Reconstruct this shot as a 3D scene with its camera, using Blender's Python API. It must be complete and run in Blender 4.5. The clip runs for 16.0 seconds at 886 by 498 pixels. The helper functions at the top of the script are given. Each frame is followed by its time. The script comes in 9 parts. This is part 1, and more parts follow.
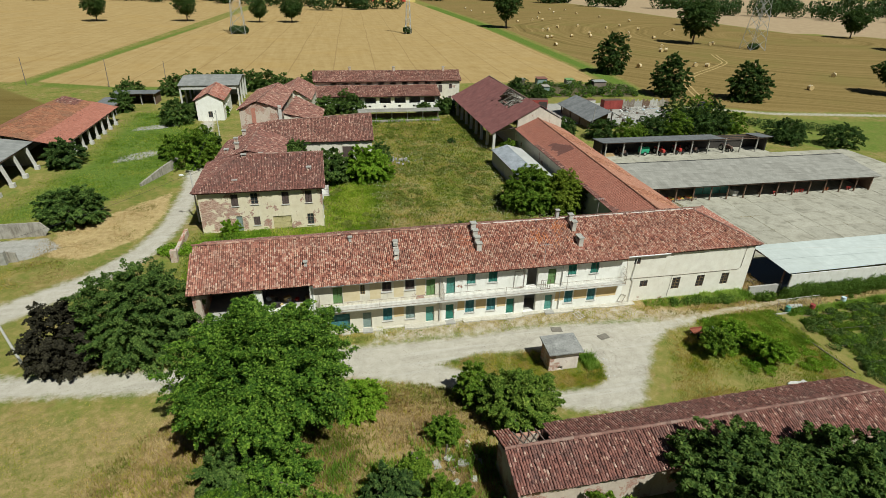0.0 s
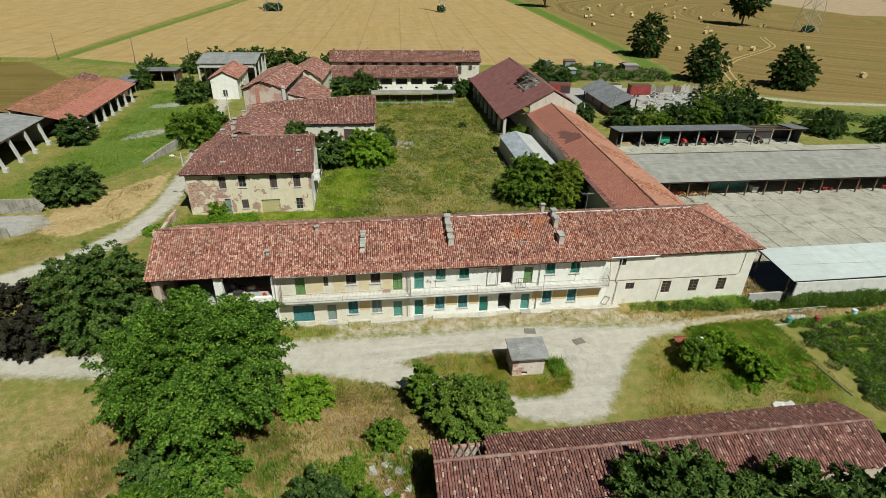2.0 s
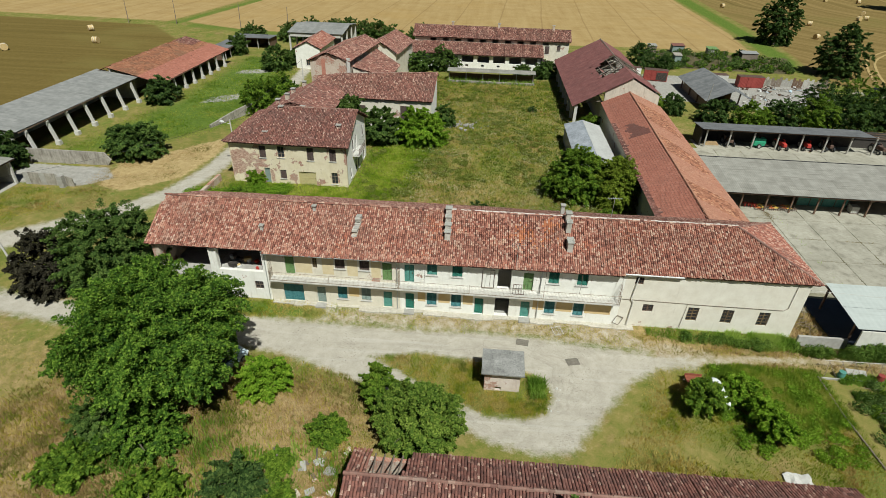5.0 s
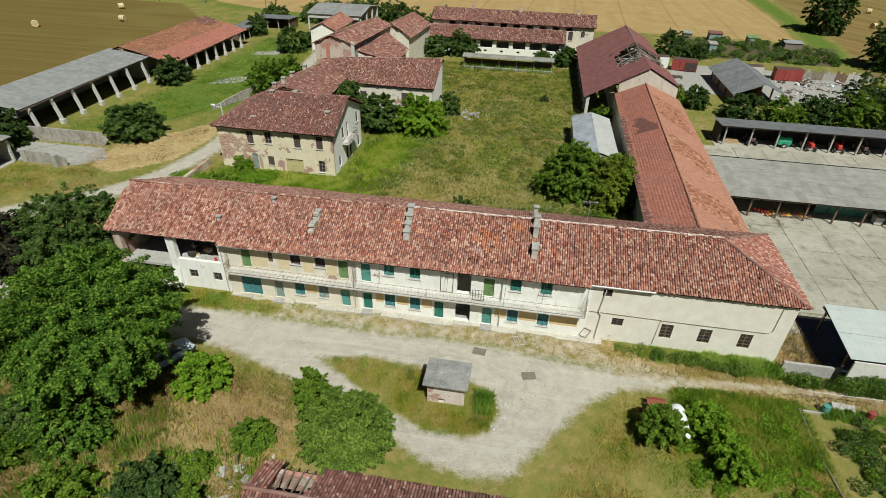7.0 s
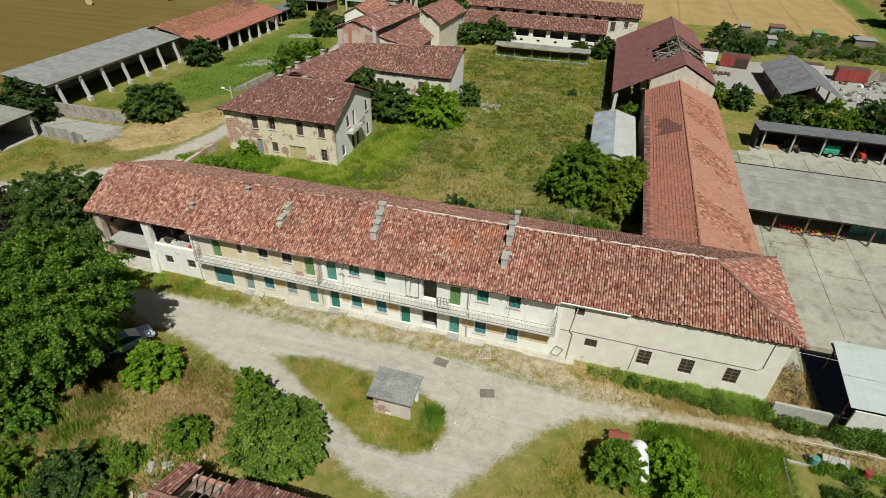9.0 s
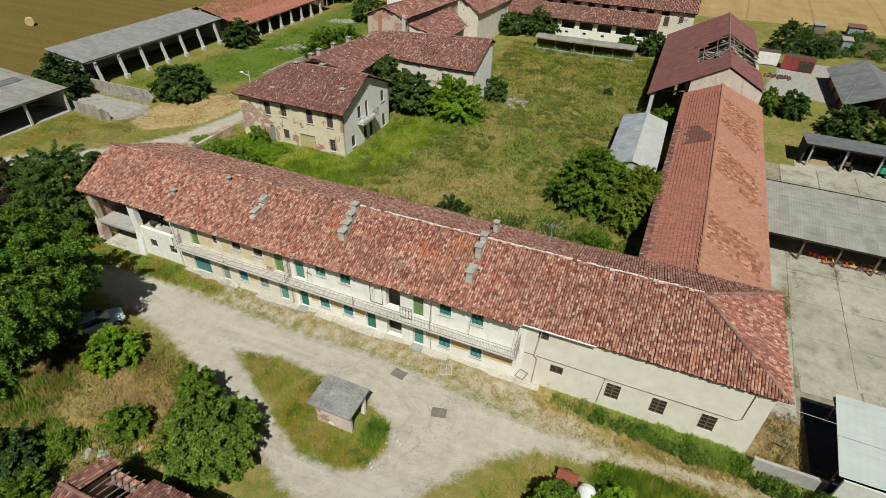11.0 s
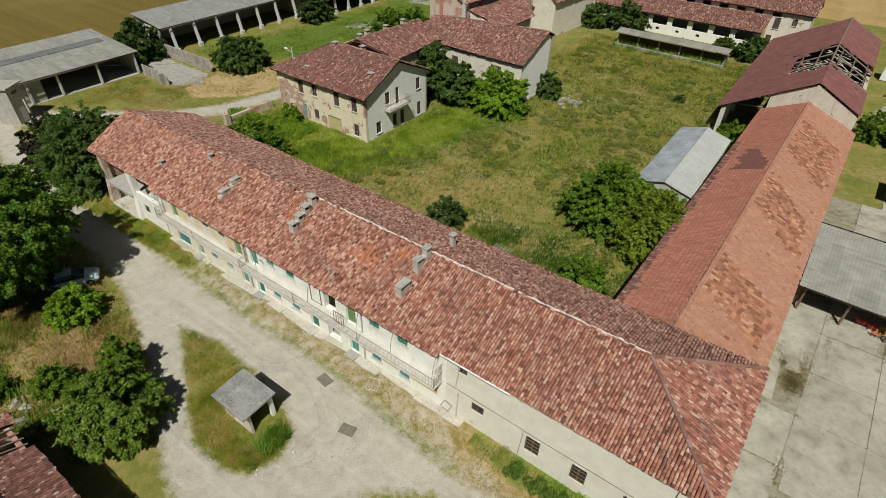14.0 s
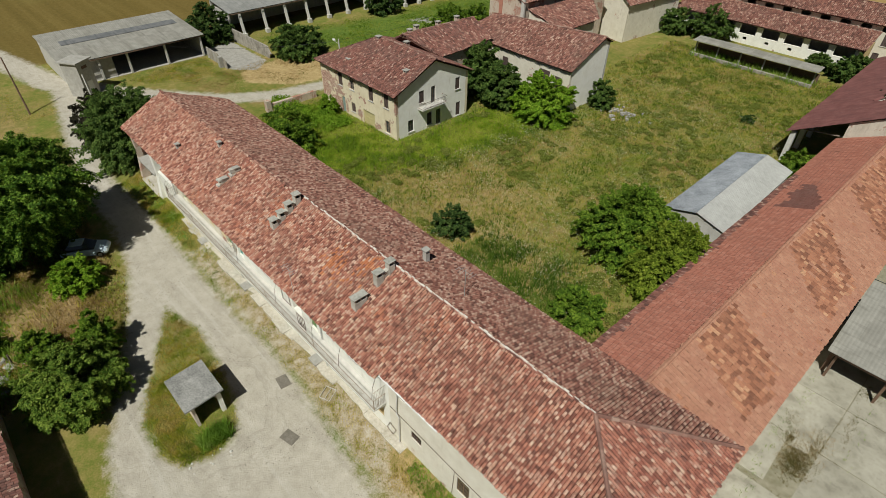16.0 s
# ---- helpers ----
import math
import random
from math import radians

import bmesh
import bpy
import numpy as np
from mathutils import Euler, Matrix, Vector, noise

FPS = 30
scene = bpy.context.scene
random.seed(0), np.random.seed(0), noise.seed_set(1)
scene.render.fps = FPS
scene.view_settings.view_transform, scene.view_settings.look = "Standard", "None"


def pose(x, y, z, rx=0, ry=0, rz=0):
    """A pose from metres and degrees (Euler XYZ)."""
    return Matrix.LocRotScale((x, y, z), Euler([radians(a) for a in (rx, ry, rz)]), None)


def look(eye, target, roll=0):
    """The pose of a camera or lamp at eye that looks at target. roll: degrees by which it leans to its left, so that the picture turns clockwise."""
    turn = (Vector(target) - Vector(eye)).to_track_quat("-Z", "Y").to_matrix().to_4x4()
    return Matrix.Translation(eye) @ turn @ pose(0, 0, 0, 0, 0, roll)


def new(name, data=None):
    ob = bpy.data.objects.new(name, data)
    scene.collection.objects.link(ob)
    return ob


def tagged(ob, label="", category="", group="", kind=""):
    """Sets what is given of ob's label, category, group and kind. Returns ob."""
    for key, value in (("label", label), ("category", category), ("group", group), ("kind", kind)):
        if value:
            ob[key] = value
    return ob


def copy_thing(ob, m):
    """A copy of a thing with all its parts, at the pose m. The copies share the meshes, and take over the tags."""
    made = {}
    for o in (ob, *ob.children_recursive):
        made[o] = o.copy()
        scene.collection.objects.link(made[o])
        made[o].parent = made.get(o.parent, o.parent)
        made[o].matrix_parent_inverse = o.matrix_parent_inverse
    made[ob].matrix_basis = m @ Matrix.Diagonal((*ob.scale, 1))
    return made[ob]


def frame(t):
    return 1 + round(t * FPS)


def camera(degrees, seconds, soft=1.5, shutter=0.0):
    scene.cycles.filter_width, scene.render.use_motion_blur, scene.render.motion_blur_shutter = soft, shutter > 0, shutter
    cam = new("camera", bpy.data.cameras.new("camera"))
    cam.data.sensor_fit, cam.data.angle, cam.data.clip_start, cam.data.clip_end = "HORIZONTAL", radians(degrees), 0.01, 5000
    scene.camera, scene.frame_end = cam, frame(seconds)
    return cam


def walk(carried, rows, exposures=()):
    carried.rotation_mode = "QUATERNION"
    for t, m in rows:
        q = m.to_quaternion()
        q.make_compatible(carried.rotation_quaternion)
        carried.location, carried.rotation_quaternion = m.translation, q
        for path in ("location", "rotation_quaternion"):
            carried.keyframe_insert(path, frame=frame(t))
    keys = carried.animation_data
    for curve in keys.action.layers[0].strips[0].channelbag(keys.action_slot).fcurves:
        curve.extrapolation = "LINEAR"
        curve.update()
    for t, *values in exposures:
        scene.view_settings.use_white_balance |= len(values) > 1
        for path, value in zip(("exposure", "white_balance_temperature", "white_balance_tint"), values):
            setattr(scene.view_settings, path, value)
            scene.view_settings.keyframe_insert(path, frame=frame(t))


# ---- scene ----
cam = camera(78.9, 16.0, 0.5)
METRES, EYE, TILT, LEAN, TURN = 62.74, 34.5, 0.0, 0.0, -12.6
PATH = [
    (0, (-0.083, 0.887, 33.297), (0.317, 2.62, 32.383), 1.7),
    (0.5, (1.649, 1.226, 33.356), (2.022, 2.954, 32.421), 1.7),
    (1, (3.495, 1.589, 33.399), (3.843, 3.313, 32.448), 1.8),
    (1.5, (5.283, 1.962, 33.431), (5.608, 3.684, 32.466), 1.7),
    (2, (7.099, 2.396, 33.418), (7.358, 4.121, 32.44), 1.7),
    (2.5, (8.834, 2.783, 33.393), (9.023, 4.509, 32.402), 1.7),
    (3, (10.632, 3.263, 33.377), (10.745, 4.988, 32.371), 1.8),
    (3.5, (12.351, 3.75, 33.373), (12.41, 5.47, 32.353), 1.8),
    (4, (14.084, 4.304, 33.332), (14.077, 6.017, 32.3), 1.8),
    (6.5, (22.419, 8.507, 33.343), (22.198, 10.166, 32.248), 1.7),
    (7, (24.138, 9.559, 33.381), (23.888, 11.205, 32.272), 1.7),
    (7.5, (25.699, 10.622, 33.393), (25.42, 12.254, 32.272), 1.7),
    (8, (27.322, 11.763, 33.393), (26.997, 13.378, 32.259), 1.7),
    (8.5, (28.819, 12.795, 33.353), (28.446, 14.393, 32.21), 1.6),
    (9, (30.371, 13.915, 33.322), (29.946, 15.493, 32.169), 1.6),
    (11.5, (37.554, 20.373, 33.451), (36.898, 21.83, 32.249), 1.6),
    (12, (39.086, 21.848, 33.366), (38.379, 23.276, 32.156), 1.6),
    (12.5, (40.478, 23.328, 33.272), (39.722, 24.723, 32.055), 1.6),
    (13, (41.859, 24.916, 33.204), (41.057, 26.278, 31.979), 1.5),
    (13.5, (43.047, 26.436, 33.182), (42.202, 27.764, 31.948), 1.5),
    (14, (44.248, 28.097, 33.136), (43.339, 29.373, 31.892), 1.4),
    (14.5, (45.311, 29.748, 33.123), (44.345, 30.972, 31.87), 1.3),
    (15, (46.381, 31.57, 33.122), (45.366, 32.744, 31.861), 1.3),
    (15.5, (47.352, 33.372, 33.113), (46.286, 34.497, 31.848), 1.1),
    (16, (48.288, 35.225, 33.116), (47.17, 36.298, 31.851), 1.0),
]
walk(cam, [(t, look(eye, target, roll)) for t, eye, target, roll in PATH], [(0.0, 0.08, 5930, 3.5), (8.0, 0.02, 5980, 5.8), (12.0, -0.06, 6120, 7.0), (16.0, -0.16, 6150, 7.0)])

# ---- light ----
SUN_DIR = Vector((0.45, -0.91, 1.45)).normalized()
sun = new("sun", bpy.data.lights.new("sun", "SUN"))
sun.data.energy, sun.data.angle, sun.data.color = 5.0, radians(0.5), (1.0, 0.955, 0.87)
sun.matrix_world = look(SUN_DIR * 400, (0, 0, 0))
world = bpy.data.worlds.new("sky")
scene.world = world
world.use_nodes = True
wn = world.node_tree
sky = wn.nodes.new("ShaderNodeTexSky")
sky.sky_type, sky.sun_disc = "NISHITA", False
sky.sun_elevation, sky.sun_rotation = math.asin(SUN_DIR.z), math.atan2(SUN_DIR.x, SUN_DIR.y)
wn.links.new(sky.outputs[0], wn.nodes["Background"].inputs[0])
wn.nodes["Background"].inputs[1].default_value = 0.0185


# ---- materials ----
class Nodes:
    """A small writer of node trees."""

    def __init__(self, name):
        self.m = bpy.data.materials.new(name)
        self.m.use_nodes = True
        self.t = self.m.node_tree
        self.bsdf = self.t.nodes["Principled BSDF"]
        self.geo = self.add("ShaderNodeNewGeometry")

    def add(self, kind):
        return self.t.nodes.new(kind)

    def put(self, socket, value):
        if isinstance(value, bpy.types.NodeSocket):
            self.t.links.new(value, socket)
        elif isinstance(value, (tuple, list)) and len(value) == 3 and socket.type == "RGBA":
            socket.default_value = (*value, 1)
        else:
            socket.default_value = value

    def noise(self, scale, detail=4.0, rough=0.6, stretch=None, vec=None):
        src = vec or self.geo.outputs["Position"]
        if stretch:
            mp = self.add("ShaderNodeMapping")
            self.put(mp.inputs["Vector"], src)
            mp.inputs["Rotation"].default_value = (0, 0, stretch[3] if len(stretch) > 3 else 0)
            mp.inputs["Scale"].default_value = stretch[:3]
            src = mp.outputs[0]
        n = self.add("ShaderNodeTexNoise")
        self.put(n.inputs["Vector"], src)
        n.inputs["Scale"].default_value, n.inputs["Detail"].default_value, n.inputs["Roughness"].default_value = scale, detail, rough
        return n.outputs["Fac"]

    def wave(self, scale, angle, distortion=1.0):
        mp = self.add("ShaderNodeMapping")
        self.put(mp.inputs["Vector"], self.geo.outputs["Position"])
        mp.inputs["Rotation"].default_value = (0, 0, angle)
        w = self.add("ShaderNodeTexWave")
        self.put(w.inputs["Vector"], mp.outputs[0])
        w.inputs["Scale"].default_value, w.inputs["Distortion"].default_value = scale, distortion
        w.inputs["Detail"].default_value, w.inputs["Detail Scale"].default_value = 3, 0.6
        return w.outputs["Fac"]

    def math(self, op, a, b=0.0, clamp=False):
        n = self.add("ShaderNodeMath")
        n.operation, n.use_clamp = op, clamp
        self.put(n.inputs[0], a), self.put(n.inputs[1], b)
        return n.outputs[0]

    def ramp(self, fac, stops):
        n = self.add("ShaderNodeValToRGB")
        el = n.color_ramp.elements
        while len(el) < len(stops):
            el.new(0.5)
        for e, (p, c) in zip(el, stops):
            e.position, e.color = p, (*c, 1)
        self.put(n.inputs[0], fac)
        return n.outputs[0]

    def mix(self, fac, a, b, blend="MIX"):
        n = self.add("ShaderNodeMix")
        n.data_type, n.blend_type = "RGBA", blend
        self.put(n.inputs[0], fac), self.put(n.inputs[6], a), self.put(n.inputs[7], b)
        return n.outputs[2]

    def step(self, v, lo, hi):
        n = self.add("ShaderNodeMapRange")
        n.interpolation_type = "SMOOTHSTEP"
        self.put(n.inputs[0], v)
        n.inputs[1].default_value, n.inputs[2].default_value = lo, hi
        return n.outputs[0]

    def pieces(self):
        """A number of its own for each loose piece, whether it is an object or an island."""
        info = self.add("ShaderNodeObjectInfo")
        return self.math("FRACT", self.math("ADD", self.geo.outputs["Random Per Island"], info.outputs["Random"]))

    def done(self, colour, rough=0.9, bump=None, height=0.02, metal=0.0, spec=0.3):
        self.put(self.bsdf.inputs["Base Color"], colour)
        self.put(self.bsdf.inputs["Roughness"], rough)
        self.put(self.bsdf.inputs["Metallic"], metal)
        self.bsdf.inputs["Specular IOR Level"].default_value = spec
        if bump is not None:
            b = self.add("ShaderNodeBump")
            b.inputs["Strength"].default_value, b.inputs["Distance"].default_value = 0.7, height
            self.put(b.inputs["Height"], bump)
            self.put(self.bsdf.inputs["Normal"], b.outputs[0])
        return self.m


def plain(name, a, b, scale=3.0, big=0.25, rough=0.9, height=0.01, metal=0.0, spec=0.3):
    """A surface of two near colours, mottled at two scales."""
    n = Nodes(name)
    f = n.math("ADD", n.math("MULTIPLY", n.noise(scale, 6), 0.6), n.math("MULTIPLY", n.noise(big, 3), 0.4))
    return n.done(n.ramp(f, [(0.32, a), (0.68, b)]), rough, n.noise(scale * 4, 3), height, metal, spec)


def tile_material(name, stops, stain=0.45, lichen=(0.16, 0.12, 0.10), relaid=0.0, bleach=0.0):
    """Fired clay: each piece has its own shade, with lichen and soot over whole stretches."""
    n = Nodes(name)
    own = n.pieces()
    shade = n.math("ADD", n.math("MULTIPLY", own, 0.86), n.math("MULTIPLY", n.math("SUBTRACT", n.noise(2.6, 6, 0.75), 0.42), 0.55))
    c = n.ramp(shade, stops)
    if relaid:
        fresh = n.math("MULTIPLY", n.step(n.noise(0.33, 3, 0.5), 0.60, 0.68), n.math("GREATER_THAN", n.pieces(), 0.3))
        c = n.mix(n.math("MULTIPLY", fresh, relaid), c, (0.50, 0.165, 0.075))
    c = n.mix(n.math("MULTIPLY", n.step(n.noise(4.5, 5, 0.75), 0.5, 0.68), 0.45), c, (0.15, 0.078, 0.06))
    if bleach:
        spot = n.math("MULTIPLY", n.math("GREATER_THAN", n.math("FRACT", n.math("MULTIPLY", own, 7.3)), 1 - bleach), n.step(n.noise(5.0, 4, 0.7), 0.40, 0.56))
        c = n.mix(n.math("MULTIPLY", spot, 0.85), c, n.ramp(own, [(0.0, (0.42, 0.235, 0.165)), (1.0, (0.60, 0.44, 0.335))]))
    grime = n.step(n.math("ADD", n.noise(0.35, 4), n.math("MULTIPLY", n.math("SUBTRACT", n.noise(7, 4), 0.5), 0.7)), 0.46, 0.68)
    c = n.mix(n.math("MULTIPLY", grime, stain), c, lichen)
    c = n.mix(n.math("MULTIPLY", n.step(n.noise(16, 3), 0.5, 0.8), 0.35), c, (0.30, 0.22, 0.17))
    return n.done(c, 0.92, n.noise(30, 3), 0.008, 0, 0.2)


def plaster(name, a, b, stain=(0.33, 0.28, 0.2), brick=0.0, stain_at=0.52):
    """Old lime plaster, streaked by rain, here and there fallen off the bricks."""
    n = Nodes(name)
    c = n.ramp(n.noise(1.1, 6, 0.65), [(0.3, a), (0.7, b)])
    streak = n.step(n.noise(1.4, 5, 0.65, (2.2, 2.2, 0.35)), stain_at, stain_at + 0.28)
    c = n.mix(n.math("MULTIPLY", streak, 0.6), c, stain)
    c = n.mix(n.math("MULTIPLY", n.step(n.noise(9, 5), 0.56, 0.75), 0.35), c, stain)
    h = n.noise(14, 4)
    if brick:
        br = n.add("ShaderNodeTexBrick")
        mp = n.add("ShaderNodeMapping")
        cmb = n.add("ShaderNodeCombineXYZ")
        sep = n.add("ShaderNodeSeparateXYZ")
        n.put(sep.inputs[0], n.geo.outputs["Position"])
        n.put(cmb.inputs[0], n.math("ADD", sep.outputs[0], sep.outputs[1])), n.put(cmb.inputs[1], sep.outputs[2])
        n.put(br.inputs["Vector"], cmb.outputs[0])
        br.inputs["Scale"].default_value = 1.0
        br.inputs["Brick Width"].default_value, br.inputs["Row Height"].default_value, br.inputs["Mortar Size"].default_value = 0.26, 0.075, 0.012
        n.put(br.inputs["Color1"], (0.34, 0.14, 0.09)), n.put(br.inputs["Color2"], (0.42, 0.22, 0.15)), n.put(br.inputs["Mortar"], (0.45, 0.4, 0.33))
        bare = n.step(n.math("ADD", n.noise(0.55, 5, 0.6), n.math("MULTIPLY", n.noise(5, 4), 0.25)), 0.80 - brick, 0.84 - brick)
        c = n.mix(bare, c, br.outputs["Color"])
    return n.done(c, 0.95, h, 0.012, 0, 0.15)


def corrugated(name, a, b, angle, pitch=0.18, stain=(0.2, 0.19, 0.17), metal=0.0, rough=0.85):
    n = Nodes(name)
    c = n.ramp(n.noise(0.9, 5, 0.6), [(0.3, a), (0.7, b)])
    across = n.noise(1.0, 4, 0.6, (0.25, 3.0, 1, angle))
    c = n.mix(n.math("MULTIPLY", n.step(across, 0.5, 0.72), 0.6), c, stain)
    c = n.mix(n.math("MULTIPLY", n.math("GREATER_THAN", n.pieces(), 0.8), 0.25), c, stain)
    return n.done(c, rough, n.noise(20, 3), 0.006, metal, 0.25)


def foliage(name, dark, mid, light, through_leaf=0.25):
    n = Nodes(name)
    f = n.math("ADD", n.math("MULTIPLY", n.geo.outputs["Random Per Island"], 0.55), n.math("MULTIPLY", n.noise(0.5, 3), 0.45))
    c = n.ramp(f, [(0.2, dark), (0.5, mid), (0.82, light)])
    n.done(c, 0.7, None, 0, 0, 0.12)
    tr = n.add("ShaderNodeBsdfTranslucent")
    n.put(tr.inputs[0], n.mix(0.5, c, light))
    sh = n.add("ShaderNodeMixShader")
    sh.inputs[0].default_value = through_leaf
    n.put(sh.inputs[1], n.bsdf.outputs[0]), n.put(sh.inputs[2], tr.outputs[0])
    n.put(n.t.nodes["Material Output"].inputs[0], sh.outputs[0])
    return n.m


COPPI = tile_material("old_roman_tile", [(0.0, (0.12, 0.05, 0.038)), (0.18, (0.23, 0.088, 0.06)), (0.48, (0.34, 0.138, 0.094)), (0.75, (0.43, 0.20, 0.135)), (0.88, (0.52, 0.31, 0.21)), (1.0, (0.66, 0.50, 0.37))], 0.4, (0.18, 0.105, 0.075), 0.35, 0.3)
COPPI_FRESH = tile_material("relaid_orange_tile", [(0.0, (0.34, 0.12, 0.055)), (0.6, (0.50, 0.19, 0.085)), (1.0, (0.60, 0.30, 0.16))], 0.2, (0.30, 0.14, 0.08))
COPPI_DARK = tile_material("weathered_roman_tile", [(0.0, (0.10, 0.048, 0.04)), (0.4, (0.19, 0.082, 0.062)), (0.82, (0.27, 0.12, 0.09)), (0.92, (0.34, 0.195, 0.155)), (1.0, (0.46, 0.33, 0.27))], 0.4, (0.15, 0.10, 0.085), 0.0, 0.1)
COPPI_NORTH = tile_material("rosy_brown_roman_tile", [(0.0, (0.10, 0.045, 0.036)), (0.28, (0.225, 0.095, 0.07)), (0.62, (0.35, 0.16, 0.115)), (0.85, (0.46, 0.27, 0.20)), (1.0, (0.62, 0.47, 0.36))], 0.4, (0.18, 0.115, 0.085), 0.0, 0.28)
COPPI_FARM = tile_material("brown_roman_tile", [(0.0, (0.10, 0.046, 0.037)), (0.35, (0.205, 0.088, 0.066)), (0.75, (0.295, 0.135, 0.098)), (0.9, (0.39, 0.225, 0.17)), (1.0, (0.52, 0.38, 0.30))], 0.4, (0.17, 0.11, 0.085), 0.0, 0.16)
TILE_DARK = tile_material("dark_flat_tile", [(0.0, (0.155, 0.066, 0.052)), (1.0, (0.20, 0.09, 0.07))], 0.3)
COPPI_RED = tile_material("red_roman_tile", [(0.0, (0.14, 0.055, 0.042)), (0.25, (0.26, 0.095, 0.066)), (0.75, (0.38, 0.155, 0.105)), (0.88, (0.45, 0.26, 0.19)), (1.0, (0.58, 0.42, 0.32))], 0.4, bleach=0.2)
TILE_ORANGE = tile_material("orange_flat_tile", [(0.0, (0.22, 0.095, 0.052)), (0.5, (0.33, 0.14, 0.075)), (0.85, (0.39, 0.185, 0.10)), (1.0, (0.45, 0.26, 0.15))], 0.6, (0.17, 0.115, 0.07))
TILE_ROSE = tile_material("rose_flat_tile", [(0.0, (0.37, 0.185, 0.118)), (0.6, (0.42, 0.215, 0.138)), (1.0, (0.46, 0.255, 0.165))], 0.4, (0.34, 0.145, 0.098))
TILE_OCHRE = tile_material("ochre_flat_tile", [(0.0, (0.17, 0.073, 0.044)), (0.3, (0.30, 0.13, 0.075)), (0.75, (0.43, 0.20, 0.115)), (1.0, (0.60, 0.37, 0.215))], 0.3, (0.24, 0.12, 0.075))
TILE_BRICK = tile_material("brick_red_flat_tile", [(0.0, (0.35, 0.135, 0.09)), (0.6, (0.415, 0.17, 0.115)), (1.0, (0.47, 0.215, 0.15))], 0.4, (0.29, 0.13, 0.092))
UNDER_TILE = plain("tile_bed", (0.06, 0.028, 0.02), (0.14, 0.062, 0.045), 6)
MORTAR = plain("lime_mortar", (0.52, 0.47, 0.4), (0.8, 0.76, 0.68), 4)
RIDGE = tile_material("ridge_tile", [(0, (0.17, 0.085, 0.066)), (0.6, (0.27, 0.15, 0.115)), (1, (0.38, 0.27, 0.21))], 0.4)
WHITE_WALL = plaster("white_plaster", (0.72, 0.70, 0.61), (0.85, 0.83, 0.75), (0.48, 0.43, 0.34), 0.01, 0.53)
# paler than the other plasters, for the east walls of two houses
BRIGHT_WALL = plaster("brighter_plaster", (0.78, 0.75, 0.66), (0.87, 0.85, 0.78), (0.52, 0.46, 0.37), 0.0, 0.58)
CREAM_WALL = plaster("cream_plaster", (0.60, 0.55, 0.43), (0.72, 0.67, 0.55), (0.40, 0.33, 0.24), 0.06, 0.54)
OCHRE_WALL = plaster("ochre_plaster", (0.58, 0.47, 0.27), (0.66, 0.56, 0.36), (0.45, 0.38, 0.26), 0, 0.55)
YELLOW_WALL = plaster("yellow_ochre_plaster", (0.58, 0.42, 0.2), (0.64, 0.5, 0.28), (0.5, 0.42, 0.3), 0, 0.6)
VILLA_WALL = plaster("flaking_cream_plaster", (0.64, 0.55, 0.37), (0.75, 0.67, 0.49), (0.40, 0.31, 0.22), 0.11, 0.53)
BRICK_WALL = plaster("patchy_brick_plaster", (0.46, 0.37, 0.28), (0.6, 0.52, 0.42), (0.32, 0.23, 0.17), 0.17, 0.5)
GREY_WALL = plaster("grey_cement_render", (0.4, 0.38, 0.33), (0.52, 0.5, 0.45), (0.25, 0.23, 0.2), 0, 0.5)
CONCRETE = plain("weathered_concrete", (0.28, 0.265, 0.23), (0.44, 0.42, 0.37), 2.5, 0.3, 0.93)
CONCRETE_PALE = plain("pale_concrete", (0.45, 0.43, 0.38), (0.6, 0.58, 0.52), 3, 0.4, 0.9)


def slab_material():
    n = Nodes("yard_concrete")
    c = n.ramp(n.math("ADD", n.math("MULTIPLY", n.noise(2.2, 6, 0.65), 0.6), n.math("MULTIPLY", n.noise(0.2, 3), 0.4)), [(0.34, (0.29, 0.27, 0.205)), (0.66, (0.48, 0.45, 0.36))])
    c = n.mix(n.math("MULTIPLY", n.pieces(), 0.28), c, (0.25, 0.235, 0.185))
    c = n.mix(n.math("MULTIPLY", n.step(n.noise(0.55, 7, 0.75), 0.5, 0.64), 0.62), c, (0.16, 0.145, 0.105))
    c = n.mix(n.math("MULTIPLY", n.step(n.noise(5, 5, 0.7), 0.6, 0.72), 0.4), c, (0.17, 0.155, 0.11))
    return n.done(c, 0.95, n.noise(9, 4), 0.006, 0, 0.15)


SLAB = slab_material()
APRON = plain("rubble_and_lime", (0.36, 0.325, 0.25), (0.6, 0.56, 0.47), 5, 0.8, 0.95, 0.02)
STAINED = plaster("stained_concrete", (0.25, 0.225, 0.18), (0.42, 0.39, 0.33), (0.10, 0.08, 0.055), 0, 0.44)
GRANARY_WALL = plaster("pale_granary_plaster", (0.66, 0.61, 0.50), (0.77, 0.73, 0.62), (0.44, 0.38, 0.29), 0, 0.58)
PALE_WOOD = plain("bleached_timber", (0.38, 0.34, 0.28), (0.58, 0.54, 0.46), 6)
WOOD_OLD = plain("grey_old_wood", (0.14, 0.11, 0.085), (0.27, 0.22, 0.17), 6)
WOOD_OCHRE = plain("varnished_ochre_wood", (0.15, 0.10, 0.045), (0.27, 0.195, 0.095), 6)
WOOD_BROWN = plain("brown_wood", (0.10, 0.06, 0.04), (0.2, 0.13, 0.085), 6)
GREEN_DARK = plain("dark_green_paint", (0.018, 0.12, 0.085), (0.05, 0.21, 0.15), 5, 0.7, 0.7)
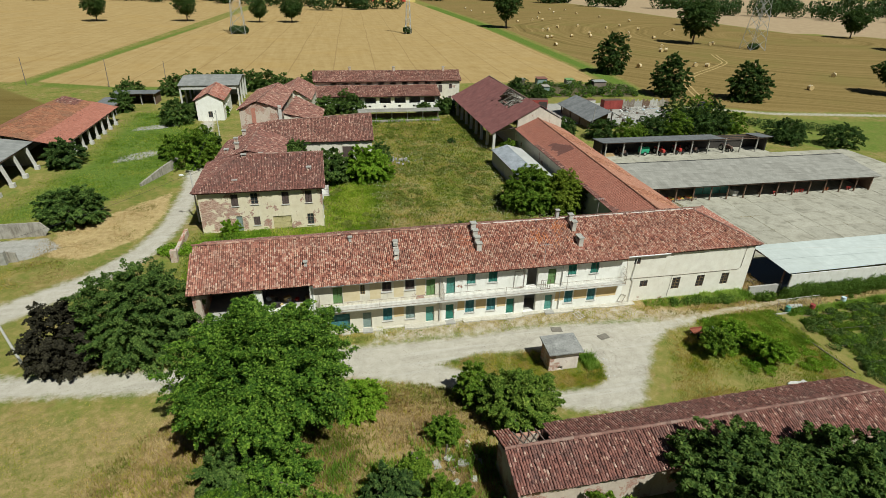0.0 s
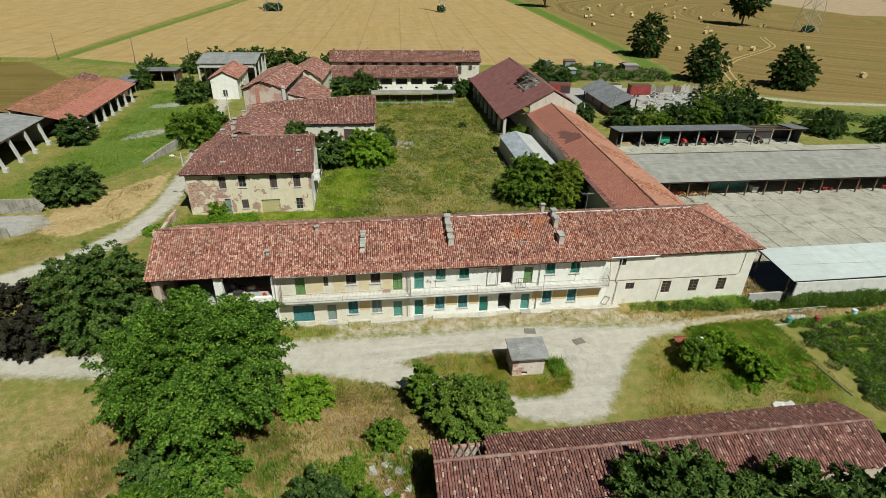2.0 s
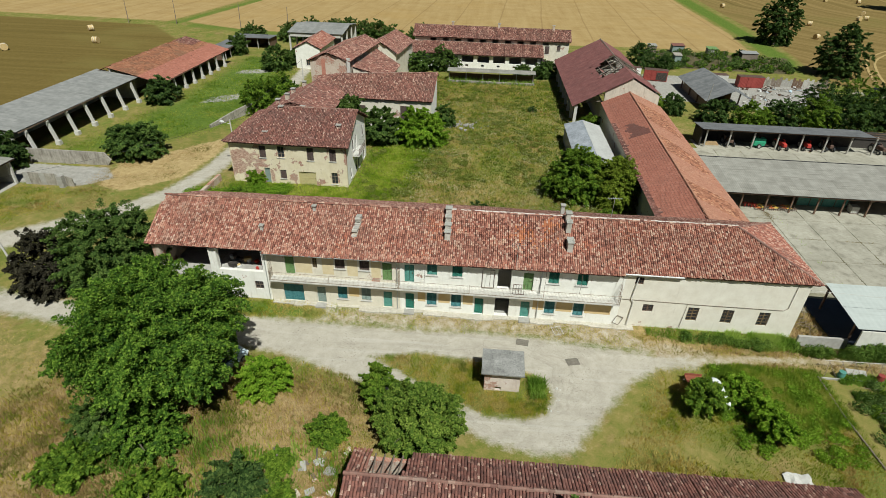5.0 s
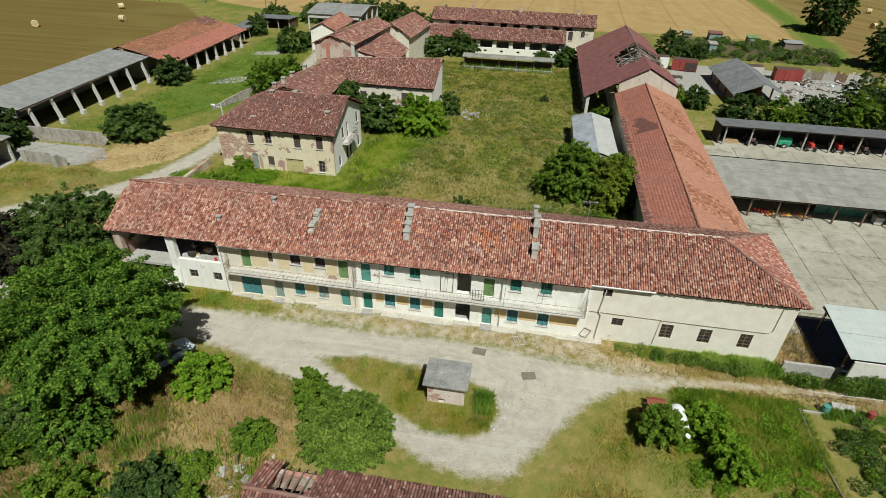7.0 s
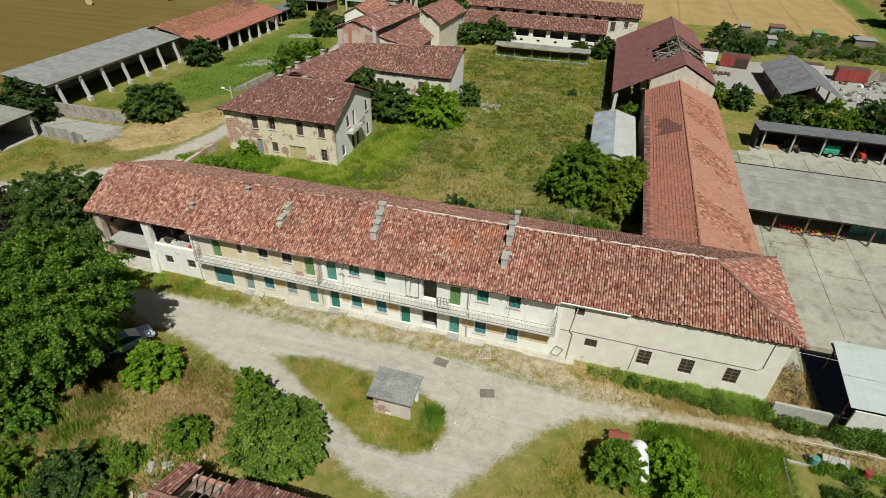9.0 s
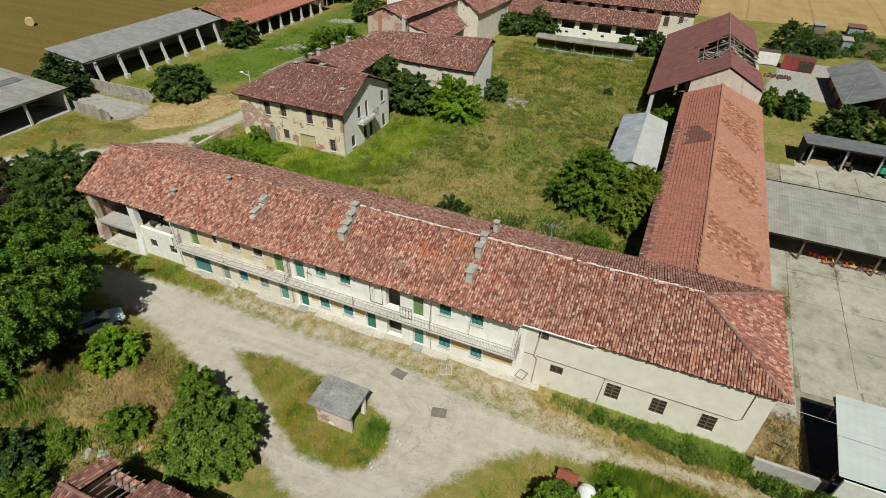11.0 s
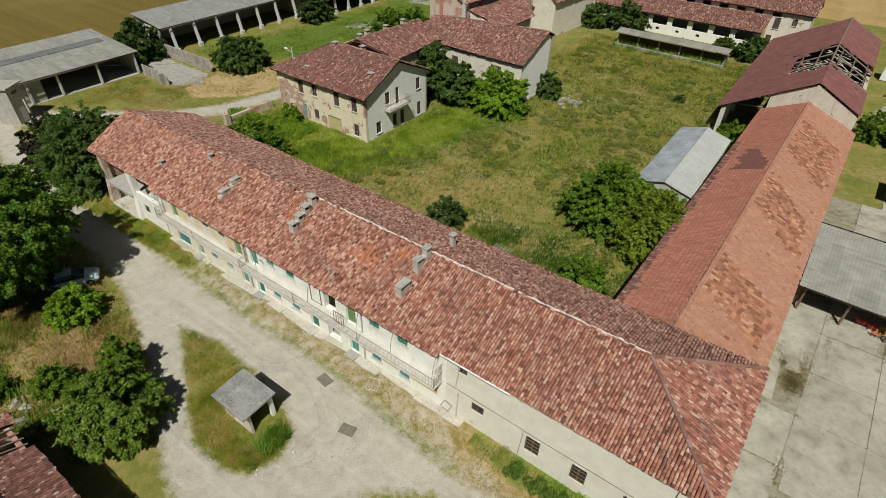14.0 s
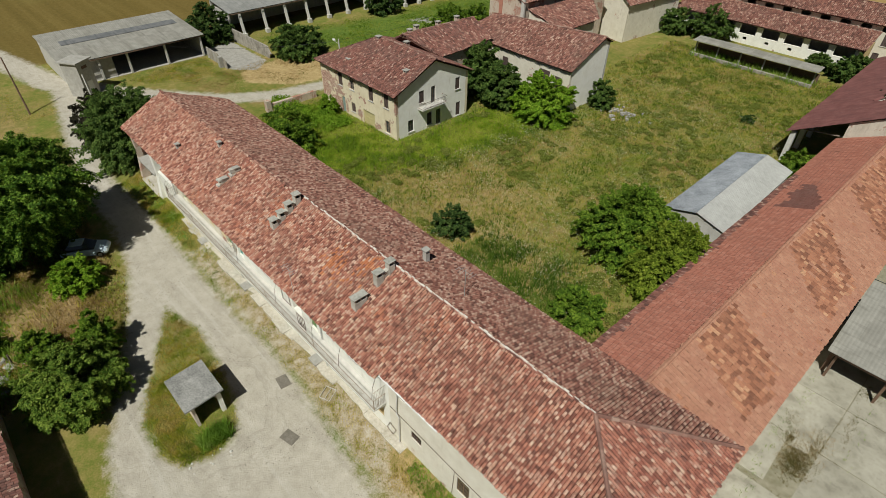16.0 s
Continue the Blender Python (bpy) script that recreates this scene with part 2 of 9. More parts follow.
GREEN_TEAL = plain("teal_green_paint", (0.05, 0.20, 0.16), (0.14, 0.32, 0.26), 5, 0.7, 0.7)
GREEN_FADED = plain("faded_grey_green_paint", (0.16, 0.22, 0.19), (0.28, 0.34, 0.3), 7, 1, 0.7)
GREEN_LEAF = plain("leaf_green_paint", (0.10, 0.20, 0.06), (0.2, 0.3, 0.12), 7, 1, 0.7)
GREEN_BLUE = plain("blue_green_paint", (0.03, 0.135, 0.145), (0.10, 0.25, 0.25), 5, 0.7, 0.7)
BROWN_DOOR = plain("dark_brown_shutter", (0.05, 0.035, 0.03), (0.12, 0.085, 0.07), 7, 1, 0.7)
STONE_SILL = plain("stone_sill", (0.5, 0.48, 0.43), (0.62, 0.6, 0.55), 8)
RAIL_IRON = plain("faded_rusty_railing", (0.24, 0.185, 0.135), (0.40, 0.335, 0.26), 12, 2, 0.8, 0.002, 0.0)
IRON = plain("rusty_iron", (0.09, 0.055, 0.04), (0.2, 0.13, 0.1), 12, 2, 0.7, 0.002, 0.4)
ZINC = plain("zinc_pipe", (0.4, 0.4, 0.38), (0.55, 0.55, 0.52), 8, 1, 0.5, 0.002, 0.5)
# near black: soot in flues, dark junk, and painted shade inside open buildings
DARK = plain("soot_and_shade_black", (0.03, 0.027, 0.024), (0.07, 0.06, 0.05), 3)
FIBRO = corrugated("grey_fibre_cement", (0.235, 0.225, 0.19), (0.33, 0.315, 0.27), 0.0, stain=(0.15, 0.14, 0.115))
FIBRO_DARK = corrugated("dark_fibre_cement", (0.115, 0.12, 0.12), (0.19, 0.19, 0.185), 0.0, stain=(0.075, 0.077, 0.075))
FIBRO_PALE = corrugated("pale_fibre_cement", (0.20, 0.20, 0.185), (0.30, 0.295, 0.27), 0.0, stain=(0.15, 0.15, 0.135))
ROOF_WHITE = corrugated("off_white_sheet", (0.45, 0.485, 0.445), (0.54, 0.575, 0.53), 0.0, stain=(0.40, 0.425, 0.385))
ROOF_RED = corrugated("maroon_sheet", (0.165, 0.066, 0.058), (0.25, 0.108, 0.095), 1.57, stain=(0.12, 0.06, 0.055))
RED_PAINT = plain("red_paint", (0.35, 0.03, 0.025), (0.5, 0.07, 0.05), 5, 1, 0.5)
ORANGE_PAINT = plain("orange_paint", (0.42, 0.11, 0.035), (0.52, 0.17, 0.06), 5, 1, 0.5)
YELLOW_PAINT = plain("yellow_paint", (0.55, 0.38, 0.06), (0.68, 0.5, 0.12), 5, 1, 0.5)
GREEN_PAINT = plain("bright_green_paint", (0.03, 0.26, 0.13), (0.06, 0.36, 0.2), 5, 1, 0.5)
WHITE_PAINT = plain("white_plastic", (0.66, 0.66, 0.62), (0.78, 0.78, 0.75), 4, 1, 0.5)
BLUE_PAINT = plain("light_blue_paint", (0.45, 0.56, 0.62), (0.58, 0.67, 0.72), 4, 1, 0.4)
RUBBER = plain("black_rubber", (0.02, 0.02, 0.02), (0.045, 0.045, 0.045), 9, 2, 0.8)
BARK = plain("tree_bark", (0.10, 0.08, 0.06), (0.2, 0.17, 0.13), 9)
STRAW_TRACK = plain("pressed_straw", (0.33, 0.24, 0.09), (0.44, 0.32, 0.13), 1.5)
STRAW = plain("straw_bale", (0.42, 0.30, 0.12), (0.62, 0.47, 0.23), 5)
GLASS = Nodes("window_glass").done((0.03, 0.035, 0.04), 0.08, None, 0, 0, 0.6)
LEAF_MID = foliage("green_leaves", (0.035, 0.08, 0.009), (0.12, 0.21, 0.018), (0.30, 0.405, 0.044), 0.42)
LEAF_DARK = foliage("dark_green_leaves", (0.016, 0.038, 0.009), (0.05, 0.092, 0.02), (0.13, 0.185, 0.042), 0.25)
LEAF_GROVE = foliage("grey_green_leaves", (0.028, 0.06, 0.012), (0.078, 0.135, 0.026), (0.18, 0.25, 0.052), 0.32)
LEAF_PURPLE = foliage("dark_brown_leaves", (0.016, 0.016, 0.010), (0.032, 0.028, 0.016), (0.06, 0.055, 0.03), 0.15)
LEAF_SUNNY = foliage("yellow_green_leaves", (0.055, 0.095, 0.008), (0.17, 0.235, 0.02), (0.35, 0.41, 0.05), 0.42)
LEAF_BRIGHT = foliage("bright_green_leaves", (0.055, 0.13, 0.007), (0.175, 0.31, 0.016), (0.35, 0.47, 0.048), 0.4)
LEAF_FAR = foliage("far_tree_leaves", (0.018, 0.04, 0.010), (0.035, 0.07, 0.016), (0.07, 0.11, 0.028), 0.15)
LEAF_WEED = foliage("weed_leaves", (0.03, 0.07, 0.008), (0.085, 0.155, 0.018), (0.21, 0.29, 0.05), 0.3)
LEAF_FIG = foliage("fig_leaves", (0.045, 0.095, 0.012), (0.13, 0.205, 0.026), (0.29, 0.37, 0.06), 0.38)


def meadow(name, stops, through_leaf=0.35, patches=None):
    """Uncut grass: every blade differs a little, and whole patches are greener or drier."""
    n = Nodes(name)
    wide = n.math("ADD", n.math("MULTIPLY", n.noise(0.17, 4, 0.6), 0.6), n.math("MULTIPLY", n.noise(0.6, 4, 0.65), 0.4))
    f = n.math("ADD", n.math("MULTIPLY", n.geo.outputs["Random Per Island"], 0.24), n.math("MULTIPLY", n.step(wide, 0.41, 0.59), 0.76))
    c = n.ramp(f, stops)
    if patches:
        c = n.mix(n.math("MULTIPLY", n.step(n.noise(0.31, 6, 0.7), 0.53, 0.63), 0.75), c, patches[0])
        c = n.mix(n.math("MULTIPLY", n.step(n.noise(0.27, 6, 0.7, (1.1, 0.7, 1, 0.6)), 0.55, 0.65), 0.7), c, patches[1])
    n.done(c, 0.75, None, 0, 0, 0.1)
    tr = n.add("ShaderNodeBsdfTranslucent")
    n.put(tr.inputs[0], c)
    sh = n.add("ShaderNodeMixShader")
    sh.inputs[0].default_value = through_leaf
    n.put(sh.inputs[1], n.bsdf.outputs[0]), n.put(sh.inputs[2], tr.outputs[0])
    n.put(n.t.nodes["Material Output"].inputs[0], sh.outputs[0])
    return n.m


GRASS_GREEN = meadow("green_grass", [(0.05, (0.13, 0.22, 0.018)), (0.45, (0.23, 0.325, 0.03)), (0.75, (0.34, 0.385, 0.05)), (1.0, (0.46, 0.45, 0.10))], 0.5)
GRASS_LUSH = meadow("lush_grass", [(0.05, (0.19, 0.30, 0.018)), (0.5, (0.32, 0.44, 0.03)), (1.0, (0.50, 0.55, 0.08))], 0.5)
GRASS_OLIVE = meadow("olive_grass", [(0.05, (0.16, 0.24, 0.016)), (0.3, (0.30, 0.345, 0.03)), (0.55, (0.46, 0.42, 0.06)), (0.75, (0.52, 0.40, 0.11)), (1.0, (0.66, 0.56, 0.21))], 0.55, ((0.13, 0.20, 0.022), (0.40, 0.25, 0.09)))
GRASS_DRY = meadow("dry_grass", [(0.05, (0.20, 0.19, 0.045)), (0.35, (0.34, 0.245, 0.09)), (0.65, (0.43, 0.30, 0.135)), (1.0, (0.60, 0.47, 0.25))], 0.4, ((0.20, 0.185, 0.04), (0.27, 0.165, 0.07)))
REED = meadow("tall_green_weeds", [(0.05, (0.15, 0.27, 0.03)), (0.5, (0.28, 0.42, 0.055)), (1.0, (0.46, 0.56, 0.13))], 0.55)
REED_DARK = meadow("dark_green_weeds", [(0.05, (0.07, 0.13, 0.015)), (0.5, (0.13, 0.21, 0.025)), (1.0, (0.25, 0.31, 0.06))], 0.45)
GRASS_JOINT = meadow("joint_weed_grass", [(0.05, (0.15, 0.14, 0.045)), (0.4, (0.23, 0.19, 0.075)), (0.7, (0.29, 0.23, 0.11)), (1.0, (0.38, 0.31, 0.165))], 0.4)
LEAF_OLIVE = foliage("olive_meadow_leaves", (0.10, 0.14, 0.018), (0.20, 0.24, 0.035), (0.36, 0.37, 0.10), 0.4)
FLOWER = plain("cream_flowers", (0.46, 0.46, 0.25), (0.62, 0.61, 0.39), 9)


# ---- building tools ----
class G:
    """Vertices and faces of one mesh."""

    def __init__(self):
        self.v, self.f = [], []

    def face(self, pts):
        i = len(self.v)
        self.v += [tuple(p) for p in pts]
        self.f.append(tuple(range(i, i + len(pts))))

    def solid(self, pts, move):
        """The polygon pts, drawn out along move."""
        i, n = len(self.v), len(pts)
        move = Vector(move)
        self.v += [tuple(p) for p in pts] + [tuple(Vector(p) + move) for p in pts]
        self.f += [tuple(range(i + n - 1, i - 1, -1)), tuple(range(i + n, i + 2 * n))]
        self.f += [(i + k, i + (k + 1) % n, i + n + (k + 1) % n, i + n + k) for k in range(n)]
        return self

    def box(self, x0, y0, z0, x1, y1, z1):
        return self.solid([(x0, y0, z0), (x1, y0, z0), (x1, y1, z0), (x0, y1, z0)], (0, 0, z1 - z0))

    def tube(self, p, q, r0, r1=None, n=6):
        p, q = Vector(p), Vector(q)
        r1 = r0 if r1 is None else r1
        d = (q - p).normalized()
        a = d.orthogonal().normalized()
        b = d.cross(a)
        i = len(self.v)
        for c, r in ((p, r0), (q, r1)):
            self.v += [tuple(c + r * (math.cos(k * math.tau / n) * a + math.sin(k * math.tau / n) * b)) for k in range(n)]
        self.f += [(i + k, i + (k + 1) % n, i + n + (k + 1) % n, i + n + k) for k in range(n)]
        self.f += [tuple(range(i + n - 1, i - 1, -1)), tuple(range(i + n, i + 2 * n))]
        return self

    def mesh(self, name):
        me = bpy.data.meshes.new(name)
        me.from_pydata(self.v, [], self.f)
        me.update()
        return me


def array_mesh(name, verts, width):
    """A mesh of separate faces with so many corners each, from an array of points."""
    n = len(verts) // width
    me = bpy.data.meshes.new(name)
    me.vertices.add(len(verts)), me.loops.add(len(verts)), me.polygons.add(n)
    me.vertices.foreach_set("co", np.asarray(verts, dtype=np.float32).ravel())
    me.loops.foreach_set("vertex_index", np.arange(len(verts), dtype=np.int32))
    me.polygons.foreach_set("loop_start", np.arange(0, len(verts), width, dtype=np.int32))
    me.polygons.foreach_set("loop_total", np.full(n, width, dtype=np.int32))
    me.update(calc_edges=True)
    return me


def thing(name, at, label, category, group="", kind=""):
    ob = new(name)
    ob.location = at
    ob.empty_display_size = 0.2
    return tagged(ob, label, category, group, kind)


def root_of(ob):
    while ob.parent:
        ob = ob.parent
    return ob


def part(name, g, material, parent, label="", kind="", local=False):
    """One mesh under a thing or a part. Its points are in the world's metres, or in the thing's own with local."""
    me = g.mesh(name) if isinstance(g, G) else g
    if not local:
        me.transform(Matrix.Translation(-root_of(parent).location))
    for m in material if isinstance(material, (list, tuple)) else [material]:
        me.materials.append(m)
    ob = new(name, me)
    ob.parent = parent
    return tagged(ob, label, "", "", kind)


def alone(name, g, material, label, category, group="", kind="", at=None):
    """A thing of one mesh."""
    me = g.mesh(name) if isinstance(g, G) else g
    if at:
        me.transform(Matrix.Translation(-Vector(at)))
    for m in material if isinstance(material, (list, tuple)) else [material]:
        me.materials.append(m)
    ob = new(name, me)
    if at:
        ob.location = at
    return tagged(ob, label, category, group, kind)


class Side:
    """The outer face of a wall from a to b, seen with the inside to the left: place(s, d, z) is s along, d outwards, z up."""

    def __init__(self, a, b):
        self.a, self.b = Vector((*a, 0)), Vector((*b, 0))
        self.u = (self.b - self.a).normalized()
        self.out = Vector((self.u.y, -self.u.x, 0))
        self.long = (self.b - self.a).length

    def place(self, s, d, z):
        return self.a + self.u * s + self.out * d + Vector((0, 0, z))

    def block(self, g, s0, s1, d0, d1, z0, z1):
        g.solid([self.place(s0, d0, z0), self.place(s1, d0, z0), self.place(s1, d1, z0), self.place(s0, d1, z0)], (0, 0, z1 - z0))


def wall(side, z0, z1, thick, holes=(), s0=0.0, s1=None, gable=None, trim=0.0):
    """A wall of real thickness with openings (s0, s1, z0, z1) cut through; gable: (s, z) of its peak."""
    g = G()
    s1 = side.long if s1 is None else s1
    e0, e1, s0, s1 = s0, s1, s0 + trim, s1 - trim
    xs = sorted({s0, s1, *[min(max(h[i], s0), s1) for h in holes for i in (0, 1)]})
    zs = sorted({z0, z1, *[min(max(h[i], z0), z1) for h in holes for i in (2, 3)]})
    full = {}
    for i in range(len(xs) - 1):
        for j in range(len(zs) - 1):
            x, z = (xs[i] + xs[i + 1]) / 2, (zs[j] + zs[j + 1]) / 2
            full[i, j] = not any(h[0] < x < h[1] and h[2] < z < h[3] for h in holes)
    P = side.place
    for (i, j), on in full.items():
        if not on:
            continue
        a, b, c, d = xs[i], xs[i + 1], zs[j], zs[j + 1]
        g.face([P(a, 0, c), P(b, 0, c), P(b, 0, d), P(a, 0, d)])
        g.face([P(b, -thick, c), P(a, -thick, c), P(a, -thick, d), P(b, -thick, d)])
        if not full.get((i - 1, j)):
            g.face([P(a, -thick, c), P(a, 0, c), P(a, 0, d), P(a, -thick, d)])
        if not full.get((i + 1, j)):
            g.face([P(b, 0, c), P(b, -thick, c), P(b, -thick, d), P(b, 0, d)])
        if not full.get((i, j - 1)):
            g.face([P(a, -thick, c), P(b, -thick, c), P(b, 0, c), P(a, 0, c)])
        if not full.get((i, j + 1)):
            g.face([P(a, 0, d), P(b, 0, d), P(b, -thick, d), P(a, -thick, d)])
    if gable:
        g.solid([P(e0, 0, z1 + 0.002), P(e1, 0, z1 + 0.002), P(gable[0], 0, gable[1])], -side.out * thick)
    return g


def shutters(parent, side, s0, s1, z0, z1, paint, open_side="", sill=True, recess=0.12):
    """A window closed by two slatted leaves, with its sill; a window part with its pieces below it."""
    g = G()
    for a, b in ((s0, s0 + 0.05), (s1 - 0.05, s1)):
        side.block(g, a, b, -recess - 0.06, -recess, z0, z1)
    side.block(g, s0 + 0.05, s1 - 0.05, -recess - 0.06, -recess, z1 - 0.05, z1)
    w = part("window", g, STONE_SILL, parent)
    mid = (s0 + s1) / 2
    for a, b in ((s0 + 0.03, mid - 0.008), (mid + 0.008, s1 - 0.03)):
        g = G()
        for x0, x1 in ((a, a + 0.07), (b - 0.07, b)):
            side.block(g, x0, x1, -recess, -recess + 0.05, z0 + 0.03, z1 - 0.03)
        for z in (z0 + 0.03, (z0 + z1) / 2 - 0.04, z1 - 0.11):
            side.block(g, a + 0.07, b - 0.07, -recess, -recess + 0.048, z, z + 0.08)
        z = z0 + 0.13
        while z < z1 - 0.15:
            P = side.place
            g.solid([P(a + 0.07, -recess + 0.005, z + 0.05), P(b - 0.07, -recess + 0.005, z + 0.05), P(b - 0.07, -recess + 0.04, z), P(a + 0.07, -recess + 0.04, z)], (0, 0, 0.012))
            z += 0.075
        part("shutter", g, paint, w)
    g = G()
    side.block(g, s0, s1, -recess - 0.05, -recess - 0.04, z0, z1)
    part("pane", g, GLASS, w)
    if sill:
        g = G()
        side.block(g, s0 - 0.1, s1 + 0.1, -0.05, 0.1, z0 - 0.08, z0)
        part("sill", g, STONE_SILL, w)
    return w


def glazed(parent, side, s0, s1, z0, z1, frame_paint, cross=1, sill=True, recess=0.14, bars=False):
    """A casement with panes behind, and iron bars before it where asked."""
    g = G()
    ring = [(s0, z0), (s1, z0), (s1, z1), (s0, z1), (s0 + 0.06, z0 + 0.06), (s1 - 0.06, z0 + 0.06), (s1 - 0.06, z1 - 0.06), (s0 + 0.06, z1 - 0.06)]
    g.v = [tuple(side.place(p, d, q)) for d in (-recess - 0.06, -recess) for p, q in ring]
    for k in range(4):
        m = (k + 1) % 4
        g.f += [(8 + k, 8 + m, 12 + m, 12 + k), (m, k, 4 + k, 4 + m), (k, m, 8 + m, 8 + k), (4 + m, 4 + k, 12 + k, 12 + m)]
    w = part("window", g, frame_paint, parent)
    g = G()
    side.block(g, (s0 + s1) / 2 - 0.03, (s0 + s1) / 2 + 0.03, -recess - 0.055, -recess - 0.002, z0 + 0.061, z1 - 0.061)
    part("mullion", g, frame_paint, w)
    for k in range(1, cross + 1):
        z = z0 + (z1 - z0 - 0.06) * k / (cross + 1)
        for a, b in ((s0 + 0.061, (s0 + s1) / 2 - 0.031), ((s0 + s1) / 2 + 0.031, s1 - 0.061)):
            g = G()
            side.block(g, a, b, -recess - 0.052, -recess - 0.006, z, z + 0.05)
            part("glazing_bar", g, frame_paint, w)
    g = G()
    side.block(g, s0, s1, -recess - 0.04, -recess - 0.03, z0, z1)
    part("pane", g, GLASS, w)
    if sill:
        g = G()
        side.block(g, s0 - 0.1, s1 + 0.1, -0.05, 0.1, z0 - 0.08, z0)
        part("sill", g, STONE_SILL, w)
    if bars:
        g = G()
        n = max(3, int((s1 - s0) / 0.17))
        for k in range(n + 1):
            s = s0 + 0.03 + (s1 - s0 - 0.06) * k / n
            side.block(g, s - 0.009, s + 0.009, -0.05, -0.032, z0, z1)
        for k in (0.25, 0.5, 0.75):
            z = z0 + (z1 - z0) * k
            side.block(g, s0, s1, -0.031, -0.02, z - 0.009, z + 0.009)
        part("window_grille", g, IRON, w)
    return w


def plank_door(parent, side, s0, s1, z0, z1, paint, leaves=1, recess=0.15, frame_paint=None, label=""):
    g = G()
    for a, b in ((s0, s0 + 0.06), (s1 - 0.06, s1)):
        side.block(g, a, b, -recess - 0.06, -recess, z0, z1)
    side.block(g, s0 + 0.06, s1 - 0.06, -recess - 0.06, -recess, z1 - 0.06, z1)
    d = part("door", g, frame_paint or paint, parent, label)
    w = (s1 - s0 - 0.12) / leaves
    for i in range(leaves):
        a = s0 + 0.06 + w * i + 0.006
        b = a + w - 0.012
        g = G()
        n = max(3, int((b - a) / 0.16))
        for k in range(n):
            side.block(g, a + (b - a) * k / n + 0.004, a + (b - a) * (k + 1) / n - 0.004, -recess - 0.05, -recess - 0.005 - 0.006 * (k % 2), z0 + 0.02, z1 - 0.07)
        for z in (z0 + 0.2, (z0 + z1) / 2, z1 - 0.3):
            side.block(g, a + 0.02, b - 0.02, -recess - 0.004, -recess + 0.02, z, z + 0.1)
        leaf = part("door_leaf", g, paint, d)
    g = G()
    side.block(g, b - 0.12, b - 0.06, -recess + 0.02, -recess + 0.06, (z0 + z1) / 2 - 0.02, (z0 + z1) / 2 + 0.1)
    part("handle", g, IRON, d)
    return d


# ---- roofs ----
def span_at(c, u, across, at):
    """Foot and top of the strip of the polygon c that lies at that distance along u."""
    hits = []
    for p, q in zip(c, c[1:] + c[:1]):
        a, b = (p - c[0]).dot(u) - at, (q - c[0]).dot(u) - at
        if a * b < 0:
            hits.append(p.lerp(q, a / (a - b)))
    hits.sort(key=lambda p: p.dot(across))
    return (hits[0], hits[-1]) if len(hits) > 1 else None


def roman_tile(r, l, seg=4, thick=0.02):
    """A barrel tile along +y, its open side down, a little wider below; points and faces."""
    v, f = [], []
    for y, k, z in ((0.0, 1.0, 0.02), (l * 1.15, 0.84, 0.0)):
        for i in range(seg + 1):
            a = math.pi * i / seg
            v.append((r * k * math.cos(a), y, z + r * k * 0.85 * math.sin(a)))
    f = [(i, i + 1, seg + 2 + i, seg + 1 + i) for i in range(seg)]
    v += [(r * 0.8 * math.cos(math.pi * i / seg), 0.0, 0.008 + r * 0.66 * math.sin(math.pi * i / seg)) for i in range(seg + 1)]
    o = 2 * seg + 2
    f += [(i + 1, i, o + i, o + i + 1) for i in range(seg)]
    return v, f


def flat_tile(w, l):
    """An interlocking flat tile with a raised rib along one side."""
    h, t = w / 2 - 0.006, 0.035
    v = [(-h, 0, 0.03), (h - 0.05, 0, 0.03), (h - 0.045, 0, 0.055), (h, 0, 0.055), (-h, l * 1.06, 0.0), (h - 0.05, l * 1.06, 0.0), (h - 0.045, l * 1.06, 0.025), (h, l * 1.06, 0.025), (-h, 0, -0.01), (h, 0, -0.01), (h, l * 1.06, -0.02)]
    f = [(0, 1, 5, 4), (1, 2, 6, 5), (2, 3, 7, 6), (8, 9, 3, 2, 1, 0), (9, 10, 7, 3)]
    return v, f


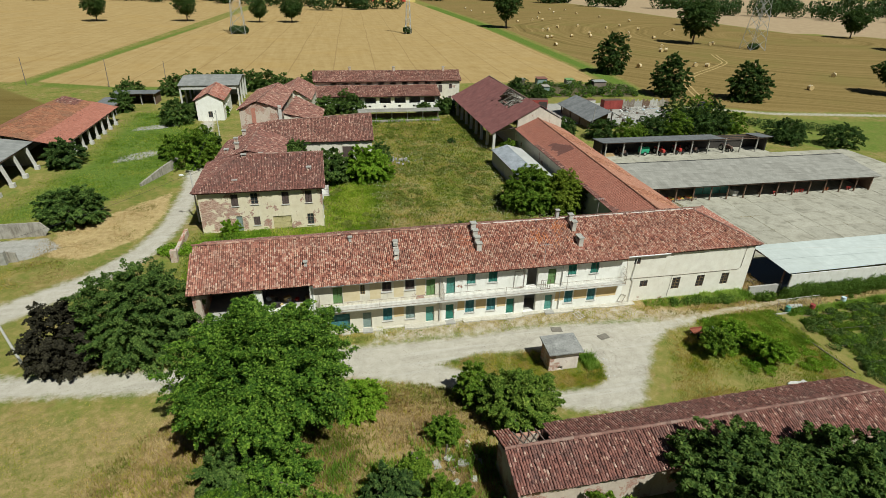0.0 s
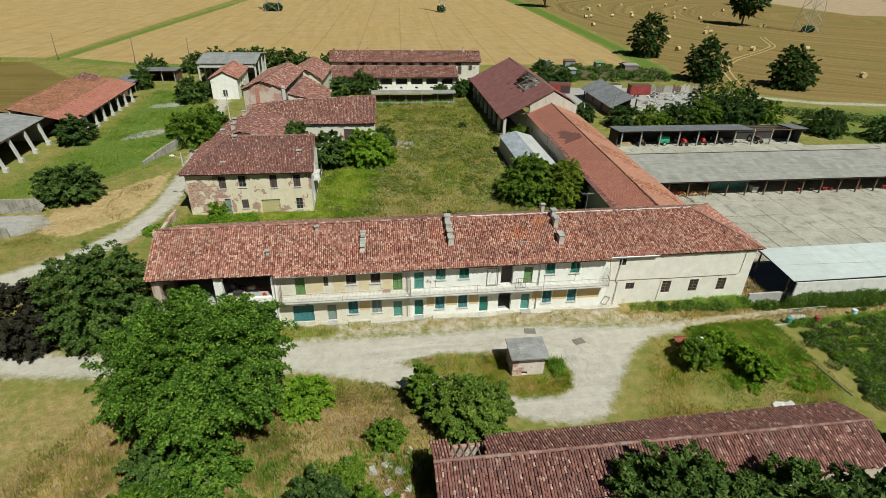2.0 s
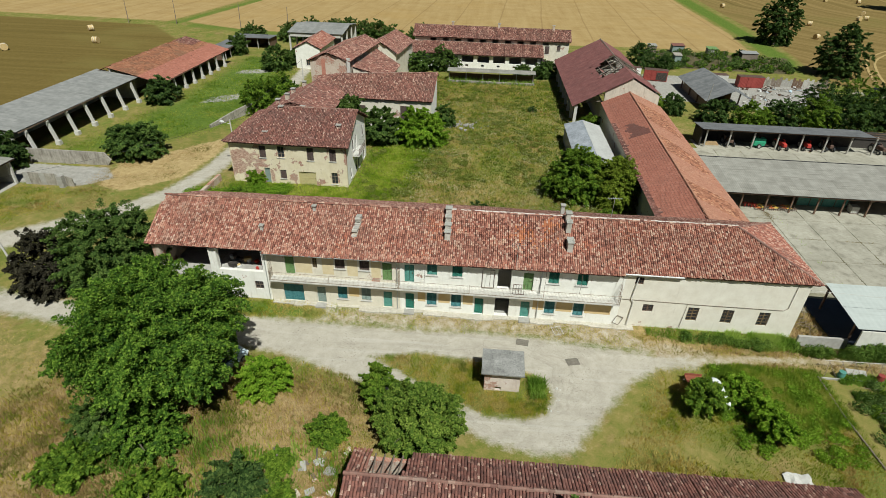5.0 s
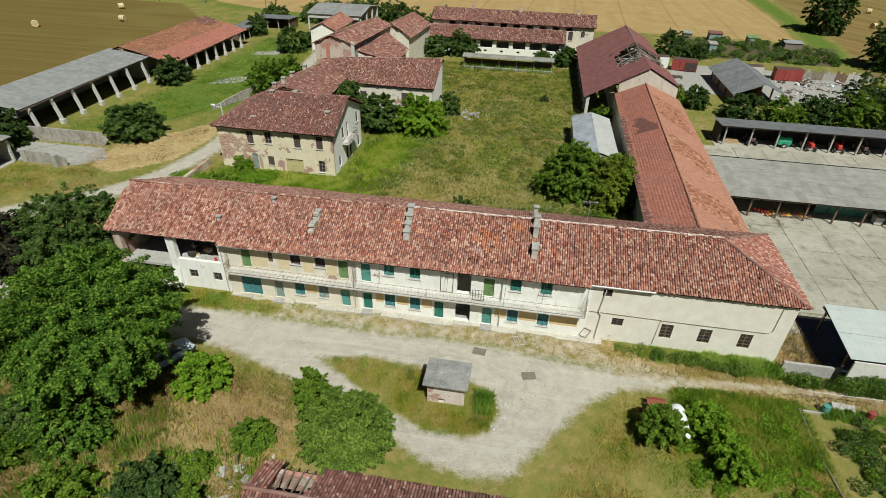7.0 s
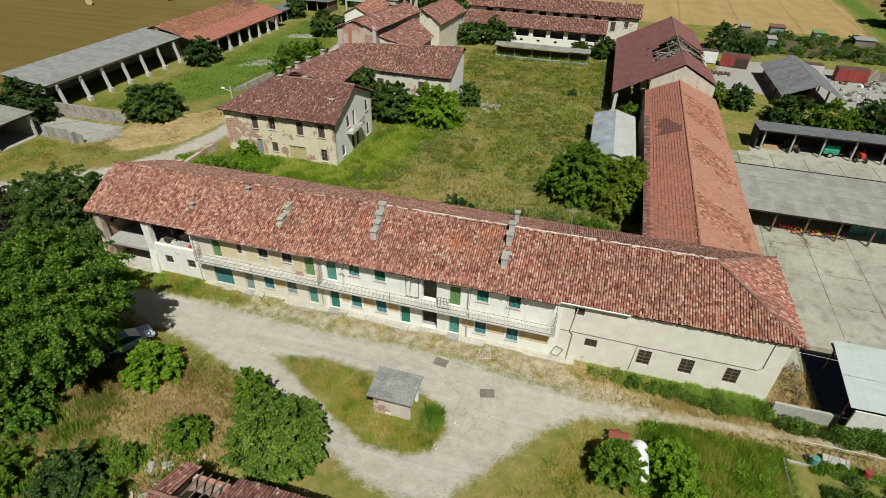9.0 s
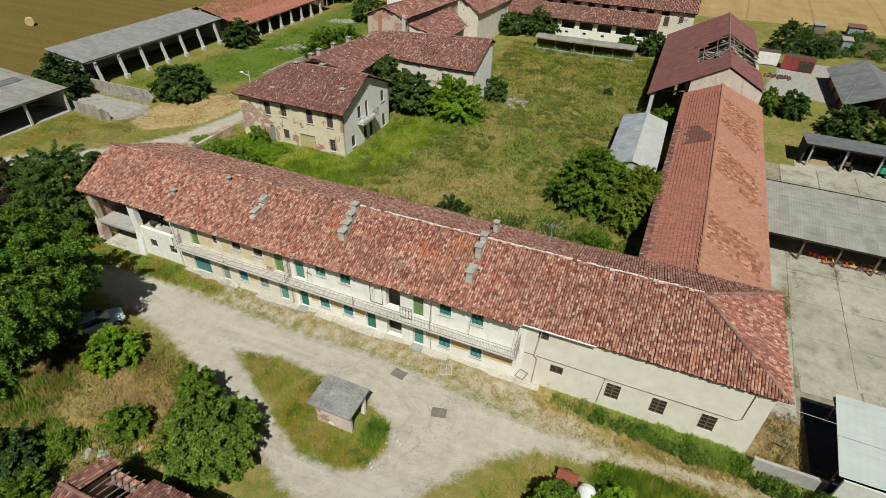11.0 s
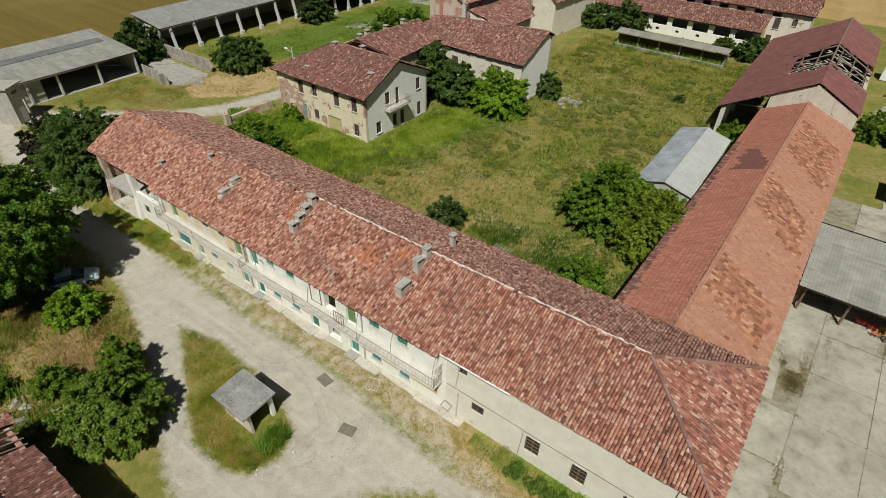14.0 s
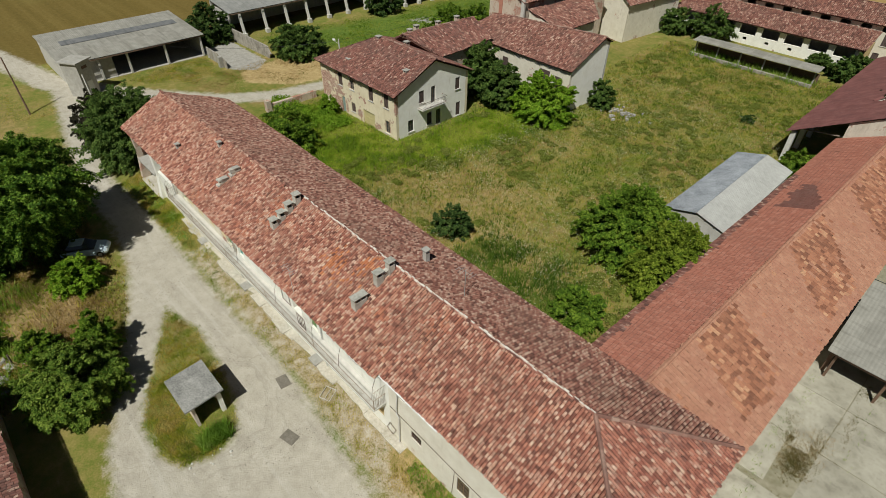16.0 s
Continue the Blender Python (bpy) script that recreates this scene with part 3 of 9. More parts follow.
def slope(roof, corners, style, material, w=0.24, l=0.36, singles=None, seed=1, sag=0.05, jitter=1.0, pick=None, bed=UNDER_TILE, gone=0.0006, along_dir=None):
    """A roof slope on a convex polygon, whose first two corners are its eave from left to right as seen from outside below.
    style: roman or flat. singles: (u0, u1, most) a stretch whose tiles are pieces of their own. pick: which of several materials a tile at (u, v) takes."""
    rnd = random.Random(seed)
    c = [Vector(p) for p in corners]
    u = Vector(along_dir) if along_dir else c[1] - c[0]
    u.z = 0
    u.normalize()
    across = Vector((-u.y, u.x, 0))
    tv, tf = roman_tile(w * 0.485, l) if style == "roman" else flat_tile(w, l)
    mats = material if isinstance(material, (list, tuple)) else [material]
    us = [(p - c[0]).dot(u) for p in c]
    lo, hi = min(us), max(us)
    V, F, MI, one = [], [], [], 0
    shared = {}
    cols = max(1, int((hi - lo) / w))
    strips = []
    for i in range(cols):
        uu = lo + (i + 0.5) * (hi - lo) / cols
        span = span_at(c, u, across, uu)
        if not span:
            continue
        foot, top = span
        up = top - foot
        v1 = up.length
        if v1 < 0.05:
            continue
        up.normalize()
        nrm = u.cross(up).normalized()
        if i % 6 == 0 or i == cols - 1:
            strips.append((foot, top, nrm))
        v = -0.07 - rnd.random() * 0.05 * (style == "roman")
        stagger = l * rnd.uniform(0.7, 1.1)
        drift = rnd.gauss(0, 0.010) * jitter
        while v < v1 - l * 0.45:
            at = drift + rnd.gauss(0, 0.008) * jitter
            turn = rnd.gauss(0, 0.045) * jitter
            lift = rnd.random() * 0.026 * jitter + sag * (noise.noise(Vector((uu * 0.16 + seed, v * 0.35, 0.3))))
            if rnd.random() > gone:
                ca, sa = math.cos(turn), math.sin(turn)
                vv = v + rnd.gauss(0, 0.03) * jitter
                which = pick(uu - lo, v / v1, rnd) if pick else 0
                if singles and singles[0] <= uu - lo <= singles[1] and one < singles[2]:
                    if which not in shared:
                        me = bpy.data.meshes.new("roof_tile")
                        me.from_pydata(tv, [], tf)
                        me.materials.append(mats[which])
                        shared[which] = me
                    ob = new("roof_tile", shared[which])
                    ob.parent = roof
                    rot = Matrix((u, up, nrm)).transposed() @ Matrix.Rotation(turn, 3, "Z")
                    ob.matrix_basis = Matrix.Translation(foot + u * at + up * vv + nrm * lift - root_of(roof).location) @ rot.to_4x4()
                    one += 1
                else:
                    b = len(V)
                    for x, y, z in tv:
                        V.append(foot + u * (at + x * ca - y * sa) + up * (vv + x * sa + y * ca) + nrm * (z + lift))
                    F += [tuple(b + q for q in t) for t in tf]
                    MI += [which] * len(tf)
            v += stagger
            stagger = l
    g = G()
    for (f0, t0, n0), (f1, t1, n1) in zip(strips, strips[1:]):
        i = len(g.v)
        g.f += [(i, i + 4, i + 6, i + 2), (i + 3, i + 7, i + 5, i + 1), (i, i + 1, i + 5, i + 4), (i + 2, i + 6, i + 7, i + 3)]
        g.v += [tuple(p - n0 * k) for p in (f0, t0) for k in (0.03 + sag * 0.5, 0.2)]
    for f0, t0, n0 in strips[-1:]:
        g.v += [tuple(p - n0 * k) for p in (f0, t0) for k in (0.03 + sag * 0.5, 0.2)]
    part("roof_bed", g, bed, roof)
    me = bpy.data.meshes.new("roof_tiles")
    me.from_pydata([tuple(p) for p in V], [], F)
    me.update()
    ob = part("roof_tiles", me, mats, roof, "", "stuff")
    if len(mats) > 1:
        me.polygons.foreach_set("material_index", np.array(MI, dtype=np.int32))
    return ob


def sheets(roof, corners, material, width=1.0, pitch=0.17, depth=0.035, seed=1, rows=2, name="roof_sheet", hole=None):
    """A slope of corrugated sheets, each one a piece of its own; the first two corners are its eave."""
    rnd = random.Random(seed)
    c = [Vector(p) for p in corners]
    u = (c[1] - c[0]).normalized()
    nrm = u.cross(c[3] - c[0]).normalized()
    n = max(1, round((c[1] - c[0]).length / width))
    for i in range(n):
        for r in range(rows):
            if hole and hole((i + 0.5) / n, (r + 0.5) / rows):
                continue
            a, b = i / n, (i + 1) / n + 0.004
            v0, v1 = r / rows - (0.01 if r else 0.0), (r + 1) / rows
            lift = 0.02 * (rows - r) * 0.6 + rnd.random() * 0.025
            g = G()
            m = max(4, int(round((c[1] - c[0]).length / n / pitch * 2)))
            for row in (v0, v1):
                for k in range(m + 1):
                    x = a + (b - a) * k / m
                    p = c[0].lerp(c[1], x).lerp(c[3].lerp(c[2], x), row)
                    g.v.append(tuple(p + nrm * (lift * (1 - row * 0.3) + (depth if k % 2 else 0))))
            g.f = [(k, k + 1, m + 2 + k, m + 1 + k) for k in range(m)]
            g.v += [tuple(Vector(q) - nrm * 0.02) for q in g.v]
            o = 2 * m + 2
            g.f += [tuple(o + q for q in reversed(t)) for t in g.f] + [(k + 1, k, o + k, o + k + 1) for k in range(m)]
            part(name, g, material, roof)


def ridge_caps(roof, a, b, material, r=0.13, l=0.42, seed=2, mortar=None, wobble=0.03):
    rnd = random.Random(seed)
    a, b = Vector(a), Vector(b)
    n = max(1, int((b - a).length / l))
    d = (b - a).normalized()
    side = d.cross(Vector((0, 0, 1))).normalized()
    upv = side.cross(d)
    g, m = G(), G()
    for i in range(n):
        p = a.lerp(b, i / n)
        off = side * rnd.gauss(0, wobble * 0.4) + upv * rnd.random() * 0.02
        base = len(g.v)
        for q, k in ((p, 1.0), (a.lerp(b, (i + 1.12) / n), 0.86)):
            g.v += [tuple(q + off + r * k * (math.cos(math.pi * j / 4) * side + math.sin(math.pi * j / 4) * upv)) for j in range(5)]
        g.f += [(base + j, base + j + 1, base + 6 + j, base + 5 + j) for j in range(4)] + [(base + 4, base + 3, base + 2, base + 1, base)]
        if mortar and mortar[0] <= i / n <= mortar[1] and rnd.random() < 0.95:
            w = rnd.uniform(0.025, 0.075)
            q0, q1 = p + off + upv * (r * 0.96), a.lerp(b, (i + 1) / n) + off + upv * (r * 0.9)
            m.solid([q0 - side * w - upv * 0.03, q0 + side * w - upv * 0.03, q0 + side * w * 0.6 + upv * 0.05, q0 - side * w * 0.6 + upv * 0.05], (q1 - q0) * rnd.uniform(0.8, 1.02))
    part("ridge_capping", g, material, roof, "", "stuff")
    if m.v:
        part("ridge_mortar", m, MORTAR, roof, "", "stuff")


# ---- ground ----
def inside(X, Y, poly, soft):
    """1 inside the polygon, 0 outside, blended over soft metres."""
    n = len(poly)
    odd = np.zeros(X.shape, bool)
    dist = np.full(X.shape, 1e9)
    for i in range(n):
        (ax, ay), (bx, by) = poly[i], poly[(i + 1) % n]
        cross = ((ay > Y) != (by > Y)) & (X < (bx - ax) * (Y - ay) / ((by - ay) or 1e-9) + ax)
        odd ^= cross
        t = np.clip(((X - ax) * (bx - ax) + (Y - ay) * (by - ay)) / max((bx - ax) ** 2 + (by - ay) ** 2, 1e-9), 0, 1)
        dist = np.minimum(dist, np.hypot(X - ax - t * (bx - ax), Y - ay - t * (by - ay)))
    return np.clip(0.5 + np.where(odd, dist, -dist) / soft, 0, 1)


def along(X, Y, line, soft):
    """1 on a track of (x, y, half width) points."""
    best = np.full(X.shape, -1e9)
    for (ax, ay, aw), (bx, by, bw) in zip(line, line[1:]):
        t = np.clip(((X - ax) * (bx - ax) + (Y - ay) * (by - ay)) / max((bx - ax) ** 2 + (by - ay) ** 2, 1e-9), 0, 1)
        best = np.maximum(best, aw + t * (bw - aw) - np.hypot(X - ax - t * (bx - ax), Y - ay - t * (by - ay)))
    return np.clip(0.5 + best / soft, 0, 1)


ROAD = [(-46, 47.5, 2.0), (-38, 46, 1.7), (-29, 44.1, 1.35), (-15.7, 42.6, 1.4), (-6, 42.7, 1.7), (2, 42.3, 1.9)]
PLAZA = [(-7, 44.5), (0.3, 44.6), (10, 44.4), (20, 44.7), (27, 44.2), (31.5, 43.7), (38, 43.2), (38, 42.4), (34.2, 41.7), (31.2, 39.6), (28.9, 36.5), (27.0, 34.0), (25.8, 32.2), (23.0, 31.7), (20.1, 32.3), (16.9, 33.7), (10.1, 36.8), (5.5, 38.6), (0.8, 40.1), (-7, 41.2)]
VERGE = [(3, 44.4), (3, 47.2), (31.5, 47.2), (33, 45.6), (40, 44.6), (40, 43.4), (31, 43.6)]
ISLAND = [(8.8, 40.5), (13.4, 41.5), (17.4, 41.1), (21.6, 40.5), (23.8, 39.5), (24.7, 37.4), (23.9, 35.5), (22.2, 34.8), (19.2, 34.8), (16.1, 36.3), (12.3, 38.6)]
TRACK = [(33, 42.6, 1.0), (43.6, 43.9, 0.5), (56, 44.9, 0.45), (110, 49, 0.45)]
LANE = [(-75, 41, 2.0), (-50, 46.5, 2.2), (-41, 51.5, 2.4), (-34.5, 57.0, 2.0), (-28, 62.8, 1.8), (-24, 69.5, 1.6), (-22.3, 78, 1.5), (-22.3, 92, 1.4), (-24.5, 112, 1.4), (-27, 140, 1.3)]
FAR_LANE = [(105, 141, 1.8), (125, 131, 1.8), (165, 124, 1.8), (300, 112, 2.0)]


def gravelled(X, Y, soft):
    """1 on the roads and the turning place, 0 on grass and on the island."""
    g = np.maximum.reduce([along(X, Y, q, soft) for q in (ROAD, LANE)] + [inside(X, Y, PLAZA, soft * 0.8), along(X, Y, TRACK, soft * 0.65) * 0.62, along(X, Y, FAR_LANE, soft * 0.75) * 0.62])
    g = np.maximum(g, inside(X, Y, VERGE, 0.9) * 0.46)
    return g * (1 - inside(X, Y, ISLAND, soft * 0.55))


def stretch(lo, hi, step, far, grow):
    """Lines at an even step from lo to hi that spread out beyond, as far as far."""
    mid = list(np.arange(lo, hi + step / 2, step))
    a, d = [], step
    x = lo
    while x > -far:
        d *= grow
        x -= d
        a.append(x)
    b, d, x = [], step, mid[-1]
    while x < far:
        d *= grow
        x += d
        b.append(x)
    return np.array(a[::-1] + mid + b)


def ground_height(x, y):
    rise = 0.42 * np.clip((y - 44.6) / 2.2, 0, 1) * np.clip((60 - y) / 8.0, 0, 1) * np.clip((x + 17) / 3, 0, 1) * np.clip((48.6 - x) / 1.5, 0, 1)
    return rise


gx, gy = stretch(-62, 108, 0.6, 3200, 1.09), stretch(8, 165, 0.6, 3200, 1.09)
GX, GY = np.meshgrid(gx, gy)
rough_h = np.array([[noise.noise(Vector((x * 0.35, y * 0.35, 0))) for x in gx] for y in gy])
gravel = gravelled(GX, GY, 2.0)
GZ = ground_height(GX, GY) + 0.06 * rough_h * (1 - gravel) * np.where((GY > 44.5) & (GY < 47.5) & (GX > -4) & (GX < 34), 0.2, 1)
lush = np.maximum.reduce([
    inside(GX, GY, [(-19, 66), (-16, 58), (-3, 58), (4, 70), (9, 88), (9, 97), (1, 97), (-1, 74), (-17, 73)], 9),
    inside(GX, GY, [(-49, 79), (-37, 84), (-27, 97), (-27, 118), (-32, 150), (-46, 150), (-45, 108)], 7) * 0.75,
    inside(GX, GY, [(37.5, 42.2), (41, 43.3), (48, 43.4), (48.2, 37), (44, 35.5), (40, 37.5)], 3),
    inside(GX, GY, [(15.5, 40.2), (21.5, 40), (24.4, 38.5), (24, 36), (17.5, 35.6)], 2.0) * 0.3,
    inside(GX, GY, [(-14, 44.6), (-3, 44.8), (6, 45.4), (-3, 46.6), (-13, 46.6)], 0.8) * 0.8,
    inside(GX, GY, [(37.5, 46.9), (48, 46.9), (70, 46.0), (70, 44.6), (47, 44.9), (41, 45.4)], 1.2) * 0.8,
    inside(GX, GY, [(100, 156), (106, 175), (110, 215), (122, 380), (127, 640), (116, 640), (113, 380), (104, 215), (99.5, 178)], 5) * 0.95,
    inside(GX, GY, [(112, 128), (105, 118), (108, 96), (220, 80), (220, 108)], 5) * 0.55,
    inside(GX, GY, [(-84, 184), (-62, 180), (-45, 168), (-35, 178), (-62, 190), (-82, 192)], 5) * 0.6,
    inside(GX, GY, [(-90, 190), (-85, 190), (-67, 385), (-71, 385)], 5) * 0.75])
dry = np.maximum.reduce([
    inside(GX, GY, [(-12, 38), (2, 37), (10, 36), (12, 28), (8, 15), (-30, 10), (-20, 30)], 5),
    inside(GX, GY, [(-80, 40), (-30, 41), (-16, 40), (-9, 36), (-12, 15), (-80, 10)], 4) * 0.55,
    inside(GX, GY, [(4, 46.4), (30, 47.2), (38, 47.2), (40, 46.0), (48, 45.2), (48, 44.2), (34, 44.0), (20, 44.9), (4, 44.9)], 0.8) * 0.75,
    inside(GX, GY, [(2, 66), (20, 58), (34, 62), (22, 78), (10, 84)], 9) * 0.6,
    inside(GX, GY, [(34, 45.2), (90, 48), (90, 45), (48, 42.6), (34, 42.4)], 0.8) * 0.7,
    inside(GX, GY, [(47.4, 46.4), (52, 46.6), (51.5, 52.5), (47.4, 52.5)], 1) * 0.9,
    inside(GX, GY, [(52, 103.5), (55, 104), (57, 108), (52, 110), (50, 104)], 2.5) * 0.55])
straw = inside(GX, GY, [(-37, 78), (-31, 84), (-25.2, 91), (-24.3, 82), (-25.5, 74), (-31, 68.5), (-35.5, 70)], 2.5)
concrete = np.maximum.reduce([inside(GX, GY, [(-50, 69.2), (-37.5, 69.2), (-34.5, 72.5), (-37.5, 75.8), (-50, 75.8)], 1.2) * 0.8,
                              inside(GX, GY, [(51, 124), (57, 150), (96, 149), (97, 128), (75, 122), (60, 127)], 2) * 0.9,
                              inside(GX, GY, [(-39.5, 107.5), (-34, 110), (-31, 114), (-34, 116), (-39, 112.5)], 2.5) * 0.75, inside(GX, GY, [(-42, 131), (-36, 132.5), (-32.5, 135), (-35, 138), (-41.5, 135)], 2.5) * 0.75, inside(GX, GY, [(-41, 104), (-33, 113), (-34, 140), (-43, 136)], 7) * 0.3])
soil = np.maximum(inside(GX, GY, [(48.8, 42.6), (60, 44), (95, 44), (95, 20), (52, 18), (48, 34)], 1.5) * 0.35, inside(GX, GY, [(62, 182), (58, 158), (98, 156), (106, 178)], 4) * 0.7)
wheat = np.maximum(inside(GX, GY, [(-85, 194), (-60, 184), (-30, 184), (40, 182), (62, 184), (97, 182), (102, 215), (112, 380), (118, 760), (-40, 760), (-66, 395)], 5),
                   inside(GX, GY, [(-91, 194), (-130, 196), (-900, 250), (-900, 800), (-50, 800), (-76, 395)], 6))
stubble = np.maximum(inside(GX, GY, [(-52, 70), (-60, 112), (-60, 150), (-92, 186), (-900, 240), (-900, -100), (-75, 30), (-60, 46)], 5),
                     inside(GX, GY, [(101, 150), (108, 178), (113, 215), (126, 380), (135, 900), (330, 900), (330, 360), (800, 100), (800, 92), (170, 128), (125, 134)], 6) * 0)
mown = inside(GX, GY, [(101, 150), (108, 178), (113, 215), (126, 380), (135, 900), (330, 900), (330, 360), (800, 100), (800, 92), (170, 128), (125, 134)], 5)
pale = inside(GX, GY, [(345, 900), (335, 365), (800, 112), (1500, 100), (1500, 1100), (345, 1100)], 8)
me = bpy.data.meshes.new("ground")
ny, nx = GX.shape
idx = np.arange(nx * ny, dtype=np.int32).reshape(ny, nx)
quads = np.stack([idx[:-1, :-1], idx[:-1, 1:], idx[1:, 1:], idx[1:, :-1]], -1).reshape(-1, 4)
me.vertices.add(nx * ny), me.loops.add(quads.size), me.polygons.add(len(quads))
me.vertices.foreach_set("co", np.stack([GX, GY, GZ], -1).astype(np.float32).ravel())
me.loops.foreach_set("vertex_index", quads.ravel())
me.polygons.foreach_set("loop_start", np.arange(0, quads.size, 4, dtype=np.int32))
me.polygons.foreach_set("loop_total", np.full(len(quads), 4, dtype=np.int32))
me.update(calc_edges=True)
for key, bands in (("cover", (gravel, lush, dry, soil)), ("crop", (wheat, stubble, straw, concrete)), ("plain", (pale, mown, pale, pale))):
    me.color_attributes.new(key, "FLOAT_COLOR", "POINT").data.foreach_set("color", np.stack(bands, -1).astype(np.float32).ravel())


def ground_material():
    n = Nodes("farm_ground")
    att = []
    for key in ("cover", "crop", "plain"):
        a = n.add("ShaderNodeAttribute")
        a.attribute_name = key
        sep = n.add("ShaderNodeSeparateColor")
        n.put(sep.inputs[0], a.outputs["Color"])
        att.append([*sep.outputs[:3], a.outputs["Alpha"]])
    fine, mid, big = n.noise(9, 5, 0.7), n.noise(1.3, 5, 0.65), n.noise(0.16, 4, 0.6)
    ragged = n.math("ADD", n.math("MULTIPLY", n.math("SUBTRACT", mid, 0.5), 0.9), n.math("MULTIPLY", n.math("SUBTRACT", fine, 0.5), 0.6))

    def edge(mask, amount=0.6, lo=0.35, hi=0.65):
        return n.step(n.math("ADD", mask, n.math("MULTIPLY", ragged, amount)), lo, hi)

    tuft = n.math("ADD", n.math("MULTIPLY", fine, 0.5), n.math("MULTIPLY", mid, 0.5))
    patch = n.noise(0.42, 6, 0.7)
    c = n.ramp(n.math("ADD", n.math("MULTIPLY", tuft, 0.5), n.math("ADD", n.math("MULTIPLY", big, 0.2), n.math("MULTIPLY", patch, 0.3))), [(0.36, (0.085, 0.115, 0.02)), (0.46, (0.15, 0.165, 0.032)), (0.54, (0.235, 0.20, 0.058)), (0.64, (0.36, 0.28, 0.11))])
    c = n.mix(n.math("MULTIPLY", n.step(n.noise(0.23, 5, 0.65), 0.52, 0.66), 0.7), c, n.ramp(tuft, [(0.38, (0.20, 0.135, 0.05)), (0.62, (0.36, 0.265, 0.115))]))
    c = n.mix(n.math("MULTIPLY", n.step(n.noise(0.19, 5, 0.65, (1.3, 0.8, 1)), 0.54, 0.68), 0.6), c, n.ramp(tuft, [(0.38, (0.075, 0.12, 0.015)), (0.62, (0.19, 0.25, 0.04))]))
    c = n.mix(edge(att[0][1], 0.5, 0.25, 0.75), c, n.ramp(tuft, [(0.36, (0.055, 0.10, 0.013)), (0.62, (0.155, 0.21, 0.034))]))
    c = n.mix(edge(att[0][2], 0.8, 0.2, 0.9), c, n.ramp(tuft, [(0.36, (0.19, 0.14, 0.05)), (0.62, (0.40, 0.29, 0.13))]))
    c = n.mix(edge(att[0][3], 0.6), c, n.ramp(tuft, [(0.36, (0.05, 0.055, 0.02)), (0.62, (0.155, 0.12, 0.066))]))
    # crops
    tram = n.math("MULTIPLY", n.step(n.wave(0.020, 0.06, 0.5), 0.994, 1.0), 0.8)
    streaks = n.math("ADD", n.math("MULTIPLY", n.noise(0.25, 5, 0.65, (1.6, 0.10, 1, 0.08)), 0.6), n.math("MULTIPLY", n.noise(0.9, 4, 0.7), 0.4))
    w = n.ramp(n.math("ADD", n.math("MULTIPLY", streaks, 0.6), n.math("MULTIPLY", big, 0.4)), [(0.36, (0.30, 0.20, 0.076)), (0.5, (0.365, 0.255, 0.105)), (0.64, (0.42, 0.305, 0.135))])
    w = n.mix(n.math("MULTIPLY", n.step(n.noise(0.03, 5, 0.7), 0.5, 0.66), 0.35), w, (0.38, 0.25, 0.085))
    w = n.mix(n.math("MULTIPLY", tram, 0.55), w, (0.22, 0.14, 0.055))
    c = n.mix(edge(att[1][0], 0.3), c, w)
    rows = n.math("ADD", n.math("MULTIPLY", n.noise(0.22, 4, 0.6, (0.05, 2.2, 1, -0.12)), 0.8), n.math("MULTIPLY", n.noise(0.7, 4, 0.6, (0.06, 2.0, 1, -0.12)), 0.25))
    st = n.ramp(n.math("ADD", n.math("MULTIPLY", rows, 0.55), n.math("MULTIPLY", mid, 0.45)), [(0.3, (0.105, 0.08, 0.02)), (0.5, (0.145, 0.105, 0.028)), (0.75, (0.205, 0.15, 0.046))])
    st = n.mix(n.math("MULTIPLY", n.step(n.noise(0.02, 3), 0.5, 0.7), 0.6), st, (0.2, 0.17, 0.05))
    c = n.mix(edge(att[1][1], 0.3), c, st)
    # mowing lines that swing round the field
    far = n.add("ShaderNodeVectorMath")
    far.operation = "DISTANCE"
    n.put(far.inputs[0], n.geo.outputs["Position"])
    far.inputs[1].default_value = (300, 330, 0)
    ring = n.add("ShaderNodeCombineXYZ")
    n.put(ring.inputs[0], n.math("ADD", far.outputs["Value"], n.math("MULTIPLY", n.noise(0.012, 2), 30)))
    swath = n.noise(0.16, 3, 0.55, None, ring.outputs[0])
    line = n.noise(0.55, 2, 0.5, None, ring.outputs[0])
    mo = n.math("ADD", n.math("MULTIPLY", swath, 0.45), n.math("ADD", n.math("MULTIPLY", line, 0.35), n.math("MULTIPLY", mid, 0.2)))
    mow = n.ramp(mo, [(0.36, (0.10, 0.072, 0.022)), (0.47, (0.185, 0.13, 0.042)), (0.55, (0.245, 0.172, 0.062)), (0.66, (0.36, 0.26, 0.10))])
    mow = n.mix(n.math("MULTIPLY", n.step(n.noise(0.018, 4, 0.6), 0.5, 0.68), 0.55), mow, (0.17, 0.145, 0.04))
    c = n.mix(edge(att[2][1], 0.3), c, mow)
    c = n.mix(edge(att[2][0], 0.2), c, n.ramp(big, [(0.35, (0.33, 0.24, 0.14)), (0.65, (0.40, 0.30, 0.18))]))
    c = n.mix(edge(att[1][2], 0.8), c, n.ramp(tuft, [(0.36, (0.30, 0.21, 0.09)), (0.64, (0.52, 0.40, 0.19))]))
    # hard ground
    slabc = n.ramp(tuft, [(0.36, (0.25, 0.235, 0.2)), (0.64, (0.42, 0.40, 0.35))])
    c = n.mix(edge(att[1][3], 0.9), c, slabc)
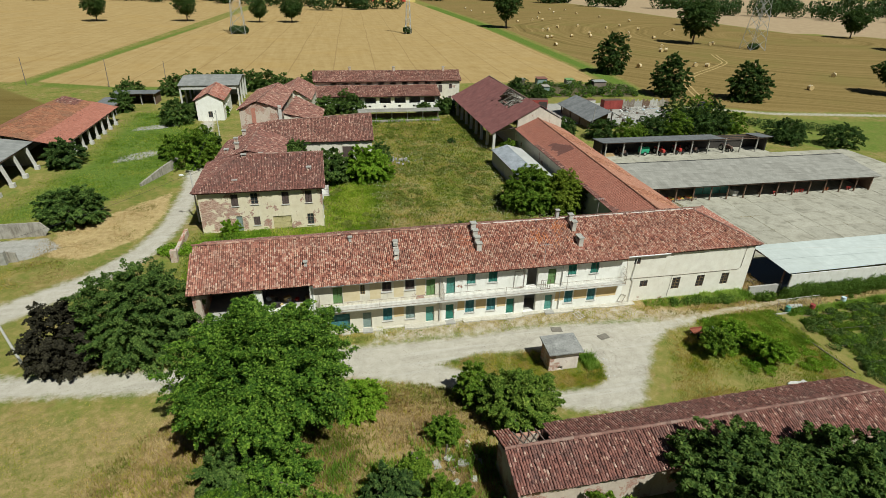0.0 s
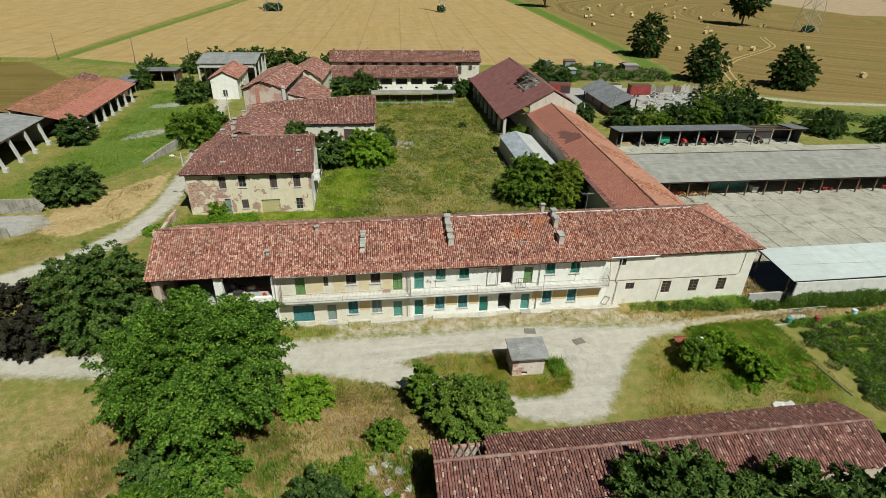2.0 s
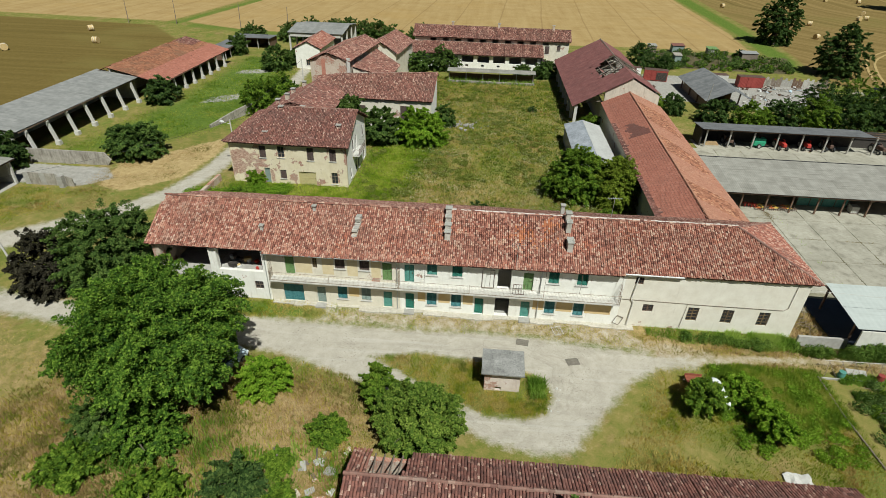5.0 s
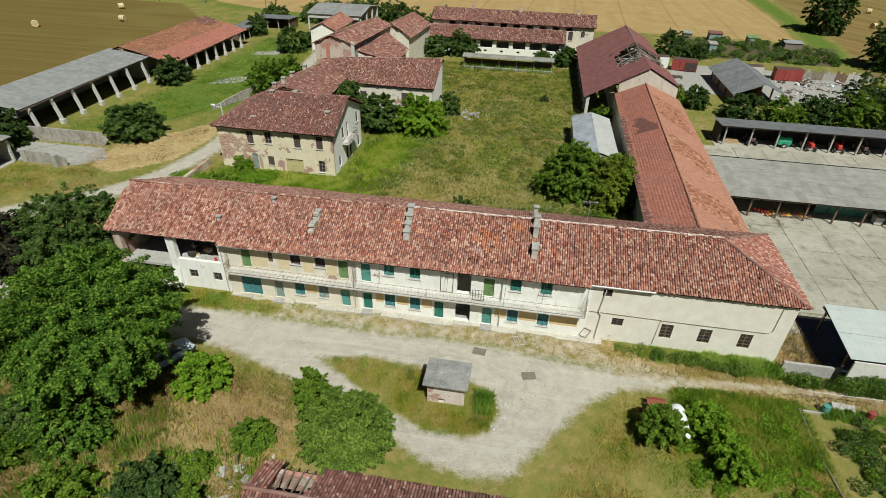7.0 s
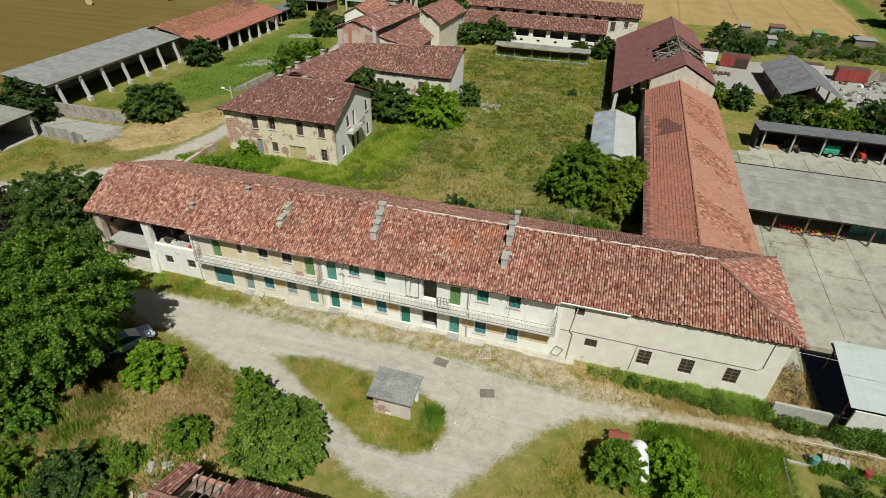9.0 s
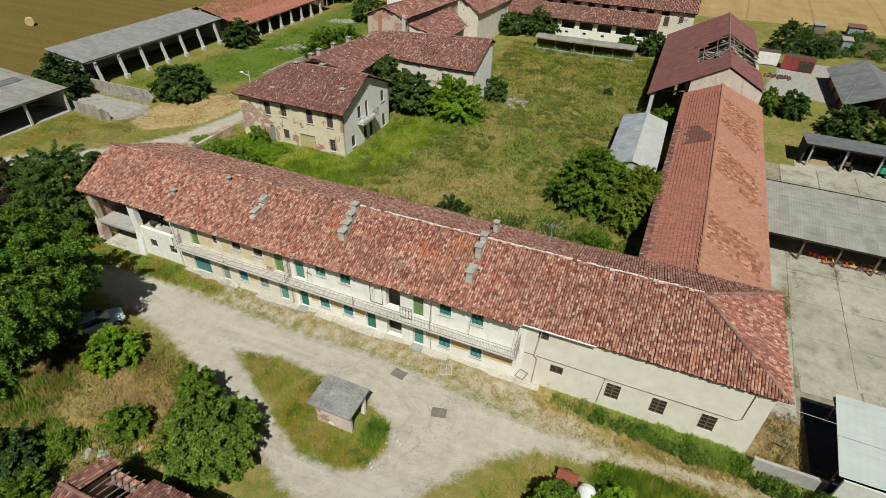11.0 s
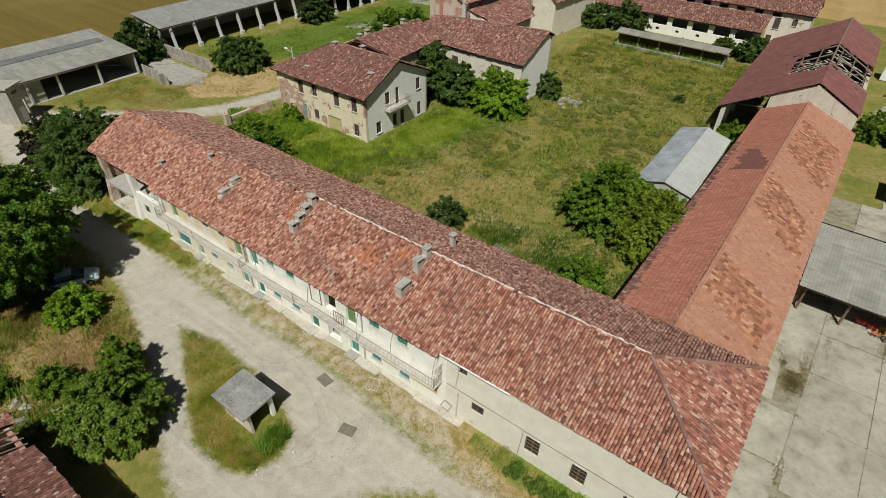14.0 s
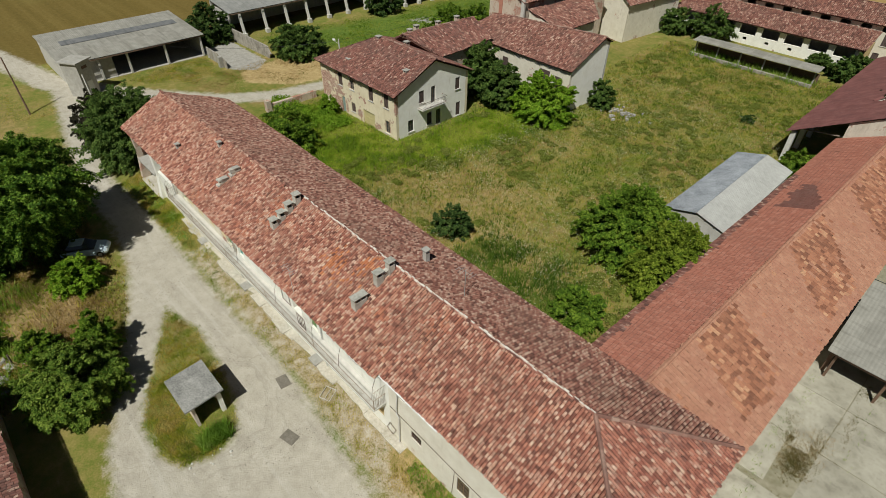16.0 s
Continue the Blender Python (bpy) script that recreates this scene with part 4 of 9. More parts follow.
    g = n.ramp(n.math("ADD", n.math("MULTIPLY", n.noise(22, 4, 0.75), 0.5), n.math("MULTIPLY", n.noise(0.9, 7, 0.75), 0.5)), [(0.32, (0.30, 0.268, 0.208)), (0.5, (0.445, 0.405, 0.325)), (0.68, (0.57, 0.53, 0.44))])
    g = n.mix(n.math("MULTIPLY", n.step(n.noise(0.32, 5, 0.7), 0.5, 0.7), 0.4), g, (0.34, 0.305, 0.24))
    # wheel ruts that swing round the island, and along the road
    turn = n.add("ShaderNodeVectorMath")
    turn.operation = "DISTANCE"
    n.put(turn.inputs[0], n.geo.outputs["Position"])
    turn.inputs[1].default_value = (20.6, 38.4, 0)
    hoop = n.add("ShaderNodeCombineXYZ")
    n.put(hoop.inputs[0], n.math("ADD", turn.outputs["Value"], n.math("MULTIPLY", n.noise(0.16, 4), 7.0)))
    n.put(hoop.inputs[1], n.math("MULTIPLY", n.noise(0.5, 2), 0.4))
    rut = n.math("MULTIPLY", n.step(n.noise(1.5, 4, 0.65, None, hoop.outputs[0]), 0.50, 0.64), n.math("SUBTRACT", 1.0, n.step(turn.outputs["Value"], 6.5, 10.0)))
    g = n.mix(n.math("MULTIPLY", rut, 0.34), g, (0.225, 0.20, 0.155))
    lanes = n.step(n.noise(0.8, 4, 0.62, (0.10, 1.5, 1, -0.06)), 0.50, 0.66)
    g = n.mix(n.math("MULTIPLY", lanes, 0.22), g, (0.27, 0.245, 0.2))
    g = n.mix(n.math("MULTIPLY", n.step(n.noise(0.8, 4, 0.62, (0.10, 1.3, 1.7, -0.04)), 0.54, 0.7), 0.34), g, (0.56, 0.53, 0.455))
    g = n.mix(n.math("MULTIPLY", n.step(n.noise(11, 2, 0.6), 0.63, 0.72), 0.5), g, (0.2, 0.18, 0.145))
    grit = n.math("MULTIPLY", n.step(n.noise(5.5, 4, 0.75), 0.57, 0.64), n.step(n.noise(0.35, 4, 0.65), 0.46, 0.58))
    g = n.mix(n.math("MULTIPLY", grit, 0.75), g, (0.15, 0.135, 0.105))
    lumps = n.math("MULTIPLY", n.step(n.noise(3.6, 3, 0.7), 0.62, 0.68), n.step(n.noise(0.28, 3, 0.6), 0.5, 0.6))
    g = n.mix(n.math("MULTIPLY", lumps, 0.6), g, (0.12, 0.11, 0.085))
    c = n.mix(edge(att[0][0], 1.3, 0.18, 0.82), c, g)
    return n.done(c, 0.97, n.math("ADD", fine, mid), 0.06, 0, 0.1)


me.materials.append(ground_material())
tagged(new("ground", me), "farmland with gravel lanes, mown grass and golden fields", "ground", "", "structure")


# ---- the long farmhouse ----
FZ = 0.4
FARM = thing("farmhouse", (17, 52, FZ), "long two-storey farmhouse with worn red tiles and peeling pale plaster", "house")
SW, SE = (-13.2, 47.0), (47.4, 47.0)
NE, NW = (47.4, 58.0), (-13.2, 58.0)
front = Side((-13.2, 47.0), (47.4, 47.0))


def fx(x):
    return x + 13.2


UP_SHUT = [(4.9, BROWN_DOOR), (7.25, BROWN_DOOR), (13.65, GREEN_TEAL), (16.0, GREEN_DARK), (24.9, GREEN_DARK), (27.5, GREEN_DARK)]
LOW_SHUT = [(4.94, GREEN_BLUE), (7.28, GREEN_FADED), (13.65, GREEN_BLUE), (16.0, GREEN_BLUE), (24.9, GREEN_BLUE), (27.6, GREEN_BLUE)]
UP_DOORS = [(0.05, GREEN_LEAF), (9.4, GREEN_LEAF), (11.5, GREEN_TEAL), (22.6, GREEN_LEAF)]
LOW_DOORS = [(2.83, GREEN_FADED), (9.37, GREEN_TEAL), (11.5, GREEN_DARK), (18.2, GREEN_DARK), (22.6, GREEN_TEAL)]
GRILLED = [(38.05, 1.55, 3.05, 1.0), (41.2, 1.55, 3.05, 1.0), (44.45, 1.55, 3.05, 1.0), (33.9, 2.25, 3.05, 0.95), (32.55, 5.25, 6.0, 0.75), (29.8, 1.85, 2.35, 0.8), (2.5, 4.55, 5.65, 0.45)]
holes = [(fx(x) - 0.48, fx(x) + 0.48, 4.65, 5.92) for x, _ in UP_SHUT] + [(fx(x) - 0.48, fx(x) + 0.48, 1.13, 2.7) for x, _ in LOW_SHUT]
holes += [(fx(x) - 0.46, fx(x) + 0.46, 3.62, 5.62) for x, _ in UP_DOORS] + [(fx(x) - 0.46, fx(x) + 0.46, 0.45, 2.35) for x, _ in LOW_DOORS]
holes += [(fx(x) - w / 2, fx(x) + w / 2, a, b) for x, a, b, w in GRILLED]
holes += [(fx(20.4) - 0.62, fx(20.4) + 0.62, 3.62, 6.0), (fx(20.4) - 0.68, fx(20.4) + 0.68, 0.45, 2.8), (fx(0.1) - 1.0, fx(0.1) + 1.0, 0.45, 2.45)]
part("wall", wall(front, 0, 6.46, 0.45, [h for h in holes if h[1] < fx(10.6)], fx(-2.15), fx(10.6)), CREAM_WALL, FARM, "cream plastered front wall with stains")
part("wall", wall(front, 0, 6.46, 0.45, [h for h in holes if fx(10.6) < h[0] and h[1] < fx(31.3)], fx(10.6), fx(31.3)), WHITE_WALL, FARM, "whitewashed front wall")
part("wall", wall(front, 0, 6.46, 0.45, [h for h in holes if fx(31.3) < h[0]], fx(31.3), fx(47.4)), GRANARY_WALL, FARM, "plain cream plaster wall of the granary")
part("wall", wall(Side(SE, NE), 0, 6.5, 0.45, trim=0.452), GRANARY_WALL, FARM)
part("wall", wall(Side(NE, NW), 0, 5.95, 0.45), CREAM_WALL, FARM)
part("wall", wall(Side(NW, SW), 0, 6.15, 0.45, gable=(6.45, 8.72), trim=0.452), BRICK_WALL, FARM, "end wall with bare brick patches")
# open hayloft bays
for x0, x1 in ((-13.2, -12.5), (-7.75, -7.0), (-2.6, -2.152)):
    part("pillar", G().solid([(x0, 46.93, 6.42), (x0, 46.93, 2.9), (x0, 46.5 if x1 < -3 else 46.93, 0), (x0, 47.447, 0), (x0, 47.447, 6.42)], (x1 - x0, 0, 0)), BRICK_WALL if x0 < -13 else WHITE_WALL, FARM)
bay = Side((-7.0, 47.0), (-2.6, 47.0))
part("wall", wall(bay, 0, 3.62, 0.35, [(0.85, 1.7, 1.65, 2.5), (3.3, 4.15, 1.6, 2.5)]), WHITE_WALL, FARM)
for s in (0.85, 3.3):
    glazed(FARM, bay, s, s + 0.85, 1.65 if s < 2 else 1.6, 2.5, WOOD_OLD, 1, False, 0.1, True)
part("ground_floor", G().box(-12.5, 46.4, 0.1, -7.75, 55.7, 0.47), APRON, FARM, "bare lime and rubble floor of the open bay")
part("loft_floor", G().box(-12.5, 46.75, 2.75, -7.75, 55.7, 3.0), CONCRETE, FARM)
part("loft_floor", G().box(-7.0, 47.36, 3.3, -2.6, 55.7, 3.5), CONCRETE, FARM)
part("wall", G().box(-7.7, 47.5, 0.1, -7.2, 57.4, 3.25), GREY_WALL, FARM)
part("wall", G().box(-2.3, 47.5, 0.1, -2.15, 55.7, 6.4), GREY_WALL, FARM)
g = G()
for k in range(6):
    g.box(-12.4 + k * 2.0, 47.2, 6.15, -12.2 + k * 2.0, 55.6, 6.35)
part("beam", g, WOOD_BROWN, FARM)
# bands of ochre paint below the balcony
for a, b in ((5.6, 6.6), (12.3, 13.05), (14.3, 15.4), (16.65, 17.6), (23.3, 24.3), (25.5, 27.0), (28.2, 30.6)):
    g = G()
    front.block(g, fx(a), fx(b), 0, 0.006, 1.5, 2.9)
    part("painted_panel", g, YELLOW_WALL, FARM)
for a, b in ((3.2, 4.3), (5.6, 6.6), (7.9, 8.8), (0.6, 2.2)):
    g = G()
    front.block(g, fx(a), fx(b), 0, 0.006, 3.9, 5.9)
    part("painted_panel", g, OCHRE_WALL, FARM)
for x, p in UP_SHUT:
    shutters(FARM, front, fx(x) - 0.48, fx(x) + 0.48, 4.65, 5.92, p)
for x, p in LOW_SHUT:
    shutters(FARM, front, fx(x) - 0.48, fx(x) + 0.48, 1.13, 2.7, p)
for x, p in UP_DOORS:
    plank_door(FARM, front, fx(x) - 0.46, fx(x) + 0.46, 3.62, 5.62, p, 2)
for x, p in LOW_DOORS:
    plank_door(FARM, front, fx(x) - 0.46, fx(x) + 0.46, 0.45, 2.35, p, 1, frame_paint=STONE_SILL)
plank_door(FARM, front, fx(0.1) - 1.0, fx(0.1) + 1.0, 0.45, 2.45, GREEN_BLUE, 3, label="wide blue-green garage door")
for x, a, b, w in GRILLED:
    glazed(FARM, front, fx(x) - w / 2, fx(x) + w / 2, a, b, WOOD_OCHRE if b - a > 1 else WOOD_BROWN, 3 if b - a > 1 else 0, False, 0.06, x > 29)
# the stairwell behind the two open doorways
part("wall", G().box(18.6, 49.6, 0.1, 22.4, 49.8, 6.0), GREY_WALL, FARM)
part("hall_floor", G().box(18.6, 47.46, 0.1, 22.4, 49.59, 0.46), CONCRETE, FARM)
for x in (18.4, 22.41):
    part("wall", G().box(x, 47.46, 0.1, x + 0.18, 49.8, 6.0), GREY_WALL, FARM)
# balcony
bal = thing("balcony", (14.6, 46.5, 3.3), "long narrow balcony with a rusty iron railing along the house front", "balcony")
part("floor_slab", G().box(-1.75, 46.0, 3.32, 31.0, 46.995, 3.44), CONCRETE_PALE, bal)
g = G()
for k in range(24):
    x = -1.4 + k * 1.4
    g.solid([(x, 46.99, 3.316), (x, 46.15, 3.316), (x, 46.3, 3.2), (x, 46.99, 3.05)], (0.14, 0, 0))
part("bracket", g, STONE_SILL, bal)
g = G()
for z in (3.52, 4.36):
    g.box(-1.72, 46.03, z, 30.97, 46.06, z + 0.03)
part("handrail", g, RAIL_IRON, bal)
g = G()
for k in range(264):
    x = -1.7 + k * 0.124
    g.box(x, 46.04, 3.44, x + 0.010, 46.050, 4.36)
for y in (46.2, 46.4, 46.6, 46.8):
    for x in (-1.7, 30.95):
        g.box(x, y, 3.44, x + 0.013, y + 0.013, 4.36)
part("baluster", g, RAIL_IRON, bal, "", "stuff")
for x in (-1.72, 4.0, 10.6, 17.2, 24.0, 30.95):
    g = G()
    g.box(x, 46.025, 3.44, x + 0.035, 46.065, 4.45)
    if x in (10.6, -1.72, 30.95):
        h = G().box(x, 46.07, 4.36, x + 0.03, 46.99, 4.39).box(x, 46.07, 5.15, x + 0.02, 46.99, 5.18)
        for q in range(8):
            h.box(x, 46.08 + q * 0.12, 3.44, x + 0.012, 46.092 + q * 0.12, 5.15)
        part("side_railing", h, RAIL_IRON, bal, "", "stuff")
    part("post", g, RAIL_IRON, bal)
# roof
ridge_w, hip = Vector((-13.5, 51.5, 8.97)), Vector((42.15, 52.25, 8.92))
roof = part("roof", G().box(-13.0, 47.25, 6.462, 47.2, 47.4, 6.56), WOOD_BROWN, FARM, "worn red roman tile roof with pale mortar on its ridge")
cSW, cSE, cNE, cNW = (-13.6, 46.55, 6.36), (48.05, 46.78, 6.58), (48.2, 58.0, 6.6), (-13.6, 58.6, 5.95)
slope(roof, [cSW, cSE, hip, ridge_w], "roman", [COPPI, COPPI_FRESH], 0.195, 0.255, (53.0, 58.0, 295), 3, 0.10, 0.62, pick=lambda u, v, rnd: 1 if rnd.random() < 0.75 * (math.exp(-((u - 38.1) / 0.75) ** 2 - ((v - 0.82) / 0.10) ** 2) + 0.7 * math.exp(-((u - 36.2) / 1.4) ** 2 - ((v - 0.55) / 0.16) ** 2)) else 0)
slope(roof, [cNE, cNW, ridge_w, hip], "roman", COPPI_NORTH, 0.195, 0.255, None, 4, 0.10, 0.7)
slope(roof, [cSE, cNE, hip], "roman", COPPI_RED, 0.195, 0.275, None, 5, 0.06)
slope(roof, [(-2.2, 46.30, 6.26), (31.0, 46.32, 6.49), (31.0, 46.86, 6.70), (-2.2, 46.76, 6.50)], "roman", COPPI, 0.195, 0.255, None, 9, 0.0, 0.62)
ridge_caps(roof, ridge_w + Vector((0, 0, 0.08)), hip + Vector((0, 0, 0.08)), COPPI_NORTH, 0.12, 0.34, 6, (0.505, 1.0), 0.07)
ridge_caps(roof, Vector(cSE) + Vector((0, 0, 0.06)), hip + Vector((0, 0, 0.08)), RIDGE, 0.13, 0.42, 7)
ridge_caps(roof, Vector(cNE) + Vector((0, 0, 0.06)), hip + Vector((0, 0, 0.08)), RIDGE, 0.13, 0.42, 8)


def bare_brick(th, y, x0, x1, z0, z1, seed, fill, holes=(), taper=0.0):
    """Courses of bare brick where the plaster has fallen, with a toothed edge, a few millimetres proud of the face y."""
    g = G()
    rnd = random.Random(seed)
    for j in range(int((z1 - z0) / 0.075)):
        z = z0 + j * 0.075
        for i in range(int((x1 - x0) / 0.27)):
            x = x0 + i * 0.27 + 0.135 * (j % 2)
            edge = min((x - x0) * (99 if taper else 1) + 0.4, (x1 - x) * 0.7 + 0.1, z1 - z) + 0.2 - taper * max(0.0, (x - x0) / (x1 - x0)) * (z - z0) / (z1 - z0)
            if noise.noise(Vector((x * 0.55, z * 0.6, seed))) + 0.5 * noise.noise(Vector((x * 1.7, z * 1.7, seed))) + min(edge, 0.5) > fill and not any(a - 0.05 < x + 0.13 < b + 0.05 and c - 0.1 < z < d for a, b, c, d in holes):
                e = 0.004 + rnd.random() * 0.004
                g.box(x, y - e, z, x + 0.255, y - 0.0005, z + 0.064)
    return part("bare_brick", g, BARE_BRICK, th, "", "stuff")


BARE_BRICK = tile_material("bare_old_brick", [(0.0, (0.30, 0.165, 0.12)), (0.5, (0.46, 0.28, 0.205)), (1.0, (0.64, 0.49, 0.38))], 0.3, (0.46, 0.40, 0.32))
bare_brick(FARM, 47.0, 32.6, 37.0, 0.5, 1.6, 5, 0.62)


def gabled(th, x0, y0, x1, y1, z, rz, walls, tiles, along_x=True, over=0.45, holes=((), (), (), ()), w=0.26, l=0.4, seed=10, hip_lo=0.0, hip_hi=0.0, style="roman", ridge=None, zlo=None, label="", sag=0.1):
    """A house of four walls with a two-sided roof: ridge along x or y at its middle or at ridge, hips where asked. Returns sides and roof."""
    S = [Side((x0, y0), (x1, y0)), Side((x1, y0), (x1, y1)), Side((x1, y1), (x0, y1)), Side((x0, y1), (x0, y0))]
    mid = ridge if ridge is not None else ((y0 + y1) / 2 if along_x else (x0 + x1) / 2)
    zl = zlo if zlo is not None else z
    wm = walls if isinstance(walls, (list, tuple)) else [walls] * 4
    for i, sd in enumerate(S):
        gb = None
        if along_x and i in (1, 3) and not (hip_hi if i == 1 else hip_lo):
            gb = (mid - y0 if i == 1 else y1 - mid, rz - 0.2)
        if not along_x and i in (0, 2) and not (hip_lo if i == 0 else hip_hi):
            gb = (mid - x0 if i == 0 else x1 - mid, rz - 0.2)
        part("wall", wall(sd, 0, min(z, zl), 0.4, holes[i], gable=gb, trim=0.402 if i in (1, 3) else 0), wm[i], th)
    rf = part("roof", G().box((x0 + x1) / 2 - 0.1, (y0 + y1) / 2 - 0.1, z - 0.3, (x0 + x1) / 2 + 0.1, (y0 + y1) / 2 + 0.1, z - 0.1), WOOD_BROWN, th, label)
    o = over
    if along_x:
        A, B = Vector((x0 - o + hip_lo, mid, rz)), Vector((x1 + o - hip_hi, mid, rz))
        a, b, c, d = (x0 - o, y0 - o, z), (x1 + o, y0 - o, z), (x1 + o, y1 + o, zl), (x0 - o, y1 + o, zl)
        sl = [[a, b, B, A], [c, d, A, B]] + ([[b, c, B]] if hip_hi else []) + ([[d, a, A]] if hip_lo else [])
    else:
        A, B = Vector((mid, y0 - o + hip_lo, rz)), Vector((mid, y1 + o - hip_hi, rz))
        a, b, c, d = (x0 - o, y0 - o, zl), (x1 + o, y0 - o, z), (x1 + o, y1 + o, z), (x0 - o, y1 + o, zl)
        sl = [[b, c, B, A], [d, a, A, B]] + ([[a, b, A]] if hip_lo else []) + ([[c, d, B]] if hip_hi else [])
    if style == "sheet":
        for k, q in enumerate(sl):
            sheets(rf, q, tiles[k % 2] if isinstance(tiles, tuple) else tiles, 1.1, 0.18, 0.04, seed + k, 3)
            g = G()
            n = (Vector(q[1]) - Vector(q[0])).cross(Vector(q[3]) - Vector(q[0])).normalized()
            for t in (0.02, 0.35, 0.68, 0.98):
                p, r = Vector(q[0]).lerp(Vector(q[3]), t), Vector(q[1]).lerp(Vector(q[2]), t)
                g.tube(p - n * 0.07, r - n * 0.07, 0.06, 0.06, 4)
            part("purlin", g, WOOD_BROWN, rf)
    else:
        for k, q in enumerate(sl):
            slope(rf, q, style, tiles, w, l, None, seed + k, sag)
        ridge_caps(rf, A + Vector((0, 0, 0.07)), B + Vector((0, 0, 0.07)), RIDGE, 0.14, 0.42, seed + 5)
    return S, rf


def chimney(x, y, z0, z1, w=0.5, d=0.6, label="old plastered brick chimney with a slab cap", lean=0.0):
    """A stack with a collar, smoke slots and a flat cap."""
    ch = thing("chimney", (x, y, z0), label, "chimney", "chimneys on the roofs")
    g = G()
    g.solid([(x - w / 2, y - d / 2, z0 - 0.6), (x + w / 2, y - d / 2, z0 - 0.6), (x + w / 2, y + d / 2, z0 - 0.6), (x - w / 2, y + d / 2, z0 - 0.6)], (lean, 0, z1 - z0 + 0.6))
    part("shaft", g, BRICK_WALL if w > 0.55 else GREY_WALL, ch)
    g = G()
    X = x + lean
    for sx in (-1, 1):
        for sy in (-1, 1):
            g.box(X + sx * (w / 2 - 0.06) - 0.05, y + sy * (d / 2 - 0.06) - 0.05, z1, X + sx * (w / 2 - 0.06) + 0.05, y + sy * (d / 2 - 0.06) + 0.05, z1 + 0.2)
    part("smoke_vent", g, GREY_WALL, ch)
    part("cap", G().box(X - w / 2 - 0.08, y - d / 2 - 0.08, z1 + 0.2, X + w / 2 + 0.08, y + d / 2 + 0.08, z1 + 0.28), CONCRETE, ch)
    return ch


# ---- the villa and the buildings round the courtyard ----
VILLA = thing("villa", (-9.3, 80.3, 0), "abandoned two-storey cream house with flaking plaster and brown tiled roof", "house")
vs, ve = Side((-17.5, 74.0), (-1.0, 74.0)), Side((-1.0, 74.0), (-1.0, 86.6))
VF = [(4.7, 0.95, 3.8, 5.55), (7.3, 0.95, 3.95, 5.6), (11.45, 0.95, 3.75, 5.6), (14.6, 0.95, 3.8, 5.6), (14.65, 0.9, 0.4, 2.1), (7.3, 0.9, 0.8, 2.1)]
VE = [(4.3, 0.85, 3.9, 5.5), (6.3, 0.75, 3.35, 5.6), (10.7, 0.85, 4.0, 5.6), (2.4, 0.95, 0.5, 2.1), (5.6, 0.85, 0.5, 2.2), (7.2, 0.85, 0.1, 2.2), (10.9, 0.85, 0.2, 2.1)]
fh = [(s - w / 2, s + w / 2, a, b) for s, w, a, b in VF] + [(9.5, 12.0, 0, 2.0), (4.6, 5.4, 0, 2.3)]
eh = [(s - w / 2, s + w / 2, a, b) for s, w, a, b in VE]
gabled(VILLA, -17.5, 74.0, -1.0, 86.6, 6.1, 9.15, [VILLA_WALL, BRIGHT_WALL, VILLA_WALL, BRICK_WALL], COPPI_DARK, True, 0.55, (fh, eh, (), ()), 0.21, 0.3, 20, 6.0, 0.0, label="sagging dark brown roman tile roof")
bare_brick(VILLA, 74.0, -17.45, -11.5, 0.25, 5.2, 9, 0.36, [(a - 17.5, b - 17.5, c, d) for a, b, c, d in fh], 1.1)
for i, (s, w, a, b) in enumerate(VF):
    if i in (1, 4):
        glazed(VILLA, vs, s - w / 2, s + w / 2, a, b, WOOD_OLD, 2)
    else:
        shutters(VILLA, vs, s - w / 2, s + w / 2, a, b, BROWN_DOOR)
plank_door(VILLA, vs, 9.5, 12.0, 0, 2.0, plain("faded_yellow_boards", (0.42, 0.36, 0.16), (0.55, 0.48, 0.25), 5), 2, label="faded yellow garage door with broken boards")
plank_door(VILLA, vs, 4.6, 5.4, 0, 2.3, GREEN_FADED)
for i, (s, w, a, b) in enumerate(VE):
    (glazed if i in (1, 3, 5) else shutters)(VILLA, ve, s - w / 2, s + w / 2, a, b, BROWN_DOOR)
vb = thing("balcony", (-0.5, 79.6, 3.3), "short stone balcony with an iron railing on the gable wall", "balcony")
part("floor_slab", G().box(-0.995, 77.6, 3.2, 0.0, 81.9, 3.32), CONCRETE_PALE, vb)
g = G()
for z in (3.4, 4.2):
    g.box(-0.06, 77.65, z, -0.03, 81.85, z + 0.03), g.box(-0.98, 77.65, z, -0.06, 77.68, z + 0.03), g.box(-0.98, 81.82, z, -0.06, 81.85, z + 0.03)
for k in range(31):
    g.box(-0.05, 77.67 + k * 0.139, 3.32, -0.035, 77.685 + k * 0.139, 4.2)
part("railing", g, IRON, vb)

